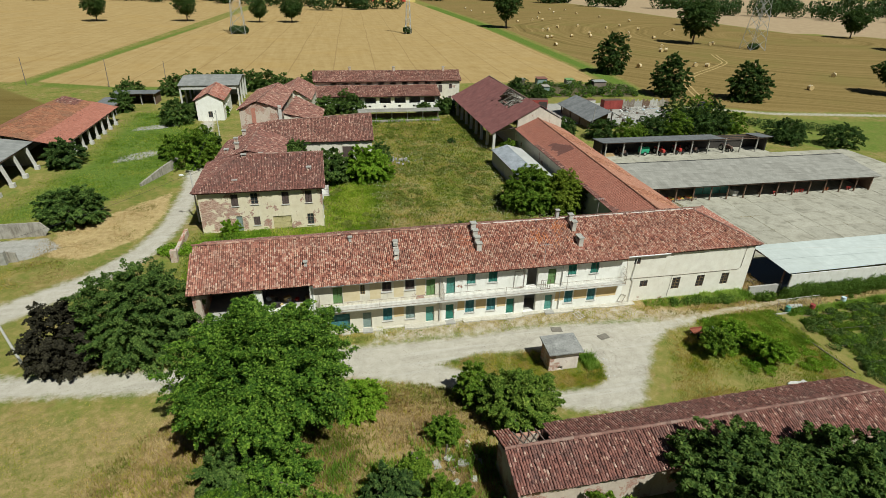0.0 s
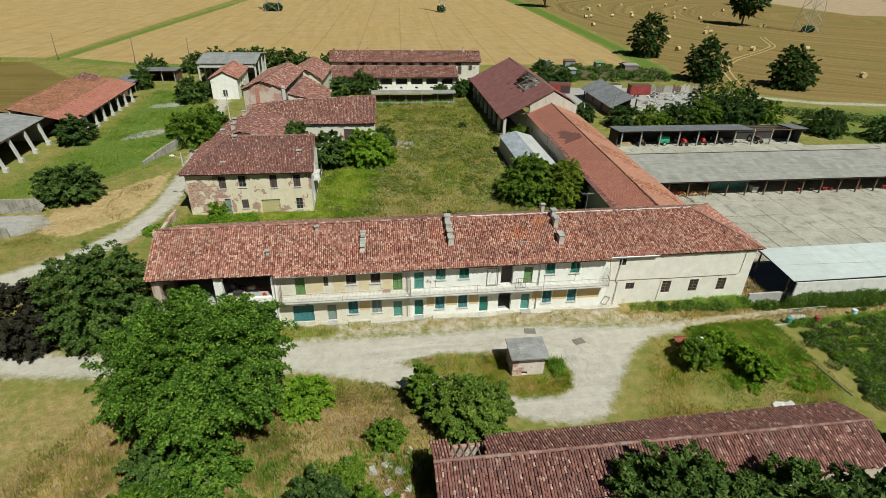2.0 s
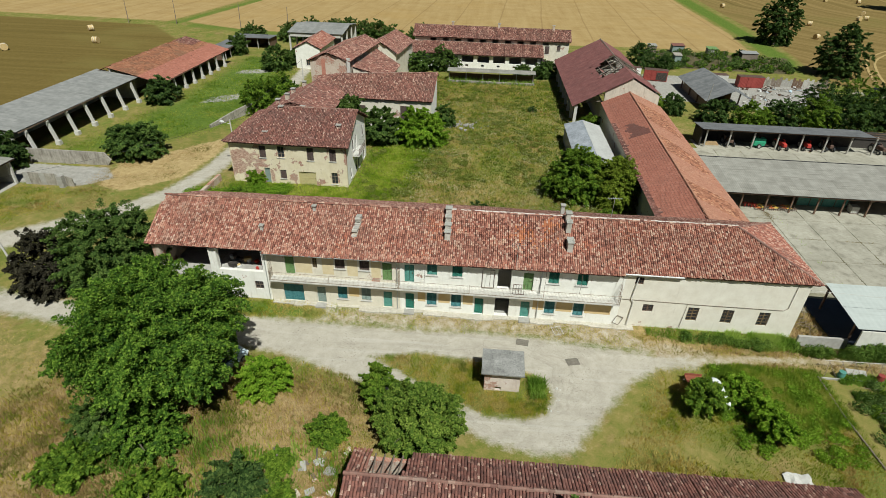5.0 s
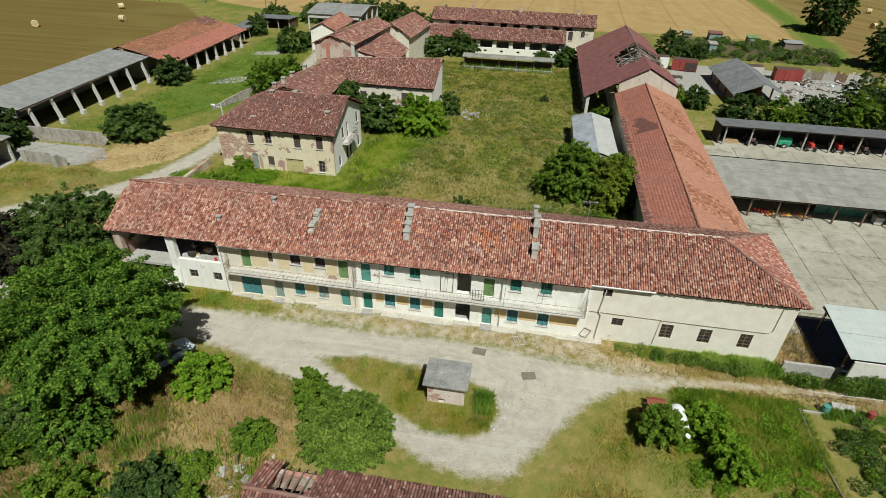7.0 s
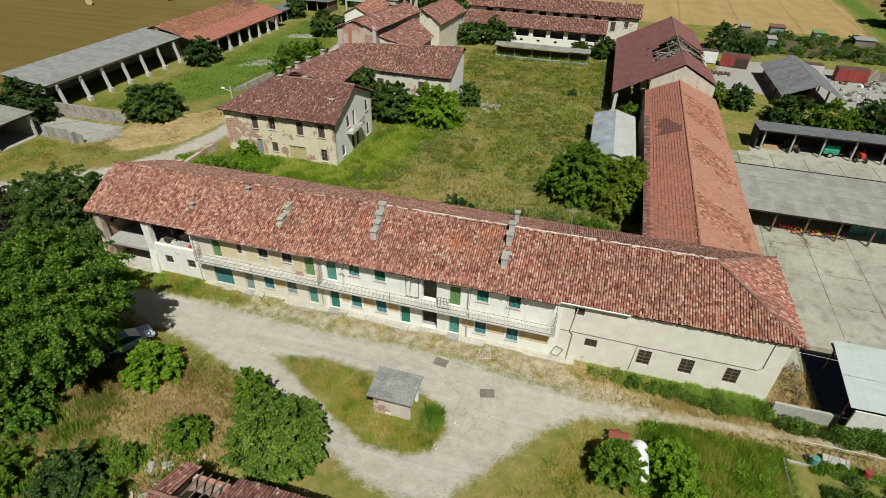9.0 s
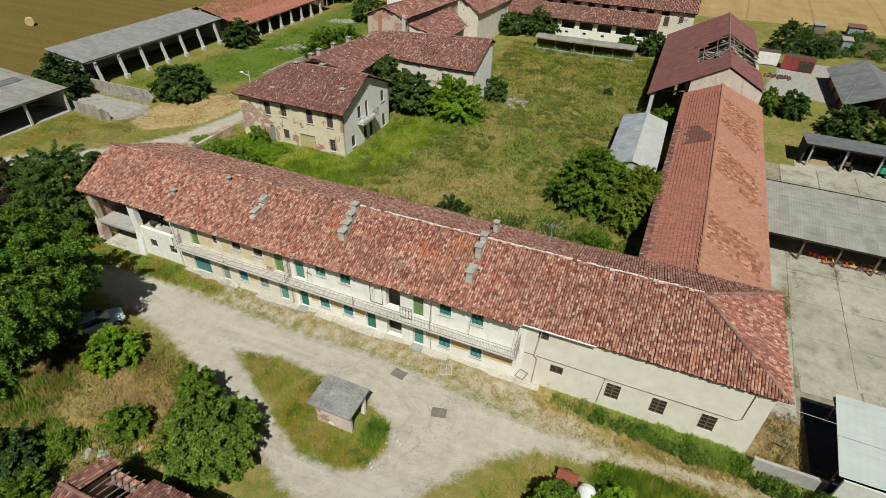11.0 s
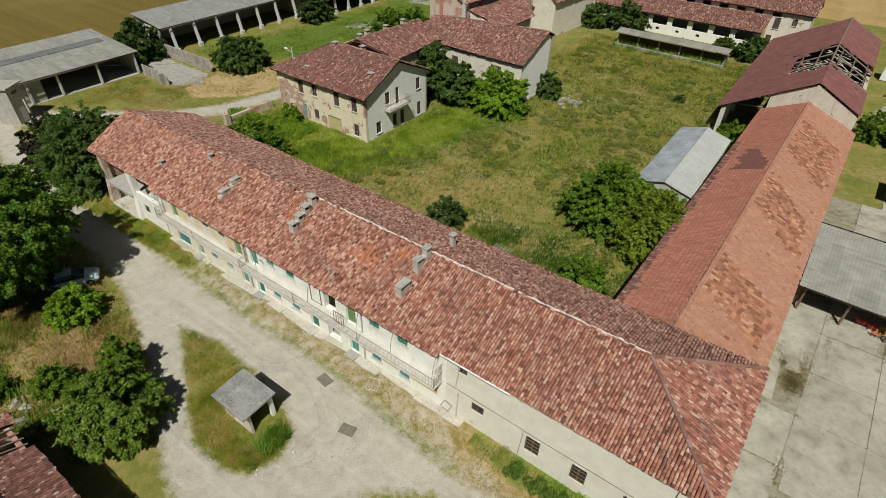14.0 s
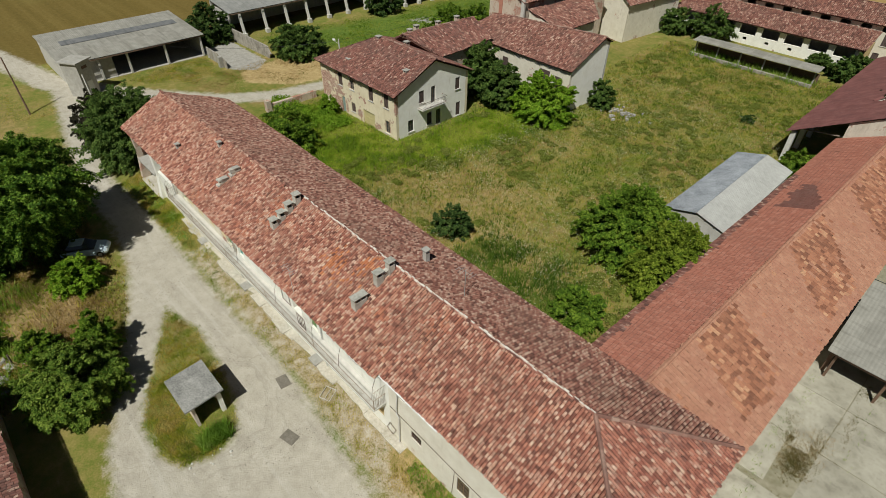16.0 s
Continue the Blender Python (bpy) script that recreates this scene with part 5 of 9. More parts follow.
def roofed(th, base, ridge_a, ridge_b, walls, tiles, over=0.4, w=0.26, l=0.4, seed=10, hip_a=False, hip_b=False, label="", sag=0.1, skip=()):
    """A house on four corners (x, y, eave), counter-clockwise from its south-west one, with its ridge from the side d-a or a-b to the side opposite.
    The walls reach the eaves and close the gables under the ridge's ends; hips where asked."""
    a, b, c, d = (Vector(p) for p in base)
    A, B = Vector(ridge_a), Vector(ridge_b)
    mid = (a + b + c + d) / 4
    long_x = abs(A.x - B.x) > abs(A.y - B.y)
    ends = {3: A, 1: B} if long_x else {0: A, 2: B}
    hips = {3: hip_a, 1: hip_b} if long_x else {0: hip_a, 2: hip_b}
    cs = [a, b, c, d]
    for i in range(4):
        if i in skip:
            continue
        p, q = cs[i], cs[(i + 1) % 4]
        u = (q - p)
        u.z = 0
        u.normalize()
        e = 0.402 if i in (1, 3) else 0.0
        p, q = p + u * e, q - u * e
        pts = [Vector((p.x, p.y, 0)), Vector((q.x, q.y, 0)), q - Vector((0, 0, 0.1))]
        if i in ends and not hips[i]:
            t = (ends[i] - p).dot(u)
            pts.append(Vector((p.x + u.x * t, p.y + u.y * t, ends[i].z - 0.22)))
        pts.append(p - Vector((0, 0, 0.1)))
        part("wall", G().solid(pts, Vector((-u.y, u.x, 0)) * 0.4), walls[i], th)

    def out(p):
        o = Vector((1 if p.x > mid.x else -1, 1 if p.y > mid.y else -1, 0)) * over
        return p + o

    a, b, c, d = out(a), out(b), out(c), out(d)
    o = (B - A).normalized() * over
    A, B = A if hip_a else A - o, B if hip_b else B + o
    rf = part("roof", G().tube(A - Vector((0, 0, 0.35)), B - Vector((0, 0, 0.35)), 0.1, 0.1, 5), WOOD_BROWN, th, label)
    if long_x:
        sl = [[a, b, B, A], [c, d, A, B]] + ([[d, a, A]] if hip_a else []) + ([[b, c, B]] if hip_b else [])
    else:
        sl = [[b, c, B, A], [d, a, A, B]] + ([[a, b, A]] if hip_a else []) + ([[c, d, B]] if hip_b else [])
    for k, q in enumerate(sl):
        slope(rf, q, "roman", tiles, w, l, None, seed + k, sag)
    up = Vector((0, 0, 0.07))
    ridge_caps(rf, A + up, B + up, RIDGE, 0.14, 0.42, seed + 5)
    return rf


WING = thing("farm_wing", (-11.5, 92, 0), "old wing with a sagging brown tile roof behind the house", "house")
roofed(WING, [(-17.0, 87.0, 6.0), (-6.6, 87.0, 6.4), (-7.0, 97.4, 6.6), (-16.0, 97.4, 6.4)], (-12.0, 84.5, 8.5), (-11.0, 97.4, 8.6), [BRICK_WALL] * 4, COPPI_DARK, 0.35, 0.25, 0.38, 30, True, label="sagging brown roman tile roof")
HOUSE2 = thing("barn_house", (-2, 101, 0), "two-storey farm building with a white gable wall and red tiles", "house")
roofed(HOUSE2, [(-13.6, 97.9, 5.9), (8.3, 97.0, 6.0), (8.6, 105.2, 8.35), (-13.2, 105.2, 7.2)], (-9.8, 103.4, 8.2), (8.5, 103.5, 9.2), [CREAM_WALL, BRIGHT_WALL, GREY_WALL, GREY_WALL], COPPI_FARM, 0.35, 0.25, 0.38, 40, True, label="worn red roman tile roof")
h2side = Side((-13.6, 97.9), (8.3, 97.0))
for a, b, c, d in ((16.6, 18.4, 2.6, 4.9), (19.4, 20.4, 3.0, 4.6), (9.3, 10.4, 3.0, 4.6)):
    g = G()
    h2side.block(g, a, b, 0.0, 0.04, c, d)
    w = part("window", g, BROWN_DOOR, HOUSE2)
    g = G()
    h2side.block(g, a - 0.1, b + 0.1, 0.0, 0.12, c - 0.1, c)
    part("sill", g, STONE_SILL, w)
CL = thing("farm_block", (-10.5, 116, 0), "tall old farm block with a patchy brick gable and red tiles", "house")
roofed(CL, [(-15.0, 105.7, 10.0), (-7.9, 105.7, 10.0), (-6.2, 126.2, 9.5), (-13.2, 126.2, 9.5)], (-11.6, 105.7, 11.5), (-9.1, 126.2, 10.9), [BRICK_WALL] * 4, COPPI_FARM, 0.35, 0.26, 0.4, 50, label="red roman tile roof")
part("pilaster", G().box(-8.1, 105.35, 0, -7.5, 105.69, 10.6), CONCRETE_PALE, CL)
part("pilaster", G().box(-12.9, 105.6, 0, -12.2, 105.69, 10.2), TILE_BRICK, CL)
CL2 = thing("lean_to", (-4, 113, 0), "lower lean-to building with a red tile roof", "house")
l2 = part("roof", G().tube((-6.8, 107, 8.6), (-5.6, 119, 8.8), 0.09, 0.09, 5), WOOD_BROWN, CL2, "red tile lean-to roof")
slope(l2, [(-0.4, 106.2, 7.25), (0.3, 114.9, 7.6), (-5.3, 120.3, 9.25), (-7.2, 106.2, 8.95)], "roman", COPPI_FARM, 0.26, 0.4, None, 60, 0.1)
for p, q, z0, z1 in (((-0.9, 106.4), (-0.2, 114.4), 7.1, 7.35), ((-0.2, 114.4), (-5.6, 119.6), 7.3, 8.9), ((-7.2, 106.4), (-0.9, 106.4), 8.7, 7.1)):
    sd = Side(p, q)
    part("wall", G().solid([(*p, 0), (*q, 0), (*q, z1), (*p, z0)], -sd.out * 0.35), CREAM_WALL, CL2)
CL3 = thing("farm_building", (-6, 137.5, 0), "red-tiled farm building between the trees", "house")
roofed(CL3, [(-11.6, 129.4, 6.6), (-2.9, 129.4, 6.6), (-1.3, 145.2, 6.45), (-9.6, 145.2, 6.45)], (-6.7, 129.4, 9.35), (-5.4, 145.2, 8.8), [CREAM_WALL] * 4, COPPI_FARM, 0.45, 0.27, 0.42, 70, label="red roman tile roof")

BACK = thing("stable_building", (18, 152, 0), "long low stable with a double roof of dark red tiles", "house")
bh = [(4 + 3.2 * k, 5.6 + 3.2 * k, 5.5, 6.3) for k in range(10)]
SB, rb = gabled(BACK, -1.5, 151.5, 38.0, 159.0, 6.6, 8.7, [CREAM_WALL, CREAM_WALL, CREAM_WALL, CREAM_WALL], COPPI_FARM, True, 0.5, (bh + [(33.5, 34.6, 3.4, 5.4), (36.5, 37.4, 4.4, 5.6), (36.4, 37.3, 1.0, 2.4), (33.0, 34.0, 0.2, 2.2)], (), (), ()), 0.28, 0.42, 80)
for a, b, c, d in ((33.5, 34.6, 3.4, 5.4), (36.5, 37.4, 4.4, 5.6), (36.4, 37.3, 1.0, 2.4), (33.0, 34.0, 0.2, 2.2)):
    shutters(BACK, SB[0], a, b, c, d, BROWN_DOOR)
slope(rb, [(-2.0, 145.6, 3.7), (31.5, 145.6, 3.7), (31.5, 151.4, 5.5), (-2.0, 151.4, 5.5)], "roman", COPPI_FARM, 0.28, 0.42, None, 90, 0.1)
pf = Side((-1.6, 146.3), (31.2, 146.3))
ph = [(k * 4.0 + 0.6, k * 4.0 + 3.6, 1.7, 3.3) for k in range(8)] + [(k * 4.0 + 1.6, k * 4.0 + 2.3, 0.7, 1.2) for k in range(8)]
part("wall", wall(pf, 0, 3.6, 0.4, ph), WHITE_WALL, BACK, "whitewashed stable front with open bays")
part("wall", wall(Side((31.2, 146.3), (31.2, 151.5)), 0, 3.9, 0.4), YELLOW_WALL, BACK)
part("wall", G().box(-1.6, 151.0, 0, 31.2, 151.4, 5.3), GREY_WALL, BACK)


# ---- barns and sheds east of the courtyard ----
GABLE_WALL = plaster("stained_gable_plaster", (0.50, 0.45, 0.36), (0.62, 0.57, 0.47), (0.32, 0.26, 0.2), 0.05, 0.47)
BARN = thing("barn", (42, 122, 0), "tall open barn with a torn maroon sheet roof and bare trusses", "barn")
BY0, BY1 = 105.9, 143.0
brf = part("roof", G().tube((43.8, BY0 + 0.3, 9.25), (43.8, BY1 - 0.3, 9.25), 0.12, 0.12, 6), WOOD_OLD, BARN, "maroon sheet roof with a large torn hole")
rndb = random.Random(12)
TEAR_W = [(112.8, 43.9), (113.6, 41.8), (114.6, 40.3), (117, 39.4), (121, 39.2), (123.5, 40.6), (124.8, 42.4), (125.8, 43.9)]
TEAR_E = [(113.0, 43.7), (114.2, 46.5), (116.2, 49.3), (126.4, 49.3), (125.6, 43.7)]


def torn(poly, y, x):
    """Whether the ragged tear in the roof takes the sheet at (x, y)."""
    return float(inside(np.array([y + rndb.gauss(0, 0.35)]), np.array([x + rndb.gauss(0, 0.35)]), poly, 0.1)[0]) > 0.5


sheets(brf, [(33.75, BY1, 3.75), (33.75, BY0, 3.7), (43.8, BY0, 9.45), (43.8, BY1, 9.2)], ROOF_RED, 0.9, 0.3, 0.03, 91, 10, hole=lambda a, b: torn(TEAR_W, BY1 - (BY1 - BY0) * a, 33.75 + 10.05 * b))
sheets(brf, [(49.1, BY0, 6.6), (49.1, BY1, 6.4), (43.8, BY1, 9.2), (43.8, BY0, 9.45)], ROOF_RED, 0.9, 0.3, 0.03, 92, 5, hole=lambda a, b: torn(TEAR_E, BY0 + (BY1 - BY0) * a, 49.1 - 5.3 * b))
for k in range(16):
    y, x = (rndb.uniform(113.5, 125.5), rndb.uniform(39.4, 40.6)) if k < 9 else (rndb.choice((113.6, 125.4)) + rndb.gauss(0, 0.5), rndb.uniform(44.5, 48.6))
    z = 3.7 + (x - 33.75) * 0.572 if x < 43.8 else 9.4 - (x - 43.8) * 0.53
    a = rndb.uniform(0, 6.28)
    u, v = Vector((math.cos(a), math.sin(a), rndb.uniform(-0.5, 0.3))) * rndb.uniform(0.35, 0.7), Vector((-math.sin(a), math.cos(a), rndb.uniform(-0.9, 0.1))) * rndb.uniform(0.5, 1.1)
    p = Vector((x, y, z + 0.05))
    part("loose_sheet", G().solid([p, p + u, p + u + v, p + v], (0.01, 0, 0.03)), ROOF_RED, brf)
for k in range(9):
    y = BY0 + 1.2 + k * 4.45
    g = G()
    for p, q, r in (((34.4, y, 3.95), (43.8, y, 9.2), 0.11), ((43.8, y, 9.2), (48.9, y, 6.5), 0.11), ((35.2, y, 4.2), (48.6, y, 5.9), 0.1), ((43.8, y, 5.4), (43.8, y, 9.1), 0.09), ((43.8, y, 6.0), (39.0, y, 6.4), 0.07), ((43.8, y, 6.2), (46.8, y, 7.5), 0.07)):
        g.tube(p, q, r, r, 5)
    part("roof_truss", g, WOOD_OLD, brf)
for t in (0.12, 0.3, 0.48, 0.66, 0.84):
    part("purlin", G().tube((33.75 + 10.05 * t, BY0 + 0.1, 3.66 + 5.7 * t), (33.75 + 10.05 * t, BY1 - 0.1, 3.66 + 5.5 * t), 0.07, 0.07, 5), WOOD_OLD, brf)
for t in (0.15, 0.5, 0.85):
    part("purlin", G().tube((49.1 - 5.3 * t, BY0 + 0.1, 6.48 + 2.8 * t), (49.1 - 5.3 * t, BY1 - 0.1, 6.28 + 2.8 * t), 0.07, 0.07, 5), WOOD_OLD, brf)
for k in range(9):
    y = BY0 + 0.3 + k * 4.55
    part("post", G().box(34.2, y, 0, 34.75, y + 0.55, 3.9), CONCRETE_PALE, BARN)
rbar = random.Random(44)
for k in range(34):
    y = BY0 + rbar.uniform(8.0, 19.5)
    x = rbar.uniform(39.4, 46.5)
    z = 3.7 + (x - 33.75) * 0.565 if x < 43.8 else 8.6 - (x - 43.8) * 0.5
    a = rbar.gauss(0, 0.5)
    x2 = min(x + rbar.uniform(1.5, 4.0), 48.9)
    z2 = (3.7 + (x2 - 33.75) * 0.565 if x2 < 43.8 else 9.1 - (x2 - 43.8) * 0.52) - rbar.uniform(0.15, 0.9)
    part("broken_rafter", G().tube((x, y, z - rbar.uniform(0.2, 0.9)), (x2, y + a * 2.5, z2), 0.07, 0.05, 5), PALE_WOOD, brf)
sg = Side((39.3, 106.1), (49.0, 106.1))
g = wall(sg, 0, 6.3, 0.45)
g.solid([sg.place(0, 0, 6.302), sg.place(9.7, 0, 6.302), sg.place(9.55, 0, 6.45), sg.place(4.5, 0, 9.15), sg.place(0, 0, 6.75)], (0, 0.45, 0))
part("wall", g, GABLE_WALL, BARN, "stained pale plaster gable wall")
part("wall", wall(Side((49.0, 106.56), (49.0, 142.8)), 0, 6.3, 0.45), BRICK_WALL, BARN)
part("wall", wall(Side((49.0, 143.2), (38.0, 143.2)), 0, 5.5, 0.4), BRICK_WALL, BARN)
part("wall", wall(Side((39.3, 142.7), (39.3, 106.96)), 0, 4.2, 0.3), GREY_WALL, BARN)

STABLE = thing("long_stable", (43.4, 81, 0), "long low building with a red and rose flat tile roof", "barn")
for sd in (Side((38.7, 58.9), (48.2, 58.9)), Side((48.2, 105.4), (38.7, 105.4))):
    part("wall", wall(sd, 0, 4.4, 0.4), CREAM_WALL, STABLE)
lh = [(5 + k * 4.2, 6.4 + k * 4.2, 1.4, 2.6) for k in range(10)]
LE = Side((48.2, 59.31), (48.2, 104.99))
part("wall", wall(LE, 0, 4.5, 0.4, lh), CREAM_WALL, STABLE)
for a, b, c, d in lh:
    glazed(STABLE, LE, a, b, c, d, WOOD_BROWN, 0)
part("wall", wall(Side((38.7, 104.99), (38.7, 59.31)), 0, 4.5, 0.4), CREAM_WALL, STABLE)
lrf = part("roof", G().tube((42.4, 59.5, 5.95), (43.5, 105.0, 6.55), 0.1, 0.1, 5), WOOD_BROWN, STABLE, "flat tile roof, brick red and pale rose")


def patched(u, v, rnd):
    """Which tile lies there on the sunny slope: slanting stretches of old ochre tiles between rose ones."""
    old = any(b0 + (t0 - b0) * v < u < b1 + (t1 - b1) * v for b0, b1, t0, t1 in ((3.2, 8.5, 6.2, 11.4), (15.6, 21.8, 20.9, 28.2), (29.5, 41.0, 34.0, 43.0))) and 0.1 + 0.05 * math.sin(u * 1.7) < v < 0.93
    return 1 if (old and rnd.random() < 0.94) or (not old and rnd.random() < 0.015) else 0


slope(lrf, [(48.3, 58.6, 4.5), (49.5, 106.0, 4.5), (43.55, 106.0, 6.9), (42.3, 57.9, 6.25)], "flat", [TILE_ROSE, TILE_OCHRE], 0.33, 0.36, (2, 14, 290), 101, 0.05, 0.5, patched, gone=0.0)
# one slanting patch and the eave strip take darker tiles
slope(lrf, [(38.85, 106.0, 4.75), (37.65, 58.2, 4.75), (42.3, 57.9, 6.25), (43.55, 106.0, 6.9)], "flat", [TILE_BRICK, COPPI_DARK, TILE_DARK], 0.24, 0.36, None, 102, 0.04, 0.5, lambda u, v, rnd: 2 if 14.6 < u < 20.4 and 0.30 + 0.05 * math.sin(u * 2.1) < v < min(0.86, 0.5 + 0.09 * (u - 14.6)) else 1 if v < 0.09 + 0.03 * math.sin(u * 0.9) and u > 12 else 0)
ridge_caps(lrf, (42.3, 58.2, 6.29), (43.55, 105.9, 6.94), TILE_ROSE, 0.15, 0.45, 103, None, 0.0)
# thin dark strips that draw the shade lines below the tile courses
g = G()
for i in range(1, 12):
    v = 0.14 + 0.84 * i / 12
    p, q = Vector((38.75, 105.7, 4.83)).lerp(Vector((43.5, 105.7, 6.95)), v), Vector((37.7, 58.5, 4.83)).lerp(Vector((42.3, 58.2, 6.3)), v)
    g.solid([p, p + Vector((0.02, 0, 0)), p + Vector((0.025, 0, 0.012)), p + Vector((0, 0, 0.012))], q - p)
part("tile_course", g, TILE_DARK, lrf, "", "stuff")

# the east slope is paler and more even than the west one
SHED_EAST = plain("pale_grey_sheet", (0.30, 0.30, 0.275), (0.42, 0.415, 0.385), 2.2, 0.5)
SHED_WEST = plain("mottled_asbestos_sheet", (0.10, 0.11, 0.12), (0.40, 0.42, 0.44), 11, 0.6)
SHEDM = thing("metal_shed", (34.6, 90, 0), "small gabled shed of galvanised sheets beside the barn", "shed")
gabled(SHEDM, 31.7, 82.0, 37.4, 98.2, 2.8, 3.7, GREY_WALL, (SHED_EAST, SHED_WEST), False, 0.2, style="sheet", seed=110)


def open_shed(name, label, posts, x0, y0, x1, y1, zf, zb, sheet, facing="S", back=GREY_WALL, post_mat=CONCRETE_PALE, width=1.1, rows=3, pw=0.3, lean=0.0, roof_label="", ends=True, seed=5, hole=None):
    """A shed open to one side: posts along its front, a single slope of sheets, walls behind and at the ends."""
    th = thing(name, ((x0 + x1) / 2, (y0 + y1) / 2, 0), label, "shed")
    if facing == "S":
        q = [(x0 - 0.3, y0 - 0.6, zf), (x1 + 0.3, y0 - 0.6, zf), (x1 + 0.3, y1 + 0.3, zb), (x0 - 0.3, y1 + 0.3, zb)]
        walls = [Side((x1, y1), (x0, y1))] + ([Side((x1, y0 + 0.5), (x1, y1 - 0.26)), Side((x0, y1 - 0.26), (x0, y0 + 0.5))] if ends else [])
    else:
        q = [(x1 + 0.6, y0 - 0.3, zf), (x1 + 0.6, y1 + 0.3, zf), (x0 - 0.3, y1 + 0.3, zb), (x0 - 0.3, y0 - 0.3, zb)]
        walls = [Side((x0, y1), (x0, y0))] + ([Side((x0 + 0.26, y0), (x1 - 0.5, y0)), Side((x1 - 0.5, y1), (x0 + 0.26, y1))] if ends else [])
    for k, sd in enumerate(walls):
        part("wall", wall(sd, 0, (zb if k == 0 else min(zf, zb)) - 0.12, 0.25), back, th)
    rf = part("roof", G().tube(Vector(q[0]) + Vector((0.2, 0.2, -0.15)), Vector(q[1]) + Vector((-0.2, 0.2, -0.15)), 0.08, 0.08, 4), WOOD_BROWN, th, roof_label)
    if isinstance(sheet, tuple):
        slope(rf, q, "flat", sheet[0], 0.36, 0.42, None, seed, 0.12, 1.2, sheet[1])
    else:
        sheets(rf, q, sheet, width, 0.22, 0.02, seed, rows, hole=hole)
    for t in (0.35, 0.7):
        p, r = Vector(q[0]).lerp(Vector(q[3]), t), Vector(q[1]).lerp(Vector(q[2]), t)
        part("purlin", G().tube(p - Vector((0, 0, 0.16)), r - Vector((0, 0, 0.16)), 0.06, 0.06, 4), WOOD_BROWN, rf)
    for s in posts:
        g = G()
        if facing == "S":
            g.solid([(s, y0, 0), (s + pw, y0, 0), (s + pw, y0 + pw, 0), (s, y0 + pw, 0)], (0, lean, zf - 0.1))
        else:
            g.solid([(x1 + lean, s, 0), (x1 + lean + pw, s, 0), (x1 + lean + pw, s + pw, 0), (x1 + lean, s + pw, 0)], (-lean, 0, zf - 0.1))
            if lean:
                g.box(x1 + lean - 0.15, s - 0.15, 0, x1 + lean + pw + 0.15, s + pw + 0.15, 0.7)
        part("post", g, post_mat, th)
    return th


# the shed's back walls are near black, its inner shade put into their colour
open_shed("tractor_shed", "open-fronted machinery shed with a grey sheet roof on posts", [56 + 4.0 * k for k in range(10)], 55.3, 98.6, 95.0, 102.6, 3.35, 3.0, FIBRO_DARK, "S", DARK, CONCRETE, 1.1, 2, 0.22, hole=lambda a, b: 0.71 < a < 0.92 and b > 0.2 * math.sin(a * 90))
part("floor_slab", G().box(54.8, 97.6, -0.1, 95.5, 102.3, 0.04), SLAB, bpy.data.objects["tractor_shed"])
open_shed("machine_shelter", "long open shelter with a grey corrugated roof", [49.6 + 3.3 * k for k in range(15)], 49.3, 74.2, 96.5, 82.3, 2.9, 4.3, FIBRO, "S", WOOD_BROWN, WOOD_BROWN, 1.1, 4, 0.18)
part("roof_sheet", G().solid([(49, 82.62, 4.4), (96.8, 82.62, 4.4), (96.8, 83.4, 3.9), (49, 83.4, 3.9)], (0, 0, 0.05)), FIBRO_DARK, bpy.data.objects["machine_shelter"])
PALE_RENDER = plaster("pale_wall_render", (0.56, 0.54, 0.47), (0.68, 0.66, 0.59), (0.40, 0.37, 0.30), 0, 0.5)
CAN = thing("canopy", (62, 49.5, 0), "flat off-white sheet canopy with shade painted on the ground below", "canopy")
crf = part("roof", G().box(52.5, 46.0, 2.82, 52.65, 52.5, 2.94), IRON, CAN, "off-white sheet roof")
sheets(crf, [(51.9, 45.6, 3.0), (86.0, 46.0, 3.0), (88.0, 52.9, 3.05), (52.6, 52.7, 3.05)], ROOF_WHITE, 6.0, 0.5, 0.008, 120, 1)
for x in (53.7, 60, 67, 74, 81):
    part("post", G().box(x - 1.4, 46.6, 0, x - 1.25, 46.75, 2.95), IRON, CAN)
    part("post", G().box(x - 0.8, 52.3, 0, x - 0.65, 52.45, 2.95), IRON, CAN)
alone("concrete_wall", G().box(47.8, 46.3, 0, 52.19, 46.55, 1.15), CONCRETE, "low weathered concrete wall at the house corner", "wall")
alone("concrete_wall", G().box(52.2, 45.42, 0, 95, 45.56, 2.9), PALE_RENDER, "pale concrete wall under the canopy along the track", "wall")

# ---- west side ----
open_shed("concrete_shed", "open concrete-posted farm shed with a grey corrugated roof", [78.5 + 4.6 * k for k in range(7)], -59.5, 77.0, -51.8, 109.0, 4.3, 5.4, FIBRO_PALE, "E", GREY_WALL, CONCRETE_PALE, 1.1, 3, 0.42, 0.95, seed=131)
open_shed("tiled_shed", "open shed with a bright orange tile roof on white posts", [109.8 + 3.9 * k for k in range(8)], -57.0, 108.9, -47.2, 140.5, 3.4, 6.0, ([TILE_ORANGE, TILE_BRICK, COPPI_DARK], lambda u, v, rnd: 2 if u > 25 + 3 * rnd.random() and v > 0.62 else 1 if v < 0.42 else 0), "E", GREY_WALL, CONCRETE_PALE, 1.1, 3, 0.4, 0.3, seed=132, ends=False)
part("roof_sheet", G().solid([(-57.3, 108.6, 6.0), (-57.3, 140.8, 6.0), (-64, 140.8, 3.4), (-64, 108.6, 3.4)], (0, 0, 0.05)), TILE_ORANGE, bpy.data.objects["tiled_shed"])
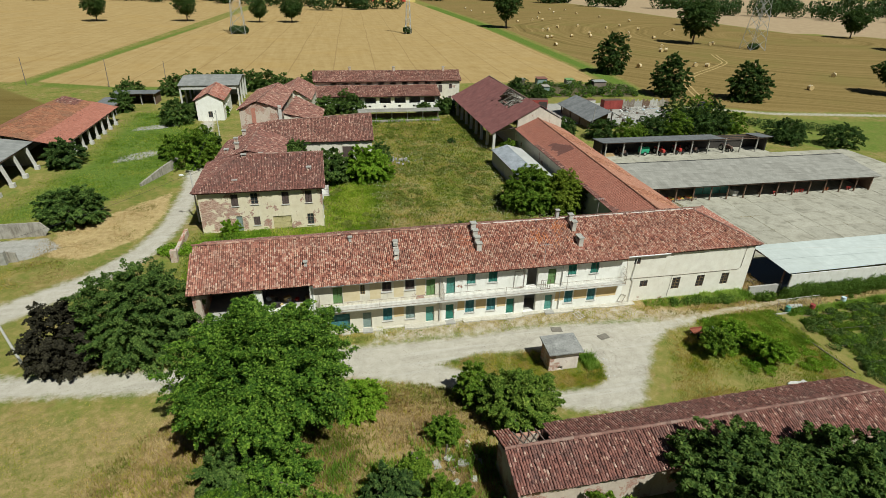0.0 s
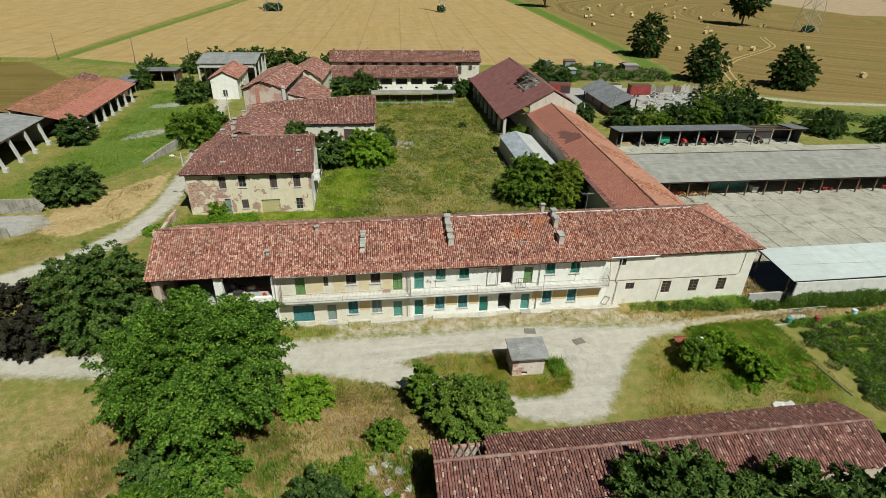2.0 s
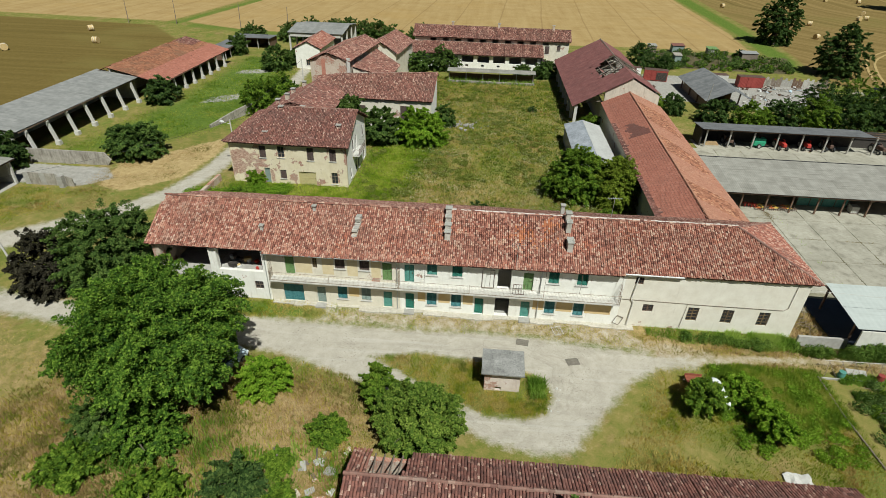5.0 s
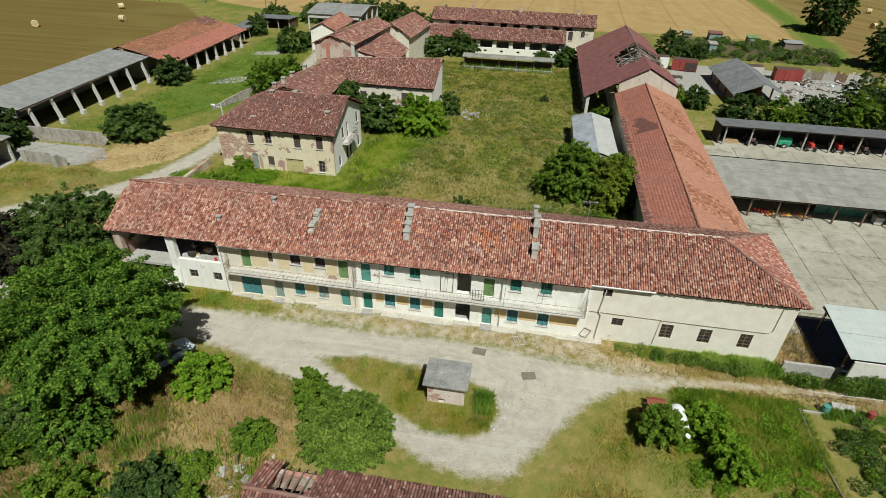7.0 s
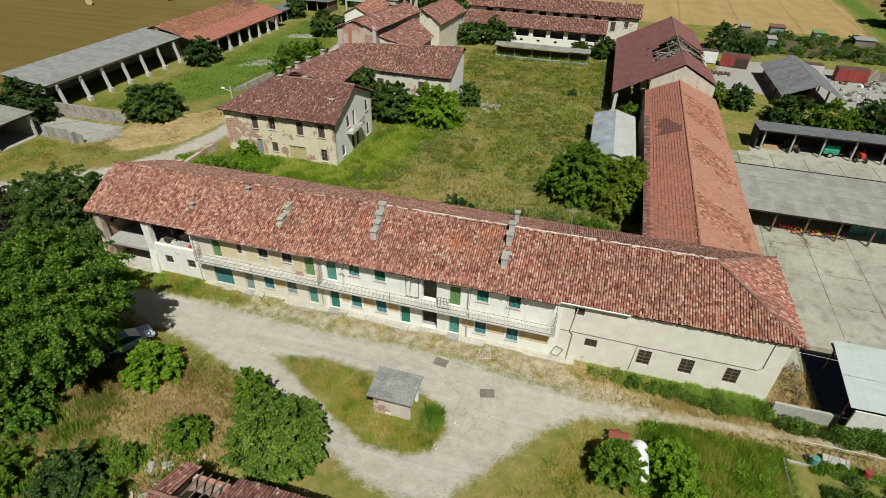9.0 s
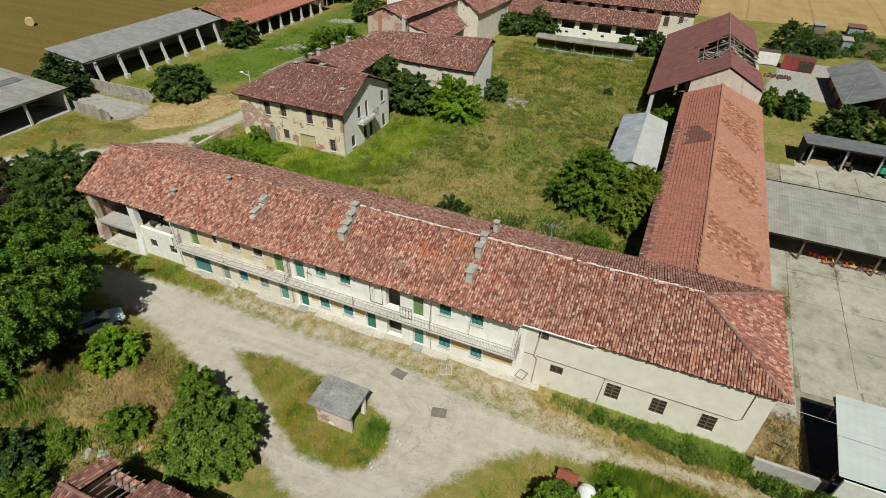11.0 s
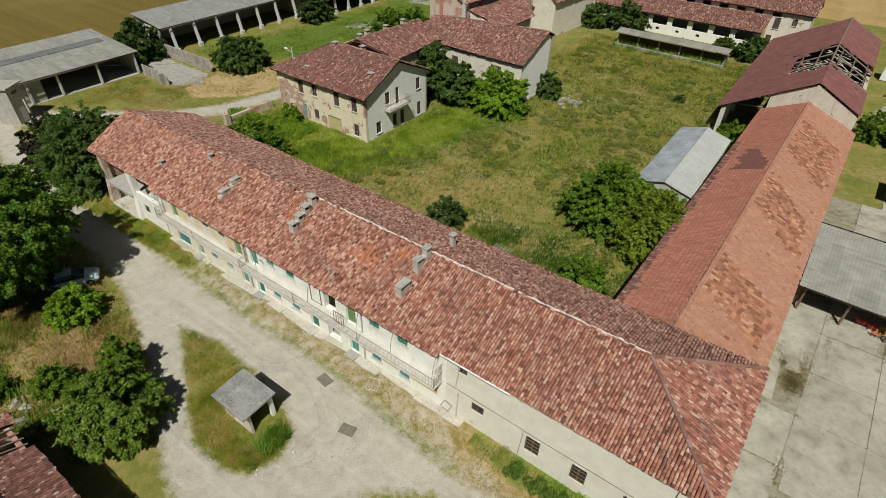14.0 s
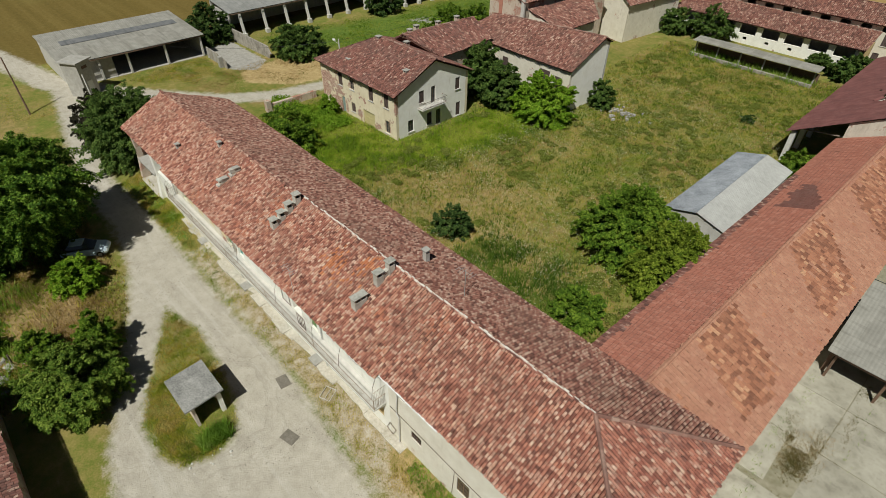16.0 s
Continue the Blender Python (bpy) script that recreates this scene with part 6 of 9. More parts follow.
cart = open_shed("cart_shed", "open cart shed with a grey corrugated roof and grey walls", [48.6, 52.8, 57.0, 62.8, 68.7], -60.0, 48.2, -46.6, 69.2, 3.45, 4.3, FIBRO, "E", GREY_WALL, CONCRETE_PALE, 1.1, 3, 0.3, seed=133)
part("roof_sheet", G().solid([(-53.4, 50.2, 3.96), (-53.4, 68.2, 3.96), (-55.4, 68.2, 4.09), (-55.4, 50.2, 4.09)], (0, 0, 0.05)), FIBRO_DARK, cart, "darker strip of roof sheets")
part("wall", G().box(-46.9, 48.9, 0, -46.7, 52.8, 3.2), GREY_WALL, cart)
part("wall", G().box(-46.9, 53.1, 0, -46.7, 55.0, 3.2), CONCRETE, cart)
part("floor_slab", G().box(-59.7, 48.5, 0, -46.3, 69.0, 0.06), CONCRETE, cart)
TOWER = thing("transformer_cabin", (-42.6, 49.3, 0), "narrow grey rendered transformer cabin with a flat slab roof", "cabin")
TOWER.rotation_euler = (0, 0, radians(35))
part("wall", G().box(-1.3, -1.3, 0, 1.3, 1.3, 4.9), CONCRETE, TOWER, local=True)
part("roof", G().box(-1.6, -1.6, 4.904, 1.6, 1.6, 5.06), CONCRETE, TOWER, "stained concrete roof slab", local=True)
part("door", G().box(1.302, -0.5, 0.1, 1.34, 0.5, 2.1), ZINC, TOWER, local=True)
part("vent_grille", G().box(1.302, -0.5, 3.9, 1.33, 0.5, 4.3), IRON, TOWER, local=True)
open_shed("far_shed", "small dark open shed with a flat grey roof", [-53 + 3.2 * k for k in range(4)], -53.5, 158.5, -43, 164.0, 2.9, 2.7, FIBRO_DARK, "S", WOOD_BROWN, CONCRETE, 1.1, 2, 0.2, seed=134)
open_shed("far_shed", "small open shed with a flat grey roof and posts", [144 + 3.0 * k for k in range(4)], -54, 143.5, -49.5, 156.0, 2.7, 2.5, FIBRO_DARK, "E", WOOD_BROWN, CONCRETE, 1.1, 2, 0.2, seed=135)
alone("concrete_wall", G().solid([(-50, 76.1, 0), (-38.1, 76.5, 0), (-37.4, 76.5, 0.9), (-38.3, 76.5, 2.0), (-50, 76.1, 2.2)], (0, 0.25, 0)), STAINED, "stained concrete silage wall with a sloped end", "wall")
fence = thing("panel_fence", (-42, 69, 0), "white concrete panel fence along the silage yard", "fence")
for k in range(9):
    x = -45.2 + k * 0.78
    part("fence_panel", G().solid([(x, 69.0 + 0.02 * (k % 2), 0), (x + 0.74, 69.02, 0), (x + 0.74, 69.02, 1.75 - 0.16 * max(0, k - 5)), (x, 69.0, 1.8 - 0.16 * max(0, k - 6))], (0, 0.14, 0)), STAINED if k % 3 else CONCRETE, fence)
alone("gate_post", G().box(-39.9, 68.4, 0, -39.2, 69.0, 1.7), CONCRETE, "leaning concrete gate post by the silage yard", "post")
alone("silage_wall", G().solid([(-30.6, 94.6, 0), (-26.6, 104.4, 0), (-26.6, 104.4, 1.9), (-28.4, 100.0, 1.45), (-30.6, 94.6, 0.5)], (-0.32, 0.13, 0)), STAINED, "weathered concrete ramp wall in the grass", "wall")
alone("garden_wall", G().box(-19.8, 66.5, 0, -19.35, 73.8, 1.0), BRICK_WALL, "crumbling low brick wall beside the lane", "wall")
alone("gate_pillar", G().box(-19.95, 65.8, 0, -19.2, 66.5, 1.6), BRICK_WALL, "brick gate pillar at the lane", "pillar")

HALL = thing("steel_hall", (-28.5, 160, 0), "tall open hall with a pale sheet roof", "barn")
hrf = part("roof", G().tube((-35, 161.5, 6.3), (-21.5, 163, 6.3), 0.1, 0.1, 5), IRON, HALL, "pale grey sheet roof")
sheets(hrf, [(-36, 153.5, 5.6), (-21.0, 153.5, 5.6), (-21.0, 162.0, 6.7), (-36, 162.0, 6.7)], FIBRO_PALE, 1.2, 0.2, 0.04, 141, 2)
sheets(hrf, [(-21.0, 170.5, 5.6), (-36, 170.5, 5.6), (-36, 162.0, 6.7), (-21.0, 162.0, 6.7)], FIBRO_PALE, 1.2, 0.2, 0.04, 142, 2)
for x in (-35.8, -28.7, -21.6):
    for y in (154, 159.5, 165, 170):
        part("post", G().box(x, y, 0, x + 0.4, y + 0.4, 5.5), CONCRETE_PALE, HALL)
part("wall", G().box(-35.3, 153.8, 4.6, -21.7, 154.0, 5.5), CONCRETE_PALE, HALL)
part("wall", G().box(-35.3, 170.2, 0, -21.7, 170.38, 5.5), GREY_WALL, HALL)
WHITEH = thing("white_house", (-27, 146, 0), "small white house with a red tile roof", "house")
wh = [(2.5, 3.5, 0.8, 2.2)]
S3, _ = gabled(WHITEH, -29.3, 139.2, -23.2, 152.8, 4.8, 6.5, WHITE_WALL, COPPI_RED, False, 0.35, (wh, [(2, 3, 2.6, 3.8), (5, 6, 2.6, 3.8), (8, 9, 2.6, 3.8)], (), ()), 0.27, 0.42, 150)
glazed(WHITEH, S3[0], *wh[0], WOOD_BROWN)
for k in range(3):
    glazed(WHITEH, S3[1], 2 + 3 * k, 3 + 3 * k, 2.6, 3.8, WOOD_BROWN)
TR = thing("trough_shelter", (18.6, 134.5, 0), "long low feeding trough under a flat grey roof", "shelter")
trf = part("roof", G().box(8.6, 134.4, 2.4, 28.6, 134.5, 2.5), WOOD_BROWN, TR)
sheets(trf, [(8.4, 133.2, 2.45), (28.8, 133.2, 2.45), (28.8, 136.0, 2.7), (8.4, 136.0, 2.7)], FIBRO, 1.1, 0.18, 0.04, 160, 1)
for k in range(6):
    part("post", G().box(8.8 + k * 3.9, 134.2, 0, 9.0 + k * 3.9, 134.4, 2.5), CONCRETE, TR)
part("trough", G().box(8.6, 133.0, 0, 28.7, 133.5, 0.5), STAINED, TR)
part("wall", G().box(8.6, 135.6, 0, 28.7, 135.8, 1.6), WOOD_BROWN, TR)

# ---- scrap yard ----
DS = thing("dark_shed", (67, 129, 0), "gabled open shed with a dark grey sheet roof", "shed")
drf = part("roof", G().tube((67.9, 120.5, 4.35), (67.9, 138.5, 4.35), 0.1, 0.1, 5), WOOD_BROWN, DS)
sheets(drf, [(62.6, 139.6, 2.2), (62.6, 119.5, 2.2), (67.9, 119.5, 4.5), (67.9, 139.6, 4.5)], FIBRO_DARK, 1.1, 0.18, 0.04, 161, 2)
sheets(drf, [(72.9, 119.5, 2.2), (72.9, 139.6, 2.2), (67.9, 139.6, 4.5), (67.9, 119.5, 4.5)], FIBRO_DARK, 1.1, 0.18, 0.04, 162, 2)
for y in (121, 126.5, 132, 137.8):
    for x in (63.3, 72.1):
        part("post", G().box(x, y, 0, x + 0.25, y + 0.25, 2.4), WOOD_BROWN, DS)
part("wall", G().box(67.7, 121, 0, 67.9, 138, 4.2), WOOD_BROWN, DS)
part("wall", G().box(63.6, 121.3, 0, 63.75, 137.7, 2.3), WOOD_OLD, DS)


CONTAINER_RED = plain("dull_red_paint", (0.20, 0.035, 0.03), (0.34, 0.07, 0.055), 4, 0.8, 0.6)


def container(x, y, paint, label, turn=0, l=5.6):
    th = thing("container", (x, y, 0), label, "container", "containers in the scrap yard")
    n = int(l / 0.3)
    rim = []
    for sy in (-1, 1):
        for k in range(n):
            x = (-l / 2 + l * k / n) * -sy
            rim += [(x, sy * 1.2, 0.12), (x - sy * 0.1, sy * 1.235, 0.12), (x - sy * 0.2, sy * 1.2, 0.12)]
    part("body", G().solid(rim, (0, 0, 2.38)), paint, th, local=True)
    for x0 in (-1.0, 0.02):
        part("door", G().box(x0, -1.28, 0.2, x0 + 0.96, -1.24, 2.35), paint, th, local=True)
    part("roof_panel", G().box(-l / 2, -1.2, 2.5, l / 2, 1.2, 2.55), IRON, th, local=True)
    th.rotation_euler = (0, 0, radians(turn))
    return th


th = container(58.8, 144.3, CONTAINER_RED, "orange-red shipping container with open grating", -10)
# flat near-black panel stands in for the container's shaded inside
part("opening", G().box(0.1, -1.29, 0.3, 2.5, -1.26, 2.1), DARK, th, local=True)
for a, b in (((0.1, 0.3), (1.3, 2.1)), ((1.3, 0.3), (0.1, 2.1)), ((1.3, 0.3), (2.5, 2.1)), ((1.3, 0.3), (1.3, 2.1))):
    part("grating_bar", G().tube((a[0], -1.32, a[1]), (b[0], -1.32, b[1]), 0.04, 0.04, 5), IRON, th, local=True)
container(80.3, 141.9, CONTAINER_RED, "dull red shipping container among the scrap", 0, 5.8)
container(53.4, 145.9, WHITE_PAINT, "white box body container beside the barn", 0, 4)
container(72.8, 142.5, CONCRETE_PALE, "pale blue-grey container behind the shed", 0, 4.5)
yard_wall = thing("yard_fence", (88, 142.5, 0), "patched fence of pale boards round the scrap yard", "fence")
for k in range(26):
    x = 83.5 + k * 0.62
    part("board", G().box(x, 143.4, 0, x + 0.56, 143.46, 1.5 + 0.9 * ((k * 7) % 5) / 5), [STAINED, WOOD_OLD, CONCRETE, WOOD_BROWN, GREY_WALL][(k * 5 + k // 4) % 5], yard_wall)

# ---- the hut on the green island ----
HUT_WALL = plaster("flaking_hut_plaster", (0.55, 0.46, 0.38), (0.68, 0.60, 0.52), (0.36, 0.25, 0.2), 0.13, 0.5)
HUT = thing("hut", (20.4, 38.8, 0), "small brick and plaster hut with a mossy slab roof", "hut")
hw = Side((18.95, 37.65), (21.85, 37.65))
part("wall", wall(hw, 0, 2.15, 0.2, [(0.75, 1.1, 1.7, 1.95), (0.9, 1.4, 0.1, 0.45)]), HUT_WALL, HUT, "brick lower wall with flaking plaster")
part("wall", G().box(18.95, 37.852, 0, 19.15, 39.7, 2.3), BRICK_WALL, HUT)
part("wall", G().box(19.152, 39.5, 0, 20.4, 39.7, 2.3), BRICK_WALL, HUT)
part("pillar", G().box(21.6, 39.4, 0, 21.85, 39.7, 2.32), WHITE_WALL, HUT)
part("roof", G().solid([(18.65, 37.2, 2.16), (22.1, 37.2, 2.16), (22.15, 39.9, 2.38), (18.7, 39.9, 2.38)], (0, 0, 0.12)), plain("mossy_slab", (0.10, 0.10, 0.09), (0.38, 0.37, 0.335), 9, 1.1), HUT, "grey mossy concrete slab roof")

# ---- the low building in the foreground ----
SR = thing("pigsty", (26, 25.8, 0), "long low outbuilding with a dark red roman tile roof", "barn")
for sd in (Side((10.8, 23.4), (42.0, 23.4)), Side((42.0, 28.0), (10.8, 28.0))):
    part("wall", wall(sd, 0, 3.2, 0.3), BRICK_WALL, SR)
for sd in (Side((42.0, 23.4), (42.0, 28.0)), Side((10.8, 28.0), (10.8, 23.4))):
    part("wall", wall(sd, 0, 3.2, 0.3, gable=(2.4 if sd.a.x > 20 else 2.2, 4.1), trim=0.302), BRICK_WALL, SR)
srf = part("roof", G().tube((11, 25.8, 4.05), (42, 25.8, 4.05), 0.09, 0.09, 5), WOOD_OLD, SR, "dark red barrel tile roof with a collapsed corner")
slope(srf, [(10.4, 22.9, 3.25), (42.3, 22.9, 3.25), (42.3, 25.8, 4.35), (10.4, 25.8, 4.3)], "roman", COPPI_DARK, 0.2, 0.28, (0, 8, 290), 171, 0.08)
slope(srf, [(42.3, 28.5, 3.4), (14.3, 28.3, 3.4), (13.9, 25.8, 4.3), (42.3, 25.8, 4.35)], "roman", COPPI_DARK, 0.2, 0.28, None, 172, 0.08)
slope(srf, [(11.6, 28.3, 3.3), (10.4, 28.3, 3.3), (10.4, 25.8, 4.25), (11.7, 25.8, 4.25)], "roman", COPPI_RED, 0.2, 0.28, None, 173, 0.1)
ridge_caps(srf, (10.4, 25.8, 4.38), (42.3, 25.8, 4.42), RIDGE, 0.13, 0.42, 174)
for k in range(4):
    part("rafter", G().tube((11.9 + 0.6 * k, 28.2, 3.2), (12.1 + 0.5 * k, 25.9, 4.1), 0.06, 0.05, 5), WOOD_OLD, srf)

# ---- concrete yard ----
rnds = random.Random(33)
YARD = new("pavement", G().box(48.0, 51.6, -0.3, 112, 97.5, -0.02).mesh("pavement"))
YARD.data.materials.append(plain("weedy_joint_soil", (0.17, 0.155, 0.09), (0.36, 0.33, 0.24), 1.6))
YARD.data.transform(Matrix.Translation((0, 0, 0.088)))
tagged(YARD, "concrete slab yard with grass in its joints", "pavement", "", "structure")
shapes = []
for k in range(5):
    g = G()
    a, b = 2.21, 2.535
    c = 0.04 + 0.07 * k / 5
    g.solid([(p + 0.035 * q, q, 0) for p, q in ((-a + c, -b), (a - 0.03, -b + 0.02 * k), (a, b - c), (a - c, b), (-a, b - 0.015 * k), (-a + 0.03, -b + c))], (0, 0, 0.06))
    sm = g.mesh("paving_slab")
    sm.materials.append(SLAB)
    shapes.append(sm)
for i in range(15):
    for j in range(9):
        y = 54.3 + j * 5.1
        x = 49.2 + i * 4.45 + (y - 57) * 0.035
        if (j == 0 and 0 < i < 10) or (i == 0 and j > 6) or (i, j) == (0, 2):
            continue
        ob = new("paving_slab", shapes[rnds.randrange(5)])
        ob.parent = YARD
        ob.location, ob.rotation_euler = (x, y, 0.03 + rnds.random() * 0.014), (rnds.gauss(0, 0.0015), rnds.gauss(0, 0.0015), rnds.gauss(0, 0.002))
for a, b, x, y in ([(2.17, 0.95, 53.9 + 4.45 * k, 56.1) for k in range(9)] + [(1.35, 2.5, 48.6, 64.8), (0.55, 0.6, 50.75, 66.9)]):
    g = G().solid([(-a, -b, 0), (a, -b + 0.1, 0), (a - 0.1, b, 0), (-a, b, 0)], (0, 0, 0.06))
    sm = g.mesh("paving_slab")
    sm.materials.append(SLAB)
    ob = new("paving_slab", sm)
    ob.parent = YARD
    ob.location = (x, y, 0.034)
# added near-black sheet: deepens the shade on the ground under the canopy's west end
alone("canopy_shade", G().box(51.7, 46.7, 0.0, 58.0, 54.2, 0.09), plain("painted_canopy_shade", (0.016, 0.019, 0.028), (0.036, 0.042, 0.06), 3, 0.6, 0.4), "near-black sheet standing in for the shade under the canopy", "pit cover")


# ---- trees ----
def leaf_cards(centres, normals, size, rng, long=1.5):
    """Small pointed leaves, one each, lying roughly along the given normals."""
    n = len(centres)
    nr = normals / np.maximum(np.linalg.norm(normals, axis=1, keepdims=True), 1e-6)
    a = np.cross(nr, rng.normal(size=(n, 3)))
    a /= np.maximum(np.linalg.norm(a, axis=1, keepdims=True), 1e-6)
    b = np.cross(nr, a)
    s = (size * rng.uniform(0.6, 1.35, n))[:, None]
    return np.stack([centres - a * s * long * 0.45 + b * s * 0.5, centres - a * s * long * 0.3 - b * s * 0.55, centres + a * s * long * 0.6 - nr * s * 0.2], 1).reshape(-1, 3)


def crown_mesh(R, z0, z1, sprays, leaves, size, seed, squash=1.0, flat_bottom=0.35, reach=0.9):
    """A crown of leafy sprays that fan out and droop, in a lobed egg between z0 and z1."""
    rng = np.random.default_rng(seed)
    zc, hz = (z0 + z1) / 2, (z1 - z0) / 2
    C, A, L = [], [], []
    while len(C) < sprays:
        d = rng.normal(size=3)
        d /= np.linalg.norm(d)
        v = Vector(d)
        lump = 0.90 + 0.24 * noise.noise(v * 1.9 + Vector((seed, 0, 0))) + 0.16 * noise.noise(v * 4.5 + Vector((0, seed, 0)))
        k = rng.uniform(0.55, 0.92) if rng.random() < 0.85 else rng.uniform(0.1, 0.55)
        taper = 1.0 - flat_bottom * max(0.0, -d[2]) - 0.25 * max(0.0, d[2]) ** 2
        C.append((d[0] * R * k * lump * taper, d[1] * R * k * lump * taper, zc + d[2] * hz * k * min(lump, 1.02)))
        a = d * (1, 1, 0.55) + rng.normal(size=3) * 0.34
        A.append(a / np.linalg.norm(a))
        L.append(R * rng.uniform(0.13, 0.27))
    C, A, L = np.array(C), np.array(A), np.clip(np.array(L), 0.22, reach)
    pick = rng.choice(sprays, leaves, p=L ** 2 / (L ** 2).sum())
    a, l = A[pick], L[pick]
    side = np.cross(a, (0, 0, 1.0)) + 1e-4
    side /= np.linalg.norm(side, axis=1, keepdims=True)
    up = np.cross(side, a)
    r = rng.uniform(-0.25, 1.0, leaves)
    w = rng.normal(size=leaves) * l * 0.24 * (1.15 - np.maximum(r, 0))
    h = rng.normal(size=leaves) * l * 0.08
    p = C[pick] + a * (l * r)[:, None] + side * w[:, None] + up * h[:, None]
    p[:, 2] -= (0.34 * np.maximum(r, 0) ** 2 + 0.5 * (w / l) ** 2) * l * squash
    low = p[:, 2] > 0.06
    p, a, up = p[low], a[low], up[low]
    nrm = up * 0.8 + a * 0.5 + rng.normal(size=p.shape) * 0.55
    return array_mesh("crown", leaf_cards(p, nrm, size, rng), 3), C


def tree(x, y, R, H, leaf, label, category="tree", name="tree", z0=None, leaves=9000, size=0.26, clumps=60, seed=1, trunk=None, group="", stems=1, squash=1.0, reach=0.9):
    th = thing(name, (x, y, float(ground_height(np.float64(x), np.float64(y)))), label, category, group)
    z0 = H * 0.18 if z0 is None else z0
    low = z0 < 0.11 * H
    me, C = crown_mesh(R, -0.35 * H if low else z0, H, int(clumps * (3.2 if reach > 1 else 4.4)), int(leaves * (1.6 if low else 1.3)), size, seed, squash, 0.1 if low else 0.3, max(reach, R * 0.12))
    part("crown", me, leaf, th, local=True)
    g = G()
    r = trunk or max(0.06, H * 0.022)
    rnd = random.Random(seed)
    for s in range(stems):
        off = Vector((rnd.gauss(0, 0.15), rnd.gauss(0, 0.15), 0)) * (stems > 1) * 2
        z0 = max(z0, 0.05)
        fork = Vector((off.x * 1.5 + rnd.gauss(0, 0.15), off.y * 1.5 + rnd.gauss(0, 0.15), z0 + (H - z0) * 0.3))
        g.tube(off + Vector((0, 0, -0.1)), off + Vector((0, 0, 0.25)), r * 1.4, r, 8)
        g.tube(off + Vector((0, 0, 0.25)), fork, r, r * 0.7, 8)
        for k in range(7):
            tip = Vector(C[rnd.randrange(len(C))])
            tip.z = max(tip.z, 0.3)
            g.tube(fork - Vector((0, 0, 0.3 * k * (H - z0) * 0.05)), tip, r * 0.4, r * 0.1, 5)
    part("trunk", g, BARK, th, local=True)
    return th


LEAF_DEEP = foliage("deep_green_leaves", (0.016, 0.046, 0.006), (0.074, 0.152, 0.014), (0.235, 0.35, 0.04), 0.28)
tree(-6.0, 34.8, 7.6, 11.8, LEAF_DEEP, "large spreading green hornbeam by the gravel road", z0=1.3, leaves=150000, size=0.135, clumps=330, seed=21, squash=1.0, reach=1.5)
tree(-18.6, 48.2, 6.2, 10.1, LEAF_GROVE, "rounded dark green tree beside the road", z0=0.5, leaves=66000, size=0.135, clumps=230, seed=22)
tree(-24.8, 46.9, 3.9, 7.3, LEAF_PURPLE, "dark brown-leaved tree beside the road", z0=0.4, leaves=26000, size=0.14, clumps=110, seed=23)
tree(1.2, 36.0, 2.4, 3.0, LEAF_BRIGHT, "bright green laurel bush by the parked car", "bush", "bush", 0.1, 15000, 0.14, 70, 24, stems=3)
tree(-4.4, 36.0, 1.9, 2.7, LEAF_GROVE, "low dark shrub under the big tree beside the car", "bush", "shrub", 0.1, 9000, 0.14, 50, 35, stems=3)
tree(14.1, 32.5, 3.6, 5.2, LEAF_FIG, "large fig bush with grey-green leaves", "bush", "fig_bush", 0.1, 32000, 0.15, 130, 25, stems=5)
tree(10.7, 35.2, 1.6, 5.0, LEAF_MID, "upright green conifer bush next to the fig", "bush", "conifer_bush", 0.1, 9000, 0.14, 60, 26)
tree(7.6, 31.5, 1.6, 2.6, LEAF_MID, "round green shrub in dry grass", "bush", "shrub", 0.1, 6500, 0.14, 44, 27, stems=3)
tree(25.3, 20.6, 5.2, 7.2, LEAF_GROVE, "broad dark walnut tree behind the low outbuilding", z0=1.5, leaves=36000, size=0.19, clumps=110, seed=28)
tree(32.5, 20.0, 4.0, 6.6, LEAF_GROVE, "dark leafy tree behind the low outbuilding", z0=1.0, leaves=24000, size=0.2, clumps=70, seed=29)
tree(37.5, 18.5, 4.2, 6.0, LEAF_DARK, "dark leafy tree at the garden edge", z0=0.8, leaves=10000, size=0.28, clumps=60, seed=30)
tree(45.5, 24.0, 3.0, 4.5, LEAF_DARK, "dark shrub at the garden edge", "bush", "shrub", 0.3, 7000, 0.24, 44, 31)
for k, (x, y, R, H) in enumerate([(2.5, 26.5, 2.4, 3.0), (6.5, 24.5, 2.2, 3.2), (-2.5, 25.0, 2.6, 3.2), (9.0, 22.0, 2.4, 4.0), (-9, 27.0, 2.4, 2.6), (16.5, 21.0, 2.2, 4.2), (19.5, 19.5, 2.2, 4.6), (4.8, 28.8, 1.2, 1.6)]):
    tree(x, y, R, H, LEAF_MID if k % 3 else LEAF_DARK, "overgrown wild shrub at the edge of dry grass", "bush", "shrub", 0.1, 6000, 0.2, 36, 40 + k, group="wild shrubs in the foreground", stems=3)
tree(-5.2, 29.6, 3.2, 4.4, LEAF_DEEP, "light green bushy sapling at the foot of the big tree", "bush", "sapling", 0.1, 15000, 0.14, 70, 33, stems=3)
tree(-8.6, 30.0, 2.4, 4.2, LEAF_GROVE, "grey-green sapling at the foot of the big tree", "bush", "sapling", 0.1, 10000, 0.14, 60, 34, stems=3)
tree(40.0, 39.2, 1.9, 2.3, LEAF_BRIGHT, "yellow-green fruit bush beside the white tank", "bush", "fruit_bush", 0.1, 6000, 0.17, 46, 54, stems=3)
tree(36.5, 37.3, 2.0, 2.9, LEAF_MID, "small fruit tree beside the white tank", name="fruit_tree", z0=0.5, leaves=5200, size=0.2, clumps=36, seed=51)
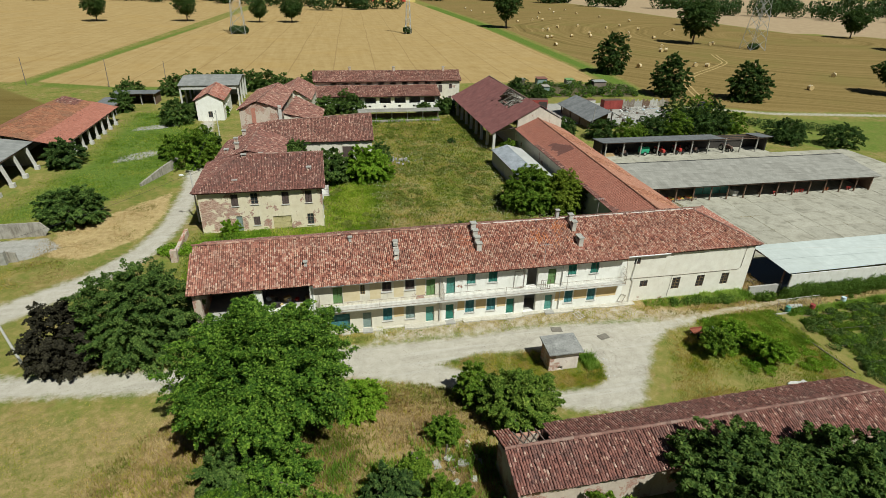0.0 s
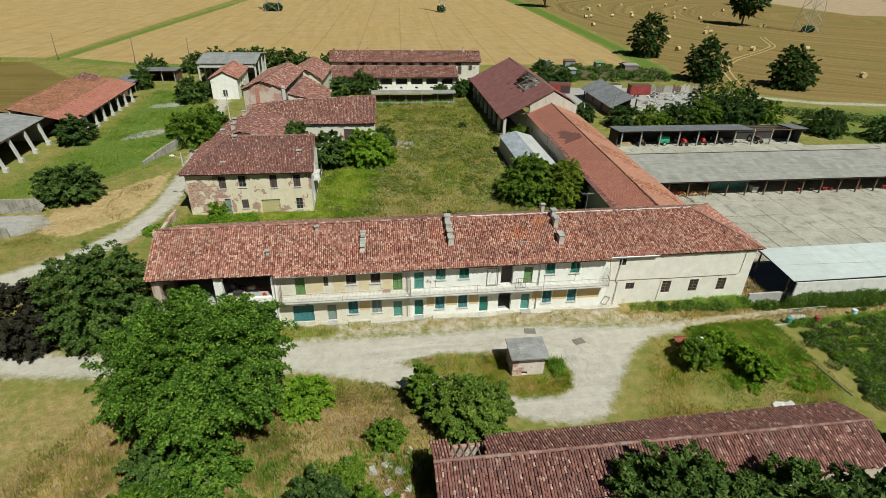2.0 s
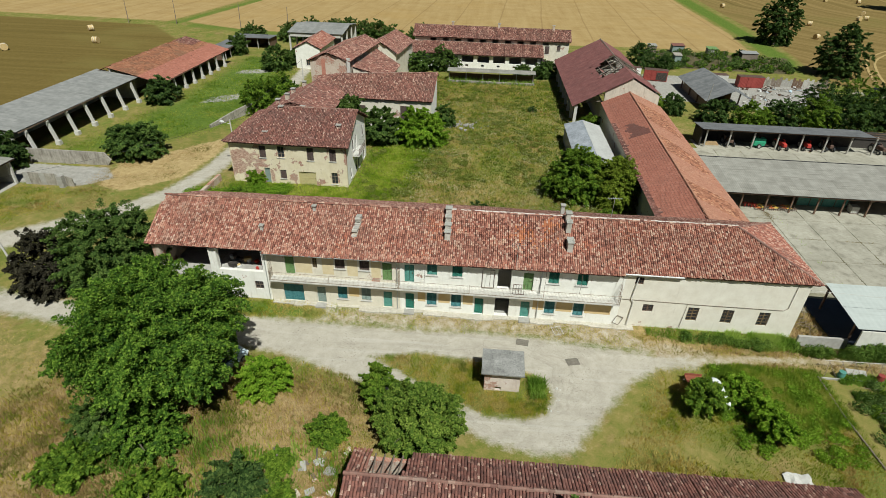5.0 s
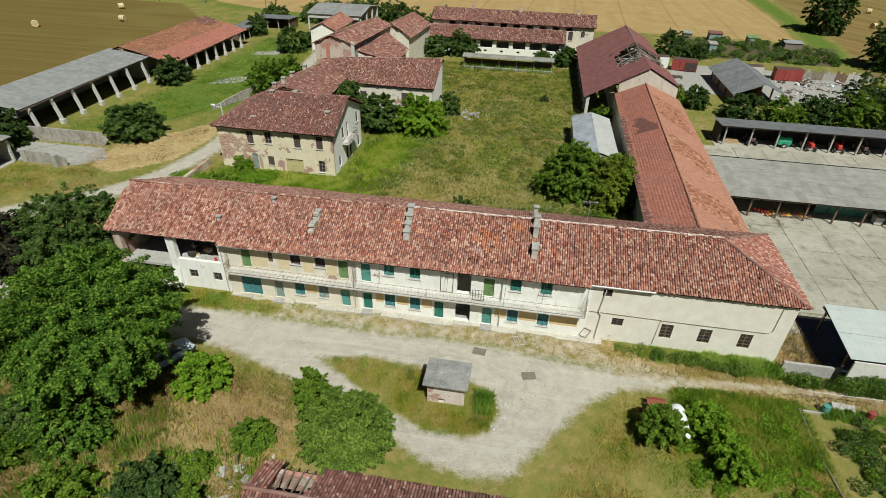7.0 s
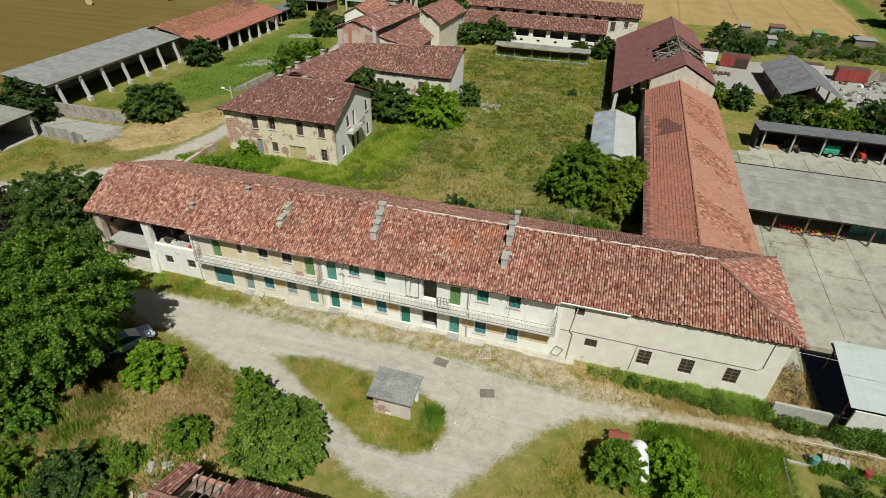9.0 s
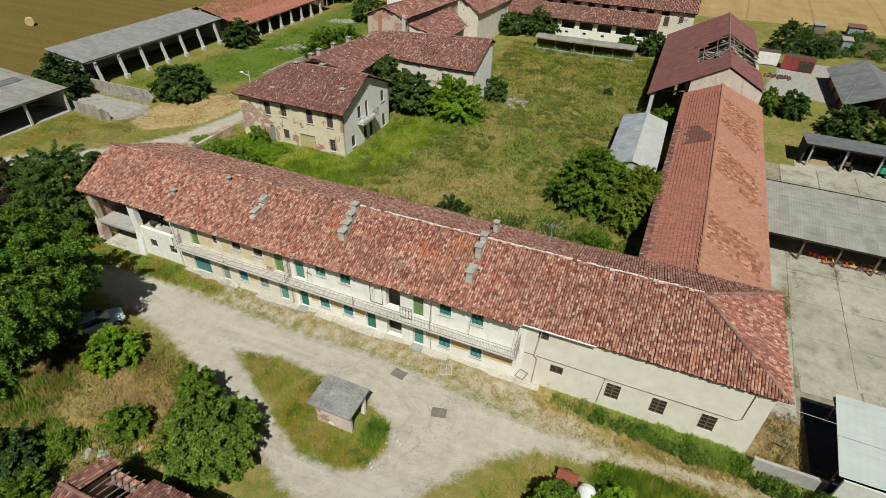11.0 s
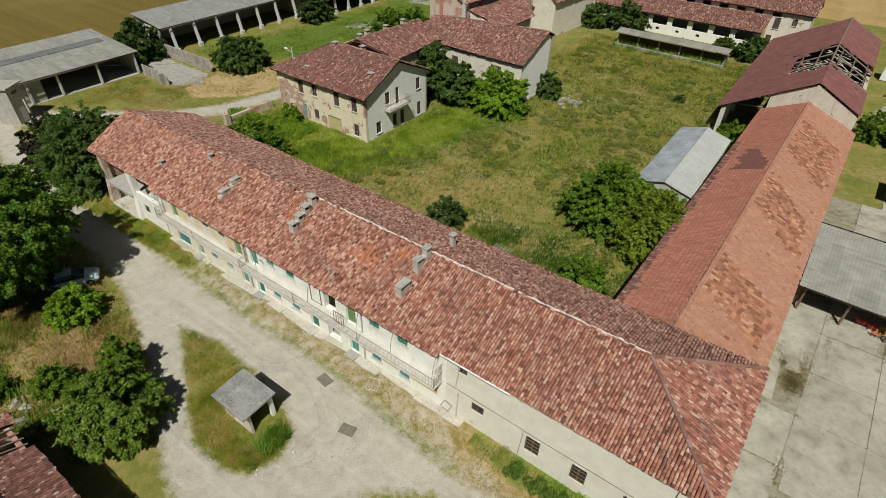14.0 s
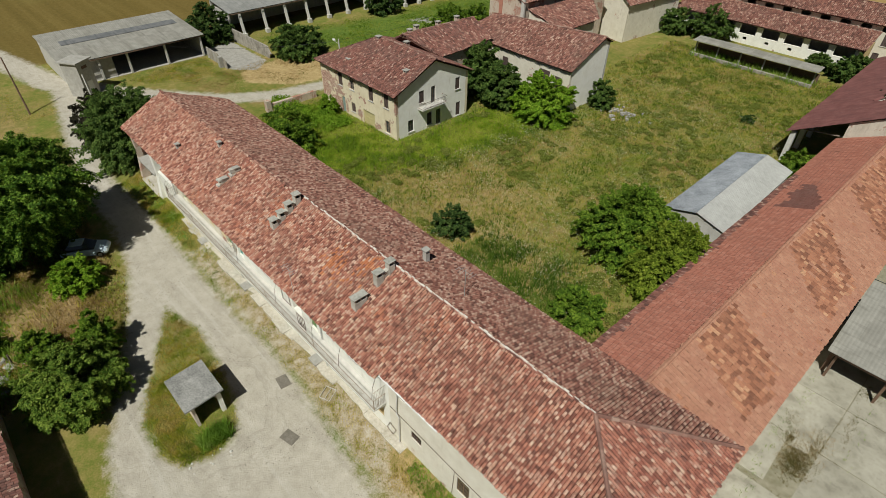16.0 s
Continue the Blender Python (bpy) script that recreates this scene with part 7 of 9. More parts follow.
tree(40.6, 36.4, 1.6, 2.6, LEAF_BRIGHT, "light green fruit tree in the garden", name="fruit_tree", z0=0.5, leaves=4200, size=0.2, clumps=34, seed=52)
tree(41.0, 34.9, 1.6, 2.7, LEAF_BRIGHT, "light green fruit tree in the garden", name="fruit_tree", z0=0.5, leaves=3600, size=0.2, clumps=30, seed=53)
tree(31.0, 76.2, 4.9, 7.6, LEAF_MID, "leafy green tree in the courtyard corner", z0=0.3, leaves=56000, size=0.155, clumps=190, seed=61)
tree(36.0, 74.4, 4.5, 7.0, LEAF_SUNNY, "broad green tree beside the tiled stable", z0=0.3, leaves=52000, size=0.15, clumps=200, seed=62)
tree(33.4, 65.0, 2.4, 3.6, LEAF_MID, "green shrub growing beside the tiled stable", "bush", "shrub", 0.1, 7000, 0.22, 40, 63)
tree(7.0, 93.4, 4.9, 6.2, LEAF_BRIGHT, "bright green fig tree in the courtyard", name="fig_tree", z0=0.1, leaves=34000, size=0.22, clumps=110, seed=64)
tree(0.6, 92.0, 3.4, 6.8, LEAF_GROVE, "dark green tree between the two houses", z0=0.2, leaves=20000, size=0.24, clumps=64, seed=65)
tree(-5.0, 93.4, 4.2, 8.4, LEAF_GROVE, "dark tree grown up over the wing roof", z0=0.5, leaves=24000, size=0.24, clumps=76, seed=66)
tree(10.6, 102.6, 2.2, 4.4, LEAF_GROVE, "dark green shrub at the white gable", "bush", "shrub", 0.1, 7000, 0.22, 40, 67)
tree(27.2, 113.6, 1.0, 1.3, LEAF_DARK, "tiny round shrub alone in the courtyard grass", "bush", "shrub", 0.05, 1500, 0.15, 16, 71)
tree(17.7, 65.7, 2.3, 3.3, LEAF_DARK, "small dark green shrub in the courtyard grass", "bush", "shrub", 0.1, 6000, 0.15, 44, 68)
tree(9.3, 62.2, 1.2, 1.3, LEAF_MID, "low green shrub in the courtyard grass", "bush", "shrub", 0.1, 2200, 0.18, 20, 69)
tree(-13.6, 72.2, 1.7, 3.2, LEAF_BRIGHT, "bright shrub against the flaking front wall", "bush", "shrub", 0.1, 4200, 0.2, 30, 70)
tree(-8.2, 63.0, 4.2, 4.0, LEAF_MID, "green shrub behind the farmhouse", "bush", "shrub", 0.1, 6500, 0.22, 40, 71)
tree(-13.0, 65.0, 3.3, 3.4, LEAF_MID, "green shrub behind the farmhouse", "bush", "shrub", 0.1, 5500, 0.22, 36, 72)
tree(-36.2, 81.2, 5.2, 5.4, LEAF_GROVE, "broad low walnut bush beside the straw patch", "bush", "bush", 0.1, 22000, 0.27, 96, 74, stems=3)
tree(-52.5, 73.2, 4.2, 7.4, LEAF_DARK, "dark tree behind the cart shed", z0=0.3, leaves=16000, size=0.24, clumps=80, seed=76)
tree(-46.4, 107.6, 4.0, 5.6, LEAF_DARK, "dark shrub between the two open sheds", "bush", "shrub", 0.1, 8000, 0.26, 46, 75)
GROVE = [(-24.0, 105.0, 4.9, 7.4), (-28.8, 110.5, 3.0, 4.6), (-23.6, 111.5, 3.8, 6.2), (-33.5, 137, 4.4, 6.6), (-31, 143, 2.8, 4.2), (-24.2, 143.5, 1.8, 3.6), (-41, 172, 5, 6), (-30, 178, 5, 6.0), (-20, 177, 5, 6.4), (-11, 172, 4.6, 6.2), (-52, 170, 4.5, 5.2), (-49, 151, 3.4, 5.8), (-4, 166, 4.2, 5.4), (6.6, 145.0, 5.0, 6.4), (0.5, 142.5, 3.6, 5.4), (31.5, 141.5, 3.4, 4.6), (26.3, 143, 2.2, 3.0), (-36, 175, 5, 7.2), (-25, 176, 5, 7.4), (-15.5, 175, 4.6, 7), (-2, 172, 4.4, 7), (5, 169, 4.2, 6.4), (38.5, 148, 3, 4.2), (-22.6, 112.5, 2.6, 5.0)]
for k, (x, y, R, H) in enumerate(GROVE):
    tree(x, y, R, H, LEAF_MID if k in (0, 1, 2, 5) else LEAF_GROVE, "leafy tree among the farm buildings", z0=0.3, leaves=8500, size=0.24, clumps=60, seed=80 + k, group="trees among the farm buildings")
LEAF_FIELD = foliage("field_tree_leaves", (0.018, 0.042, 0.009), (0.05, 0.095, 0.019), (0.115, 0.17, 0.036), 0.22)
EAST = [(84, 117, 5.2, 9.8), (90, 118, 5.6, 10.4), (96, 119, 4.4, 8.0), (51.8, 117.0, 2.2, 4.4), (55.4, 117.2, 2.9, 4.8), (37.0, 103.8, 2.3, 3.6), (62.5, 112.6, 4.0, 5.6), (69, 112.0, 4.2, 5.0), (76, 114, 4.4, 5.6), (81.5, 113, 4.6, 7.2), (87, 113.5, 5.2, 8.0), (93, 114.5, 5.0, 7.4), (99, 115, 4.0, 5.6), (108, 108, 6.0, 5.0), (40, 150, 3, 4.6), (58, 158, 4.6, 7.2), (64, 157, 3, 4.0), (105, 104, 4, 3.6), (116, 100, 5, 6)]
for k, (x, y, R, H) in enumerate(EAST):
    tree(x, y, R, H, LEAF_MID if k in (1, 3, 5, 7, 9, 12) else LEAF_FIELD, "dark leafy tree behind the machinery sheds", z0=0.2, leaves=10500, size=0.19, clumps=60, seed=110 + k, group="trees behind the machinery sheds")
FAR = [(110.6, 199.9, 8.0, 17.5), (108, 157.2, 7.0, 14.5), (130.2, 148.5, 7.6, 13.5), (213.4, 296, 13, 26), (128.5, 384.6, 12, 30), (-134.8, 406.5, 9, 18), (-82.7, 413, 8.5, 19), (-36.7, 410, 7, 15), (-15.8, 412.5, 9, 16), (330, 260, 12, 22), (190, 152, 8, 14), (360, 330, 10, 20), (300, 420, 10, 20)]
for k, (x, y, R, H) in enumerate(FAR):
    tree(x, y, R, H, LEAF_FIELD, "tall dark field tree standing alone", "tree", "field_tree", H * (0.05 if k < 3 else 0.12), 20000, R * 0.046, 150, 140 + k, group="lone trees in the fields")


def woods(name, spots, R, H, size, seed, label, leaf=LEAF_FAR):
    """Far woodland as one mass of many leafy clumps."""
    rng = np.random.default_rng(seed)
    P, N = [], []
    for x, y in spots:
        h, r = H * rng.uniform(0.7, 1.2), R * rng.uniform(0.7, 1.3)
        d = rng.normal(size=(260 if H < 2.5 else 420, 3))
        d /= np.linalg.norm(d, axis=1, keepdims=True)
        bump = 1 + 0.22 * np.sin(d[:, 0] * 6 + x) * np.sin(d[:, 1] * 7 + y)
        P.append(np.array([x, y, h * 0.52]) + d * bump[:, None] * np.array([r, r, h * 0.48]))
        N.append(d + rng.normal(size=d.shape) * 0.5)
    P = np.concatenate(P)
    P[:, 2] = np.maximum(P[:, 2], 0.2)
    alone(name, array_mesh(name, leaf_cards(P, np.concatenate(N), size, rng), 3), leaf, label, "hedge" if "hedge" in name else "plants" if "vegetable" in name or "weeds" in name else "woods", "", "stuff")


rw = random.Random(5)
woods("woods", [(-420 + k * 9 + rw.gauss(0, 4), 600 + 60 * math.sin(k * 0.07) + rw.gauss(0, 14)) for k in range(55)], 10, 16, 1.6, 6, "dark woodland along the far field edge")
woods("far_woods", [(130 + k * 13 + rw.gauss(0, 6), 840 - 6.2 * k + rw.gauss(0, 30)) for k in range(75)], 13, 20, 2.0, 7, "dark woodland behind the far fields")
woods("hedge", [(410 + k * 9 + rw.gauss(0, 5), 560 - 5.0 * k + rw.gauss(0, 14)) for k in range(40) if k % 4], 9, 14, 1.3, 8, "broken dark hedge across the far field")
for k, (H, leaf) in enumerate(((0.55, LEAF_MID), (1.2, LEAF_GROVE), (1.9, LEAF_GROVE))):
    spots = [(61 + 38 * rw.random(), 157.5 + 2.4 * rw.randrange(9) + rw.gauss(0, 0.35)) for q in range((90, 60, 26)[k])]
    woods("vegetable_rows", spots, (0.6, 0.8, 1.3)[k], H, (0.16, 0.18, 0.22)[k], 90 + k, ("low rows of vegetables in the allotment", "staked vegetables and vines in the allotment", "leafy bushes between the allotment rows")[k], leaf)
woods("field_hedge", [(100 + k * 1.8, 124 - 0.9 * k + rw.gauss(0, 0.6)) for k in range(16)], 1.7, 1.8, 0.2, 10, "dark clipped hedge beside the green field")


# ---- grass ----
def grass(name, poly, count, height, leaf, seed, label, blades=3, clump=0.0):
    """Tufts of bent blades scattered over a polygon of ground."""
    rng = np.random.default_rng(seed)
    pts = np.array(poly)
    lo, hi = pts.min(0), pts.max(0)
    P = rng.uniform(lo, hi, (count * 3, 2))
    soft = min(6.0, 0.35 * float((hi - lo).min()))
    keep = inside(P[:, 0], P[:, 1], poly, soft) > rng.uniform(0.3, 0.8, len(P))
    keep &= gravelled(P[:, 0], P[:, 1], 0.7) < rng.uniform(0.2, 0.62, len(P))
    if clump:
        f = np.array([noise.noise(Vector((x * clump, y * clump, seed))) for x, y in P])
        keep &= f > rng.uniform(-0.55, 0.35, len(P))
    blades_at(name, P[keep][:count], height, leaf, rng, label, blades)


def rubble_heap(x, y, r, count, seed):
    """A thin scatter of broken pieces as one mass."""
    rnd = random.Random(seed)
    g = G()
    for k in range(count):
        px, py, q = x + rnd.gauss(0, r * 0.6), y + rnd.gauss(0, r * 0.35), rnd.uniform(0.06, 0.22)
        g.solid([(px - q, py - q * rnd.uniform(0.3, 1), 0.04), (px + q * rnd.uniform(0.4, 1), py - q * 0.7, 0.04), (px + q, py + q * rnd.uniform(0.3, 1), 0.06), (px - q * rnd.uniform(0.4, 1), py + q * 0.7, 0.05)], (rnd.gauss(0, 0.04), rnd.gauss(0, 0.04), 0.16 + q * 0.7))
    return g


def blades_at(name, P, height, leaf, rng, label, blades=3, lift=0.0):
    """So many bent blades at every spot, as one mass."""
    n = len(P)
    P = np.repeat(P, blades, 0) + rng.normal(size=(n * blades, 2)) * (0.05 if lift else 0.09)
    z = ground_height(P[:, 0], P[:, 1]) + lift
    a = rng.uniform(0, math.tau, len(P))
    h = height * rng.uniform(0.45, 1.3, len(P))
    w = h * rng.uniform(0.025, 0.055, len(P)) + 0.01
    lean = rng.uniform(0.15, 0.75, len(P)) * h
    dx, dy = np.cos(a), np.sin(a)
    base = np.stack([P[:, 0], P[:, 1], z - 0.02], 1)
    sidev = np.stack([-dy * w, dx * w, 0 * w], 1)
    tip = base + np.stack([dx * lean, dy * lean, h], 1)
    V = np.stack([base - sidev * 1.3, base + sidev * 1.3, tip], 1).reshape(-1, 3)
    alone(name, array_mesh(name, V, 3), leaf, label, "grass", "", "stuff")


def joint_weeds():
    """Spots along the joints of the slab yard, thick in some stretches and bare in others."""
    rng = np.random.default_rng(57)
    P = []
    for k in range(9500):
        if rng.random() < 0.55:
            y = rng.uniform(52.5, 97)
            x = 51.42 + 4.45 * rng.integers(0, 13) + (y - 57) * 0.035
        else:
            x, y = rng.uniform(48.5, 108), 56.85 + 5.1 * rng.integers(0, 8)
        if noise.noise(Vector((x * 0.35, y * 0.35, 4.0))) + 0.35 * noise.noise(Vector((x * 2.1, y * 2.1, 1.0))) > 0.05 + 0.02 * max(0.0, x - 58) + rng.normal() * 0.12:
            P.append((x + rng.normal() * 0.06, y + rng.normal() * 0.06))
    for x, y, sx, sy, n in ((50.9, 65.3, 0.42, 0.75, 900), (51.4, 67.6, 0.22, 0.7, 300), (49.9, 66.9, 0.2, 0.5, 160), (49.4, 68.6, 0.3, 0.5, 110), (52.6, 70.6, 0.2, 1.3, 150), (56.4, 73.2, 0.3, 0.6, 260), (52.6, 74.9, 0.35, 0.4, 160), (51.4, 56.5, 0.25, 0.8, 100)):
        P += [(x + rng.normal() * sx, y + rng.normal() * sy) for k in range(n)]
    return np.array(P), rng


spots, rng = joint_weeds()
blades_at("joint_weeds", spots, 0.12, GRASS_JOINT, rng, "dry and green weeds in the joints of the slab yard", 4, 0.08)


COURT = [(-1, 58.2), (30, 56.6), (38, 58), (37.4, 81), (31.3, 81.8), (31.3, 99), (34, 105), (34, 138), (3, 138), (3, 112), (8.6, 111), (8.6, 98), (-6, 98), (-0.8, 87), (-0.8, 73.7), (-19, 73.7), (-19, 60), (-13, 58.6)]
grass("courtyard_grass", COURT, 76000, 0.22, GRASS_OLIVE, 201, "tall uncut olive meadow grass in the courtyard", 3)
grass("courtyard_green_grass", COURT, 17000, 0.32, GRASS_GREEN, 202, "green uncut grass in the courtyard", 3, 0.16)
grass("courtyard_weeds", COURT, 8000, 0.4, REED_DARK, 233, "clumps of darker tall weeds in the courtyard", 4, 0.35)
grass("tree_foot_weeds", [(20, 60), (33, 58), (33, 68), (28, 71), (20, 68)], 3000, 0.55, REED_DARK, 234, "tall weeds and thistles round the courtyard tree", 4, 0.4)
grass("courtyard_dry_grass", COURT, 21000, 0.26, GRASS_DRY, 222, "dry yellow grass patches in the courtyard", 3, 0.13)
rc = random.Random(91)
clumps = []
while len(clumps) < 620:
    x, y = rc.uniform(0, 37), rc.uniform(59, 130)
    if inside(np.array([x]), np.array([y]), COURT, 0.8)[0] > 0.9 and noise.noise(Vector((x * 0.13, y * 0.13, 7.0))) + 0.5 * noise.noise(Vector((x * 0.5, y * 0.5, 2.0))) > 0.1 + rc.gauss(0, 0.12):
        clumps.append((x, y))
woods("umbel_weeds", clumps, 0.42, 0.45, 0.10, 92, "clumps of pale olive umbel weeds in the courtyard", LEAF_OLIVE)
alone("scrap_pile", rubble_heap(55.2, 137.4, 1.9, 70, 94), IRON, "low pile of rusty scrap beside the barn", "scrap", "", "stuff")
alone("rubble_patch", rubble_heap(13.6, 102.6, 2.6, 46, 93), CONCRETE, "low scatter of pale rubble in the courtyard grass", "rubble", "", "stuff")
grass("trough_weeds", [(8, 132.4), (29, 132.4), (29, 136.5), (8, 136.5)], 700, 0.9, REED, 232, "tall weeds grown through the feeding trough", 4, 0.4)
grass("villa_grass", [(-18, 60), (-3, 58), (5, 70), (9, 88), (8, 97), (1, 97), (-0.5, 73.8), (-17, 73)], 24000, 0.34, GRASS_LUSH, 203, "lush bright green grass around the old house", 3)
grass("meadow_grass", [(-50, 79), (-37, 84), (-27, 97), (-26, 118), (-30, 150), (-46, 150), (-46, 108)], 18000, 0.24, GRASS_GREEN, 204, "lush meadow grass between the sheds", 3, 0.15)
grass("dry_grass", [(-12, 39.5), (2, 38.5), (10, 37), (12, 29), (10, 20), (-16, 20), (-20, 30)], 38000, 0.26, GRASS_DRY, 205, "tall dry brown grass on the rough slope", 3, 0.25)
grass("slope_olive_grass", [(-12, 39.5), (2, 38.5), (10, 37), (12, 29), (10, 20), (-16, 20), (-20, 30)], 11000, 0.34, GRASS_OLIVE, 223, "patches of olive grass on the dry slope", 3, 0.22)
grass("slope_green_weeds", [(-8, 30), (4, 33), (11, 30), (10, 18), (-12, 18)], 2600, 0.6, REED, 224, "tall green weeds on the dry slope", 4, 0.3)
grass("verge_grass", [(3, 46.3), (32, 46.4), (47.5, 46.9), (47.5, 44.2), (20, 44.4), (3, 44.6)], 5200, 0.17, GRASS_OLIVE, 206, "yellowing verge grass along the house front", 3, 0.5)
grass("verge_green", [(-14, 46.9), (4, 46.9), (6, 45.4), (-3, 44.6), (-14, 44.3)], 3600, 0.2, GRASS_OLIVE, 207, "green verge grass along the house front", 3, 0.5)
grass("tall_weeds", [(34, 47.0), (41, 46.95), (41.5, 45.6), (38, 45.2), (34, 46.0)], 900, 0.24, REED, 208, "low green weeds along the granary wall", 4, 0.7)
grass("tall_weeds", [(40.6, 46.95), (45.0, 46.95), (48.0, 46.6), (47.6, 45.3), (43.2, 45.0), (40.4, 45.9)], 1300, 0.5, REED, 209, "dense tall green weeds along the granary wall", 4, 0.8)
grass("tall_weeds", [(47.5, 45.5), (56, 45.3), (63, 45.1), (63, 44.3), (54, 44.5), (48, 44.9)], 1300, 0.46, REED_DARK, 210, "tall dark weeds before the canopy wall", 4, 0.6)
rt = random.Random(83)
woods("wall_weeds", [(37.4 + 25 * q + rt.gauss(0, 0.2), 46.35 - 0.055 * 25 * q - abs(rt.gauss(0, 0.5))) for q in (rt.random() ** 1.4 for k in range(105)) if math.sin(q * 31) + math.sin(q * 13) > -0.7 + rt.gauss(0, 0.5)], 0.34, 0.8, 0.08, 84, "dense leafy green weeds against the granary wall", LEAF_WEED)
woods("canopy_weeds", [(rt.uniform(51.5, 70), 44.95 + rt.gauss(0, 0.2)) for k in range(190)], 0.45, 1.65, 0.085, 85, "dense leafy green weeds before the pale canopy wall", LEAF_WEED)
woods("villa_weeds", [(-21.6 + 13 * q + rt.gauss(0, 0.5), 68.3 + 2.6 * q + rt.gauss(0, 0.9)) for q in (rt.random() for k in range(90))], 0.6, 0.95, 0.11, 86, "lush broad-leaved weeds before the old house", LEAF_BRIGHT)
grass("island_grass", ISLAND, 6500, 0.17, GRASS_OLIVE, 209, "rough grass on the island in the road", 3, 0.3)
grass("island_green_grass", [(16, 40.4), (18.4, 40.5), (18.6, 37), (22, 36.9), (24.2, 38.5), (23.6, 35.6), (19.2, 35.2), (16.2, 36.6)], 2400, 0.2, GRASS_OLIVE, 218, "rough olive grass round the hut", 3)
grass("hut_weeds", [(22.7, 37.0), (24.0, 37.2), (24.0, 39.0), (22.8, 39.2)], 300, 0.62, REED, 210, "tall reedy weeds beside the hut", 5)
grass("garden_grass", [(35, 42), (40, 42.9), (48.2, 43.2), (48.6, 34), (46, 27), (33, 29.5), (28.5, 31), (32.5, 37.5)], 16000, 0.2, GRASS_OLIVE, 211, "rough grass around the fruit trees", 3, 0.2)
grass("garden_green_grass", [(38, 42.2), (41, 43.0), (47.8, 43.0), (48.2, 37), (44, 35.5), (40, 37.5)], 11000, 0.34, GRASS_GREEN, 212, "long lush green grass in the garden", 3)
grass("track_grass", [(34, 45.2), (60, 46), (100, 48), (100, 45), (48.5, 42.9), (35, 42.2)], 5200, 0.28, GRASS_DRY, 213, "dry grass on both sides of the track", 3, 0.3)
grass("mown_grass", [(-60, 39.5), (-30, 41), (-14, 40), (-13, 28), (-60, 22)], 9000, 0.14, GRASS_OLIVE, 214, "short mown yellowing grass south of the road", 3, 0.2)
grass("lane_grass", [(-34, 68), (-26.5, 73), (-25, 90), (-38, 78), (-38, 62), (-33, 60), (-27, 66)], 6000, 0.16, GRASS_DRY, 215, "straw-strewn dry grass beside the lane", 3, 0.3)
grass("shed_meadow", [(-46, 55.5), (-42, 56.5), (-36, 63.5), (-33, 68.2), (-38, 68.6), (-46, 68.4)], 5000, 0.18, GRASS_OLIVE, 225, "rough grass before the cart shed", 3, 0.3)
grass("west_verge", [(-58, 36), (-48, 40), (-38, 45), (-38, 40), (-58, 28)], 4000, 0.16, GRASS_OLIVE, 226, "rough yellowing grass beside the lane", 3, 0.3)
grass("south_green", [(29.5, 31), (33, 33), (48, 25), (40, 28.6), (28, 29)], 2600, 0.4, GRASS_OLIVE, 216, "rough grass behind the outbuilding", 3)
rng = np.random.default_rng(220)
P = rng.uniform((6, 58), (34, 116), (30000, 2))
f = np.array([noise.noise(Vector((x * 0.3, y * 0.3, 4.2))) for x, y in P])
P = P[(f > rng.uniform(-0.25, 0.42, len(P))) & (inside(P[:, 0], P[:, 1], COURT, 0.5) > 0.5)][:11000]
C = np.column_stack([P, 0.5 + rng.random(len(P)) * 0.25])
alone("meadow_flowers", array_mesh("meadow_flowers", leaf_cards(C, np.tile([0, 0, 1.0], (len(C), 1)) + rng.normal(size=C.shape) * 0.2, 0.07, rng, 1.0), 3), FLOWER, "white umbel flowers in the courtyard grass", "flowers", "", "stuff")


# ---- on and along the farmhouse ----
def on_slope(y):
    return 6.48 + (y - 46.68) * 0.482


def stack(x, y0, y1, h, w=0.52, vents=1, plinth=0.0, label="old plastered chimney stack with a slab cap"):
    """A low chimney from y0 to y1 up the slope: a shaft, uprights with smoke openings between, and a slab on top."""
    ch = thing("chimney", (x, (y0 + y1) / 2, on_slope((y0 + y1) / 2)), label, "chimney", "chimneys on the roofs")
    zt = on_slope(y1 if y1 < 52 else y0) + h
    part("shaft", G().box(x - w / 2, y0, on_slope(y0) - 0.5, x + w / 2, y1, zt - 0.34), STACK, ch)
    n = vents + 1
    t = (y1 - y0) * 0.16 / n + 0.05
    for k in range(n):
        y = y0 + (y1 - y0 - t) * k / vents
        part("upright", G().box(x - w / 2 + 0.015, y, zt - 0.338, x + w / 2 - 0.015, y + t, zt - 0.07), STACK, ch)
    part("flue", G().box(x - w / 2 + 0.1, y0 + 0.06, zt - 0.337, x + w / 2 - 0.1, y1 - 0.06, zt - 0.3), DARK, ch)
    part("cap", G().solid([(x - w / 2 - 0.07, y0 - 0.07, zt - 0.068), (x + w / 2 + 0.07, y0 - 0.07, zt - 0.06), (x + w / 2 + 0.07, y1 + 0.07, zt - 0.04), (x - w / 2 - 0.07, y1 + 0.07, zt - 0.05)], (0.015, 0, 0.075)), CAPSTONE, ch)
    if plinth:
        part("plinth", G().solid([(x - w / 2 + 0.06, y1, on_slope(y1) - 0.4), (x - w / 2 + 0.06, y1 + plinth, on_slope(y1 + plinth) - 0.4), (x - w / 2 + 0.06, y1 + plinth, on_slope(y1 + plinth) + 0.42), (x - w / 2 + 0.06, y1, on_slope(y1) + 0.5)], (w - 0.12, 0, 0)), STACK, ch)
    return ch


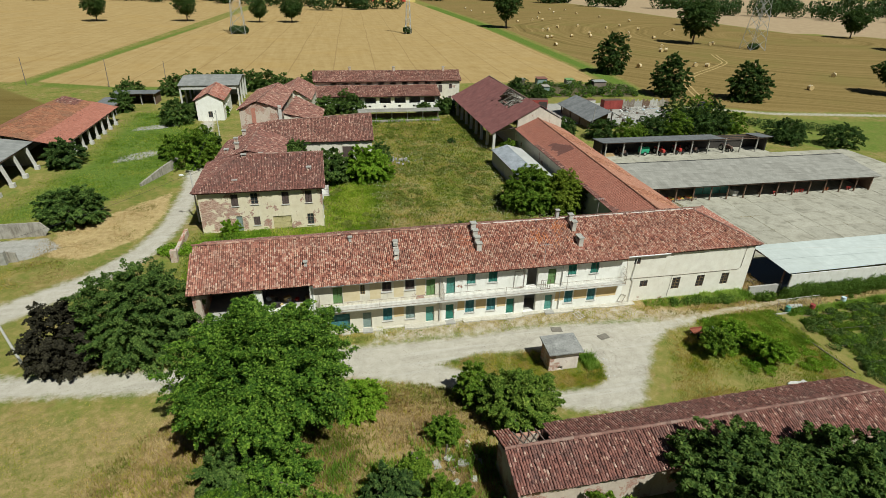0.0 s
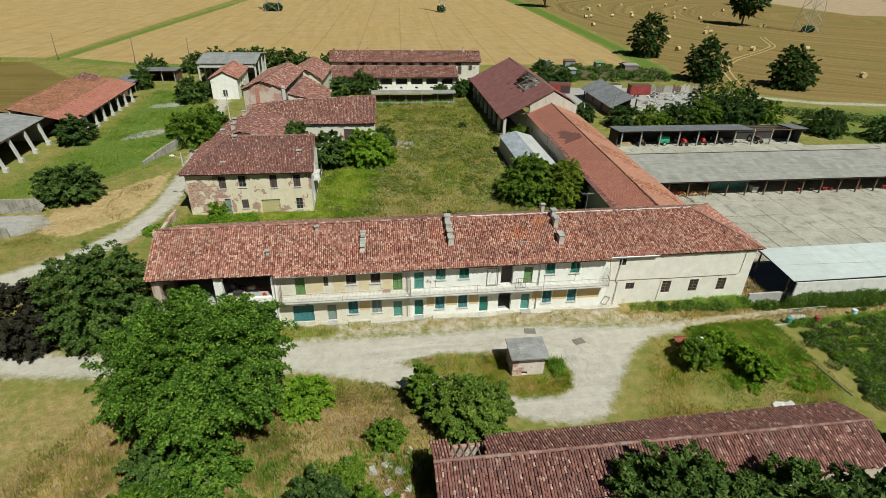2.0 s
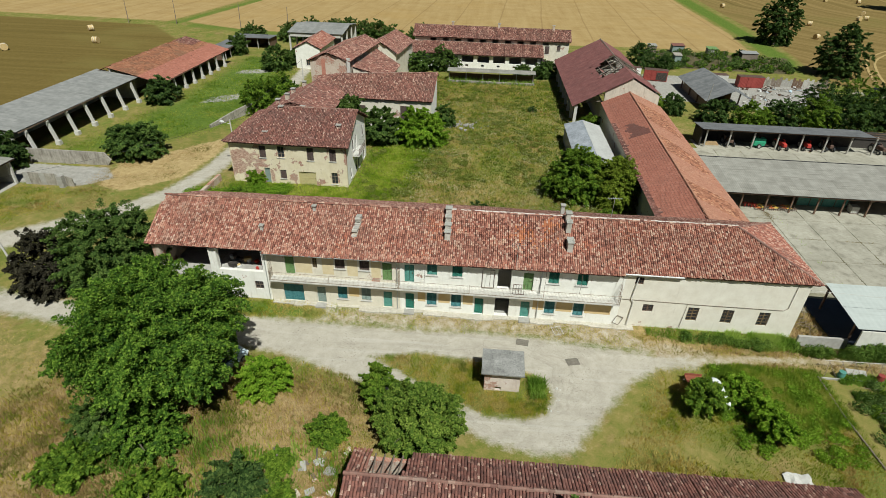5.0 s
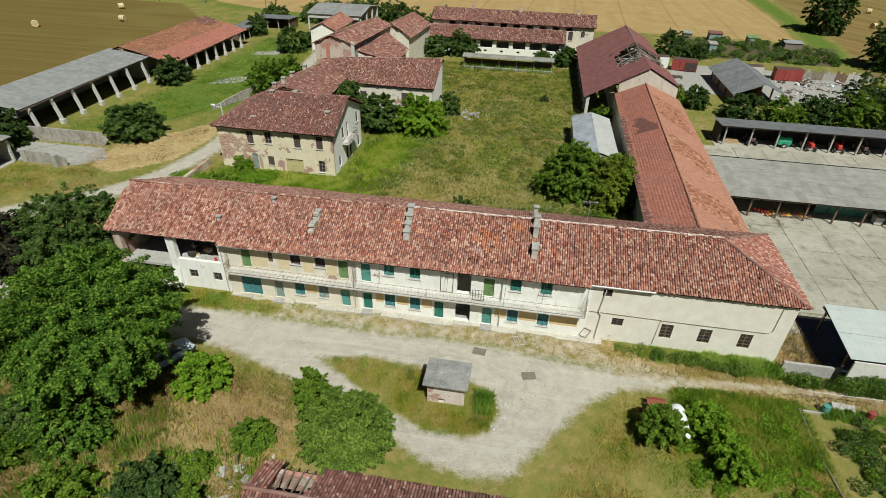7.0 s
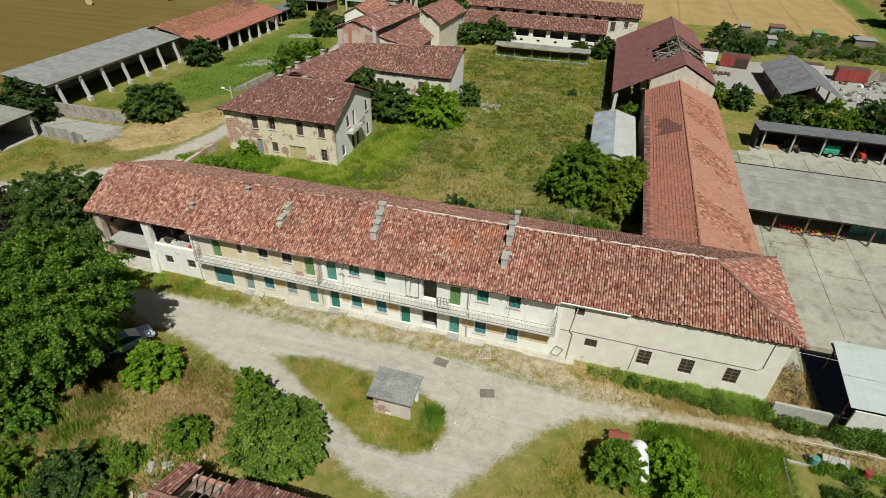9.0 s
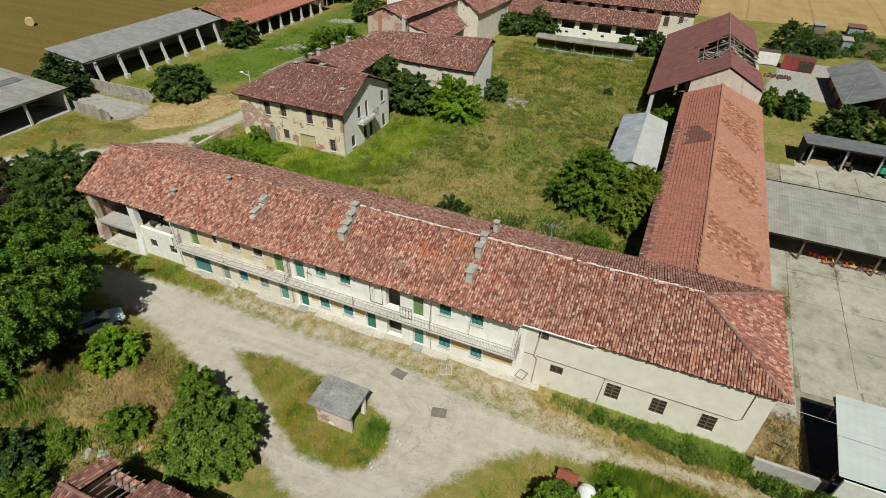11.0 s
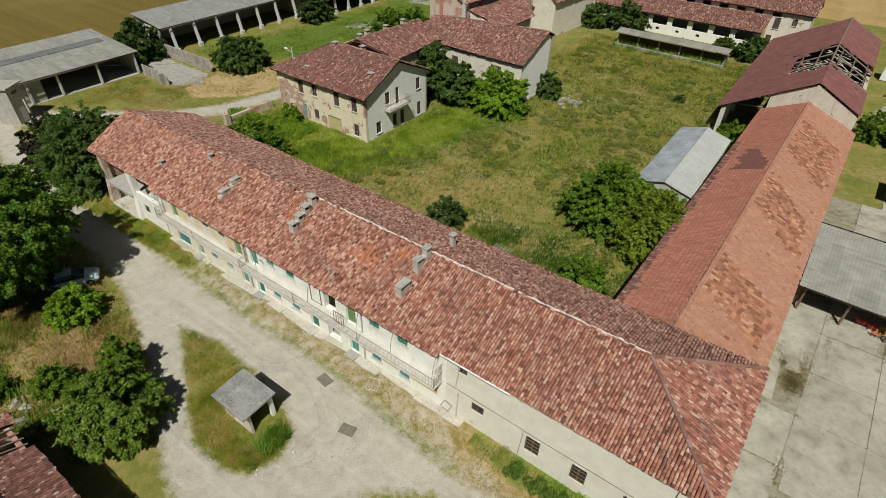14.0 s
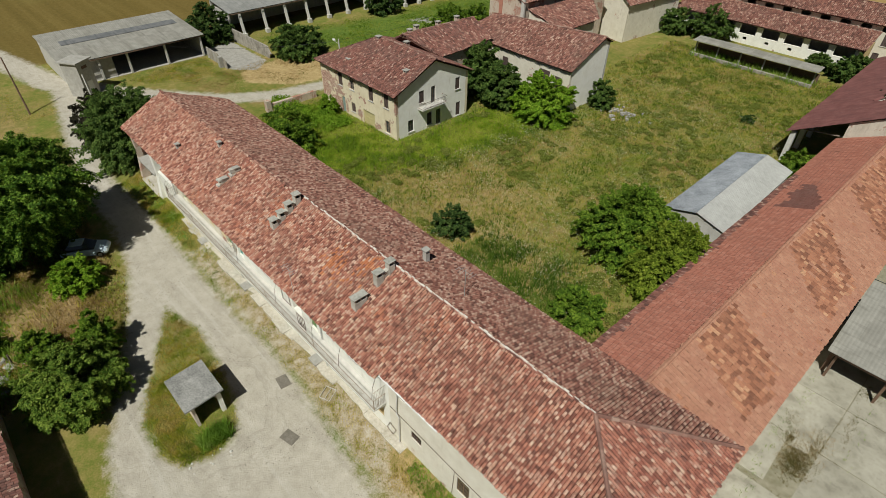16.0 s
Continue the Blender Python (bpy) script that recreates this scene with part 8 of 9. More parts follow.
STACK = plaster("sooty_chimney_plaster", (0.38, 0.355, 0.30), (0.60, 0.57, 0.50), (0.15, 0.13, 0.105), 0.03, 0.5)
CAPSTONE = plain("lichened_capstone", (0.24, 0.235, 0.20), (0.50, 0.48, 0.42), 7, 0.9)
for k, (y, h) in enumerate(((48.75, 0.66), (49.5, 0.66), (50.25, 0.74), (51.05, 0.84))):
    stack(14.85 - 0.03 * k, y, y + 0.48, h, 0.52, 1, 0.27 if k < 3 else 0.0)
stack(26.15, 48.35, 49.35, 0.56, 0.5, 2, 0.0, "long low chimney stack with smoke openings and a slab cap")
stack(26.1, 50.3, 50.85, 0.86, 0.46, 1, 0.5)
stack(26.1, 51.35, 51.85, 0.78, 0.46, 1)
chimney(26.05, 54.9, 7.6, 8.6, 0.36, 0.36, "slim plastered chimney behind the ridge")
rb2 = random.Random(17)
for x, y, w, d, h in ((6.1, 48.9, 0.5, 1.1, 0.6), (6.15, 50.1, 0.5, 1.0, 0.6)):
    ch = thing("chimney", (x, y, on_slope(y)), "ruined leaning brick chimney with broken top", "chimney", "chimneys on the roofs")
    n = int((h + 0.6) / 0.16)
    for k in range(n):
        z = on_slope(y) - 0.6 + k * 0.16
        g = G()
        bite = 0.0 if k < n - 3 else rb2.uniform(0.05, 0.3)
        a = [(-w / 2 + rb2.gauss(0, 0.035), -d / 2 + bite + rb2.gauss(0, 0.03)), (w / 2 + rb2.gauss(0, 0.025), -d / 2 + bite + rb2.gauss(0, 0.03)), (w / 2 + rb2.gauss(0, 0.025), d / 2 + rb2.gauss(0, 0.03)), (-w / 2 + rb2.gauss(0, 0.025), d / 2 - bite * 0.6)]
        g.solid([(x + 0.01 * k + p, y + q, z) for p, q in a], (0, 0, 0.155))
        part("brick_course", g, BRICK_WALL if k % 3 == 1 else STACK, ch)
    part("cap", G().box(x - 0.1, y - d * 0.1, on_slope(y) - 0.6 + n * 0.16, x + w * 0.75, y + d * 0.42, on_slope(y) - 0.54 + n * 0.16), CONCRETE, ch)
for x, y in ((1.7, 51.0), (-2.8, 48.6)):
    chimney(x, y, on_slope(y), on_slope(y) + 0.28, 0.28, 0.28, "small clay vent pipe on the roof")
for x, y, z, h in ((-11.6, 80.0, 8.6, 0.7), (-9.6, 83.2, 7.7, 0.7), (-2.6, 77.2, 7.4, 0.5), (-12.6, 75.6, 6.6, 0.4), (-15.3, 88.6, 6.7, 1.0), (-14.4, 93.5, 7.1, 1.0), (-13.6, 88.4, 7.7, 1.0), (-13.4, 96.5, 7.6, 0.9)):
    chimney(x, y, z, z + h * 0.75, 0.6, 0.6, "weathered brick chimney on the old roof")
for x, y, z in ((8, 155.3, 8.7), (20, 155.3, 8.7), (34, 155.3, 8.7)):
    chimney(x, y, z, z + 0.8, 0.6, 0.6, "small brick chimney on the stable roof")
rk = random.Random(70)
g = G()
x = -2.0
while x < 31.4:
    w = rk.uniform(0.7, 2.3)
    y0 = 46.99 - rk.uniform(0.35, 0.85)
    g.solid([(x, 46.99, 0.1), (x, y0, 0.1), (x + w * 0.4, y0 - rk.uniform(-0.08, 0.12), 0.1), (x + w - 0.02, y0 + rk.uniform(-0.1, 0.1), 0.1), (x + w - 0.02, 46.99, 0.1)], (0, 0, rk.uniform(0.32, 0.38)))
    x += w
alone("doorstep_strip", g, APRON, "broken pale concrete kerb along the house front", "kerb", "", "structure")
for x in (2.83, 11.5, 22.6):
    alone("doorstep", G().box(x - 0.5, 46.25, 0.1, x + 0.5, 46.98, 0.49), CONCRETE, "worn stone doorstep before a house door", "step", "doorsteps along the front")


def pipe(name, pts, r, material, label, category="pipe", group=""):
    g = G()
    pts = [Vector(p) for p in pts]
    n = 6
    for k, p in enumerate(pts):
        d = (pts[min(k + 1, len(pts) - 1)] - pts[max(k - 1, 0)]).normalized()
        a = d.cross(Vector((0.31, 0.95, 0.05))).normalized()
        b = d.cross(a)
        g.v += [tuple(p + r * (math.cos(q * math.tau / n) * a + math.sin(q * math.tau / n) * b)) for q in range(n)]
        if k:
            g.f += [((k - 1) * n + q, (k - 1) * n + (q + 1) % n, k * n + (q + 1) % n, k * n + q) for q in range(n)]
    g.f += [tuple(range(n - 1, -1, -1)), tuple(range(len(g.v) - n, len(g.v)))]
    return alone(name, g, material, label, category, group)


for x in (-2.32, 10.35, 23.75):
    pipe("downpipe", [(x, 46.36, 6.26), (x, 46.9, 6.0), (x, 46.9, 0.45)], 0.05, ZINC, "thin grey downpipe on the front wall", "downpipe", "downpipes")
pipe("downpipe", [(32.4, 46.6, 6.45), (32.4, 46.88, 6.2), (32.15, 46.88, 3.6), (32.4, 46.88, 3.3), (32.3, 46.88, 0.45)], 0.045, STONE_SILL, "pale bent downpipe on the granary wall", "downpipe", "downpipes")
pipe("conduit", [(31.4, 46.95, 3.5), (37.35, 46.95, 3.45), (37.2, 46.95, 0.7)], 0.022, WOOD_OLD, "grey conduit along the granary wall")
pipe("conduit", [(37.35, 46.95, 3.42), (45.9, 46.95, 3.45), (46.2, 46.95, 3.7), (46.25, 46.95, 6.35)], 0.022, WOOD_OLD, "grey conduit along the granary wall")
pipe("gutter", [(31.0, 46.62, 6.47), (36.2, 46.64, 6.47)], 0.07, WHITE_PAINT, "short pale gutter under the eave", "gutter")


def frame_thing(name, at, w, h, turn, material, label, category, bars=2, flat=False):
    g = G()
    for a, b in (((0, 0, 0), (w, 0, 0)), ((0, 0, h), (w, 0, h)), ((0, 0, 0), (0, 0, h)), ((w, 0, 0), (w, 0, h))):
        g.tube(a, b, 0.025, 0.025, 5)
    for k in range(1, bars + 1):
        g.tube((w * k / (bars + 1), 0, 0), (w * k / (bars + 1), 0, h), 0.02, 0.02, 5)
    ob = alone(name, g, material, label, category)
    ob.matrix_world = pose(*at, *turn)
    return ob


frame_thing("screen_frame", (18.35, 46.93, 3.7), 1.1, 2.0, (0, 0, 0), IRON, "thin iron door frame fixed to the upper wall", "frame", 0)
frame_thing("screen_frame", (21.25, 46.5, 3.5), 1.0, 1.1, (0, 0, 0), IRON, "folded iron gate on the balcony", "gate", 3)
frame_thing("wall_frame", (30.95, 46.93, 0.7), 0.65, 0.95, (0, 22, 0), WOOD_OLD, "small tilted frame hanging on the wall", "frame", 0)
bed = frame_thing("bedstead", (25.5, 45.0, 0.2), 0.85, 0.95, (-80, 0, 22), CONCRETE_PALE, "pale metal bed base lying on the verge", "bed base", 1)
MANHOLE = plain("dusty_cast_iron", (0.13, 0.115, 0.09), (0.24, 0.215, 0.17), 7, 1.2, 0.8)
for k, (x, y, a) in enumerate(((22.4, 43.85, -8), (26.75, 41.8, 14))):
    th = thing("manhole", (x, y, 0.0), "rusty rectangular manhole cover in the gravel", "manhole", "manholes in the road")
    th.rotation_euler = (0, 0, radians(a))
    part("rim", G().box(-0.56, -0.40, -0.1, 0.56, 0.40, 0.045), MANHOLE, th, local=True)
    part("cover", G().box(-0.47, -0.31, 0.0, 0.47, 0.31, 0.055), MANHOLE, th, local=True)


def antenna(x, y, z, h, label):
    th = thing("antenna", (x, y, z), label, "antenna", "aerials on the roofs")
    part("mast", G().tube((0, 0, -0.3), (0, 0, h), 0.025, 0.02, 6), ZINC, th, local=True)
    g = G().tube((-0.7, 0, h - 0.15), (0.7, 0, h - 0.1), 0.015, 0.015, 5)
    for k in range(6):
        g.tube((-0.6 + 0.24 * k, -0.35, h - 0.14), (-0.6 + 0.24 * k, 0.35, h - 0.14), 0.012, 0.012, 4)
    part("boom", g, ZINC, th, local=True)


antenna(30.75, 54.1, 8.2, 2.2, "thin television aerial behind the ridge")
antenna(21.3, 46.6, 6.3, 2.6, "thin television mast at the eave")
rj = random.Random(71)
for k in range(16):
    x, y = rj.uniform(-6.8, -2.9), rj.uniform(47.5, 50)
    s = rj.uniform(0.15, 0.4)
    ob = alone("loft_junk", G().solid([(-s, -s * 0.7, 0), (s, -s * 0.5, 0), (s * 0.8, s * 0.7, 0), (-s * 0.9, s * 0.6, 0)], (rj.uniform(-0.1, 0.1), 0, s * 1.2)), [WOOD_OLD, RED_PAINT, WHITE_PAINT, STRAW, DARK][k % 5], "discarded household junk on the open loft floor", "junk", "junk in the open loft")
    ob.location, ob.rotation_euler = (x, y, 3.5), (0, 0, rj.random() * 3)


# ---- vehicles and machines ----
def rounded_body(stations):
    """A closed hull through cross-sections (x, half width, bottom, top, shoulder)."""
    g = G()
    rings = []
    for x, w, b, t, s in stations:
        i = len(g.v)
        g.v += [(x, -w * 0.92, b), (x, -w, (b + t) / 2), (x, -w * s, t), (x, w * s, t), (x, w, (b + t) / 2), (x, w * 0.92, b)]
        rings.append(i)
    for a, c in zip(rings, rings[1:]):
        g.f += [(a + k, a + (k + 1) % 6, c + (k + 1) % 6, c + k) for k in range(6)]
    g.f += [tuple(rings[0] + k for k in range(5, -1, -1)), tuple(rings[-1] + k for k in range(6))]
    return g


def wheel(parent, x, y, r, w):
    t = part("wheel", G().tube((x, y - w / 2, r), (x, y + w / 2, r), r, r, 16), RUBBER, parent, local=True)
    part("rim", G().tube((x, y - w / 2 - 0.012, r), (x, y + w / 2 + 0.012, r), r * 0.58, r * 0.58, 12), ZINC, t, local=True)


def car(x, y, turn, paint, label):
    th = thing("car", (x, y, 0), label, "car")
    th.rotation_euler = (0, 0, radians(turn))
    part("body", rounded_body([(-2.0, 0.7, 0.4, 0.75, 0.9), (-1.8, 0.82, 0.28, 0.9, 0.95), (0.9, 0.84, 0.25, 0.92, 0.95), (1.8, 0.8, 0.28, 0.8, 0.9), (2.0, 0.65, 0.4, 0.65, 0.9)]), paint, th, local=True)
    cab = part("cabin", rounded_body([(-1.75, 0.7, 0.88, 0.95, 0.9), (-1.2, 0.72, 0.88, 1.42, 0.8), (0.1, 0.72, 0.88, 1.45, 0.8), (0.95, 0.72, 0.88, 0.95, 0.9)]), GLASS, th, local=True)
    part("roof_panel", G().box(-1.15, -0.56, 1.44, 0.1, 0.56, 1.475), paint, cab, local=True)
    for wx in (-1.25, 1.3):
        for wy in (-0.76, 0.76):
            wheel(th, wx, wy, 0.31, 0.18)
    for wy in (-0.55, 0.55):
        part("headlight", G().box(1.93, wy - 0.14, 0.55, 2.0, wy + 0.14, 0.68), WHITE_PAINT, th, local=True)
    return th


car(-3.1, 37.9, 62, BLUE_PAINT, "pale blue car parked under the big tree")
car(110, 141.2, 8, RUBBER, "dark car parked by the far lane")


def tractor(x, y, turn, paint, label):
    th = thing("tractor", (x, y, 0.02), label, "tractor", "machines in the sheds")
    th.rotation_euler = (0, 0, radians(turn))
    part("hood", rounded_body([(0.0, 0.38, 0.7, 1.35, 0.85), (1.2, 0.36, 0.7, 1.3, 0.85), (1.5, 0.3, 0.75, 1.2, 0.85)]), paint, th, local=True)
    for sy in (-0.75, 0.55):
        part("mudguard", G().solid([(-1.1, sy, 0.9), (-0.9, sy, 1.45), (-0.2, sy, 1.5), (0.1, sy, 1.0), (0.0, sy, 0.95), (-0.25, sy, 1.38), (-0.85, sy, 1.34), (-1.0, sy, 0.88)], (0, 0.22, 0)), paint, th, local=True)
    part("seat", G().box(-0.75, -0.25, 1.1, -0.3, 0.25, 1.2).box(-0.8, -0.25, 1.2, -0.7, 0.25, 1.6), RUBBER, th, local=True)
    part("steering_wheel", G().tube((-0.05, 0, 1.3), (-0.15, 0, 1.6), 0.03, 0.03, 6).tube((-0.17, 0, 1.6), (-0.15, 0, 1.62), 0.2, 0.2, 12), RUBBER, th, local=True)
    for wy in (-0.72, 0.72):
        wheel(th, -0.5, wy, 0.65, 0.35)
        wheel(th, 1.15, wy * 0.9, 0.38, 0.22)


tractor(69.4, 99.9, -85, RED_PAINT, "red tractor parked in the open shed")
tractor(73.8, 100.2, -95, RED_PAINT, "red implement tractor parked in the open shed")
tractor(60.8, 100.6, -90, IRON, "rusty tractor parked in the open shed")
tractor(77.6, 100.6, -90, IRON, "rusty tractor parked in the open shed")
tractor(86.0, 100.4, -80, IRON, "rusty tractor parked in the open shed")


def sprayer(x, y, paint, label, name="sprayer"):
    th = thing(name, (x, y, 0.02), label, "machine", "machines in the sheds")
    part("tank", rounded_body([(-1.1, 0.4, 0.7, 1.5, 0.7), (-0.9, 0.6, 0.5, 1.75, 0.75), (0.9, 0.6, 0.5, 1.75, 0.75), (1.1, 0.4, 0.7, 1.5, 0.7)]), paint, th, local=True)
    part("lid", G().tube((0, 0, 1.75), (0, 0, 1.86), 0.2, 0.2, 12), RUBBER, th, local=True)
    part("drawbar", G().tube((1.1, 0, 0.5), (1.9, 0, 0.45), 0.06, 0.05, 6), IRON, th, local=True)
    for wy in (-0.62, 0.62):
        wheel(th, 0, wy, 0.4, 0.2)


sprayer(65.6, 99.8, GREEN_PAINT, "bright green tank sprayer in the open shed")
rm = random.Random(72)
for k in range(9):
    x = 55.6 + k * 0.62
    th = thing("harrow", (x, 75.2 + rm.uniform(-0.3, 0.3), 0.05), "yellow-orange farm implement in front of the shelter", "implement", "implements before the shelter")
    part("beam", G().box(-0.35, -0.5, 0.35, 0.35, -0.38, 0.47).box(-0.35, 0.3, 0.35, 0.35, 0.42, 0.47).box(-0.06, -0.5, 0.47, 0.06, 0.42, 0.55), [ORANGE_PAINT, YELLOW_PAINT, IRON][k % 3], th, local=True)
    for q in range(3):
        part("tine", G().tube((-0.25 + 0.25 * q, -0.44, 0.36), (-0.2 + 0.25 * q, -0.55, 0.0), 0.03, 0.02, 5), IRON, th, local=True)
for k, (x, p) in enumerate(((54.4, RED_PAINT), (55.2, RED_PAINT), (76.5, RED_PAINT), (81.0, RED_PAINT), (82.2, RED_PAINT), (87.5, ORANGE_PAINT), (92.0, RED_PAINT), (73.5, IRON), (78.6, IRON))):
    th = thing("plough", (x, 75.0 + rm.uniform(-0.2, 0.4), 0.05), "small painted plough standing before the shelter", "implement", "implements before the shelter")
    part("frame", G().tube((-0.5, 0, 0.6), (0.5, 0, 0.65), 0.07, 0.06, 6).tube((0, -0.4, 0.6), (0, 0.4, 0.62), 0.06, 0.06, 6), p, th, local=True)
    for q in (-0.3, 0.15):
        part("blade", G().solid([(q, -0.1, 0.6), (q + 0.2, -0.1, 0.55), (q + 0.35, 0.1, 0), (q + 0.1, 0.12, 0)], (0.02, 0.05, 0.02)), p, th, local=True)
for k in range(4):
    th = thing("tarpaulin_screen", (62.6 + k * 1.7, 76.9, 0), "teal tarpaulin panel hanging in the shelter", "tarpaulin", "tarpaulin panels")
    part("sheet", G().solid([(-0.8, 0, 0.1), (0.8, 0.03, 0.05), (0.8, 0, 2.6), (-0.8, 0, 2.65)], (0, 0.03, 0)), GREEN_TEAL, th, local=True)
    part("pole", G().tube((0.82, 0, 0), (0.82, 0, 2.8), 0.04, 0.04, 6), IRON, th, local=True)


def ibc(x, y, label="white plastic liquid tank in a metal cage"):
    th = thing("tank_container", (x, y, 0.05), label, "tank", "liquid tanks")
    part("tank", G().box(-0.48, -0.48, 0.15, 0.48, 0.48, 1.05), CONCRETE_PALE, th, local=True)
    part("pallet", G().box(-0.55, -0.55, 0, 0.55, 0.55, 0.14), WOOD_OLD, th, local=True)
    g = G()
    for k in range(5):
        for sgn in (-0.52, 0.5):
            g.box(-0.52 + k * 0.255, sgn, 0.14, -0.5 + k * 0.255, sgn + 0.02, 1.1), g.box(sgn, -0.52 + k * 0.255, 0.14, sgn + 0.02, -0.5 + k * 0.255, 1.1)
    part("cage", g, ZINC, th, local=True)


ibc(68.6, 75.6)
for k in range(5):
    alone("plank_pile", G().box(56.3 + 0.1 * k, 99.6, 0.05 + k * 0.14, 59.0 - 0.12 * k, 100.2, 0.17 + k * 0.14), plain("fresh_plank", (0.4, 0.27, 0.13), (0.5, 0.36, 0.2), 6) if k == 0 else bpy.data.materials["fresh_plank"], "fresh sawn planks stacked in the shed", "planks", "stacked planks")
HEAPS = [(75.5, 140.6), (84.5, 141.0), (88.0, 139.5), (92.5, 141.5), (95.0, 137.0), (86.0, 134.5), (91.0, 131.0), (79.0, 131.5), (94.5, 127.5), (76.0, 126.5), (83.0, 137.5)]
for k in range(190):
    hx, hy = HEAPS[rm.randrange(len(HEAPS))]
    x, y = hx + rm.gauss(0, 1.3), hy + rm.gauss(0, 1.0)
    z = max(0.0, 0.45 - 0.2 * math.hypot(x - hx, y - hy)) * rm.random()
    s = rm.uniform(0.12, 0.42)
    if k % 3 == 0:
        a, l = rm.uniform(0, 6.28), rm.uniform(0.6, 2.2)
        g = G().tube((0, 0, 0.06), (l * math.cos(a), l * math.sin(a), rm.uniform(0.05, 0.7)), 0.05, 0.04, 5)
    elif k % 3 == 1:
        g = G().solid([(-s, -s * 0.6, 0), (s * 0.9, -s * 0.7, 0.05), (s, s * 0.5, 0.1), (-s * 0.7, s * 0.8, 0.06)], (rm.uniform(-0.1, 0.1), 0, 0.06))
    else:
        g = G().solid([(-s, -s * 0.6, 0), (s * 0.9, -s * 0.7, 0), (s, s * 0.5, 0), (-s * 0.2, s * 0.9, 0), (-s * 0.9, s * 0.5, 0)], (rm.uniform(-0.2, 0.2), rm.uniform(-0.2, 0.2), s * rm.uniform(0.6, 1.3)))
    ob = alone("scrap_piece", g, [IRON, CONCRETE_PALE, DARK, IRON, WOOD_OLD, STAINED, CONCRETE, IRON, WOOD_BROWN, WHITE_PAINT, BLUE_PAINT][k % 11], "discarded scrap heaped in the yard", "scrap", "scrap in the yard")
    ob.location, ob.rotation_euler = (x, y, z), (0, 0, rm.random() * 3)

# ---- garden ----
th = thing("water_tank", (37.95, 38.5, 0), "white plastic tank lying under the fruit tree", "tank")
g = G()
rings = [(-1.5, 0.25), (-1.4, 0.5), (-1.1, 0.62), (1.1, 0.62), (1.4, 0.5), (1.5, 0.25)]
for (a, r0), (b, r1) in zip(rings, rings[1:]):
    g.tube((0, a, 0.75), (0, b, 0.75), r0, r1, 28)
part("tank", g, WHITE_PAINT, th, local=True)
for y in (-0.8, 0.7):
    part("stand", G().box(-0.5, y, 0, 0.5, y + 0.15, 0.35), CONCRETE, th, local=True)
th = thing("cart", (36.6, 40.2, 0), "rusty red farm cart in the grass", "cart")
part("bed", G().box(-0.7, -0.4, 0.6, 0.7, 0.4, 0.66).box(-0.7, -0.4, 0.66, 0.7, -0.36, 0.86).box(-0.7, 0.36, 0.66, 0.7, 0.4, 0.86), plain("rusted_red_paint", (0.16, 0.05, 0.03), (0.34, 0.11, 0.06), 6), th, local=True)
part("frame", G().tube((-0.9, 0, 0.5), (1.7, 0, 0.5), 0.05, 0.05, 6), IRON, th, local=True)
for wy in (-0.55, 0.55):
    wheel(th, 0, wy, 0.35, 0.15)
th = thing("trellis", (51.2, 43.0, 0), "makeshift garden frame of grey poles", "garden frame")
for k in range(6):
    x = -2.8 + k * 1.1
    part("pole", G().tube((x, -0.7, 0), (x + 0.6, 0.2, 1.2), 0.018, 0.018, 5), WOOD_OLD, th, local=True)
    part("pole", G().tube((x + 1.1, -0.6, 0), (x + 0.5, 0.3, 1.2), 0.018, 0.018, 5), WOOD_OLD, th, local=True)
part("ridge_pole", G().tube((-2.6, 0.2, 1.2), (3.4, 0.3, 1.2), 0.03, 0.03, 5), PALE_WOOD, th, local=True)
part("plastic_sheet", G().solid([(-0.8, -0.5, 0.15), (0.9, -0.6, 0.12), (1.0, 0.1, 0.4), (-0.7, 0.2, 0.45)], (0, 0, 0.02)), CONCRETE, th, local=True)
part("edging", G().box(-3.1, -0.95, 0, 2.6, -0.8, 0.16), CONCRETE, th, local=True)
for x, y, p, label in ((49.8, 42.4, GREEN_TEAL, "teal plastic water butt in the garden"), (53.0, 42.3, CONTAINER_RED, "dull red plastic water butt in the garden"), (58, 43, BLUE_PAINT, "pale blue plastic water butt in the garden")):
    th = thing("water_butt", (x, y, 0), label, "barrel", "water butts")
    part("barrel", G().tube((0, 0, 0), (0, 0, 0.35), 0.24, 0.29, 14).tube((0, 0, 0.35), (0, 0, 0.7), 0.29, 0.26, 14), p, th, local=True)
    part("rim", G().tube((0, 0, 0.7), (0, 0, 0.73), 0.28, 0.28, 14), p, th, local=True)
for k in range(7):
    y = 41 - k * 2.7
    pipe("bed_pole", [(50 + rm.random(), y, 0.35), (56, y - 0.3, 0.4), (66, y + 0.5, 0.4)], 0.014, WOOD_OLD, "grey pole laid across the vegetable beds", "pole", "poles over the beds")
for k in range(11):
    y = 41.6 - 1.9 * k
    grass("vegetable_bed", [(49.5 + 0.3 * k, y), (74, y + 1.2), (74, y + 2.1), (49.5 + 0.3 * k, y + 0.9)], 3600, 0.40, (REED, REED_DARK, GRASS_GREEN)[k % 3], 260 + k, "green vegetable row in the kitchen garden", 4, 0.35)
pipe("bed_edging", [(47.9, 42.3, 0.08), (47.8, 38.2, 0.08), (48.2, 32, 0.08)], 0.07, WOOD_OLD, "old timber edging of the vegetable garden", "edging")

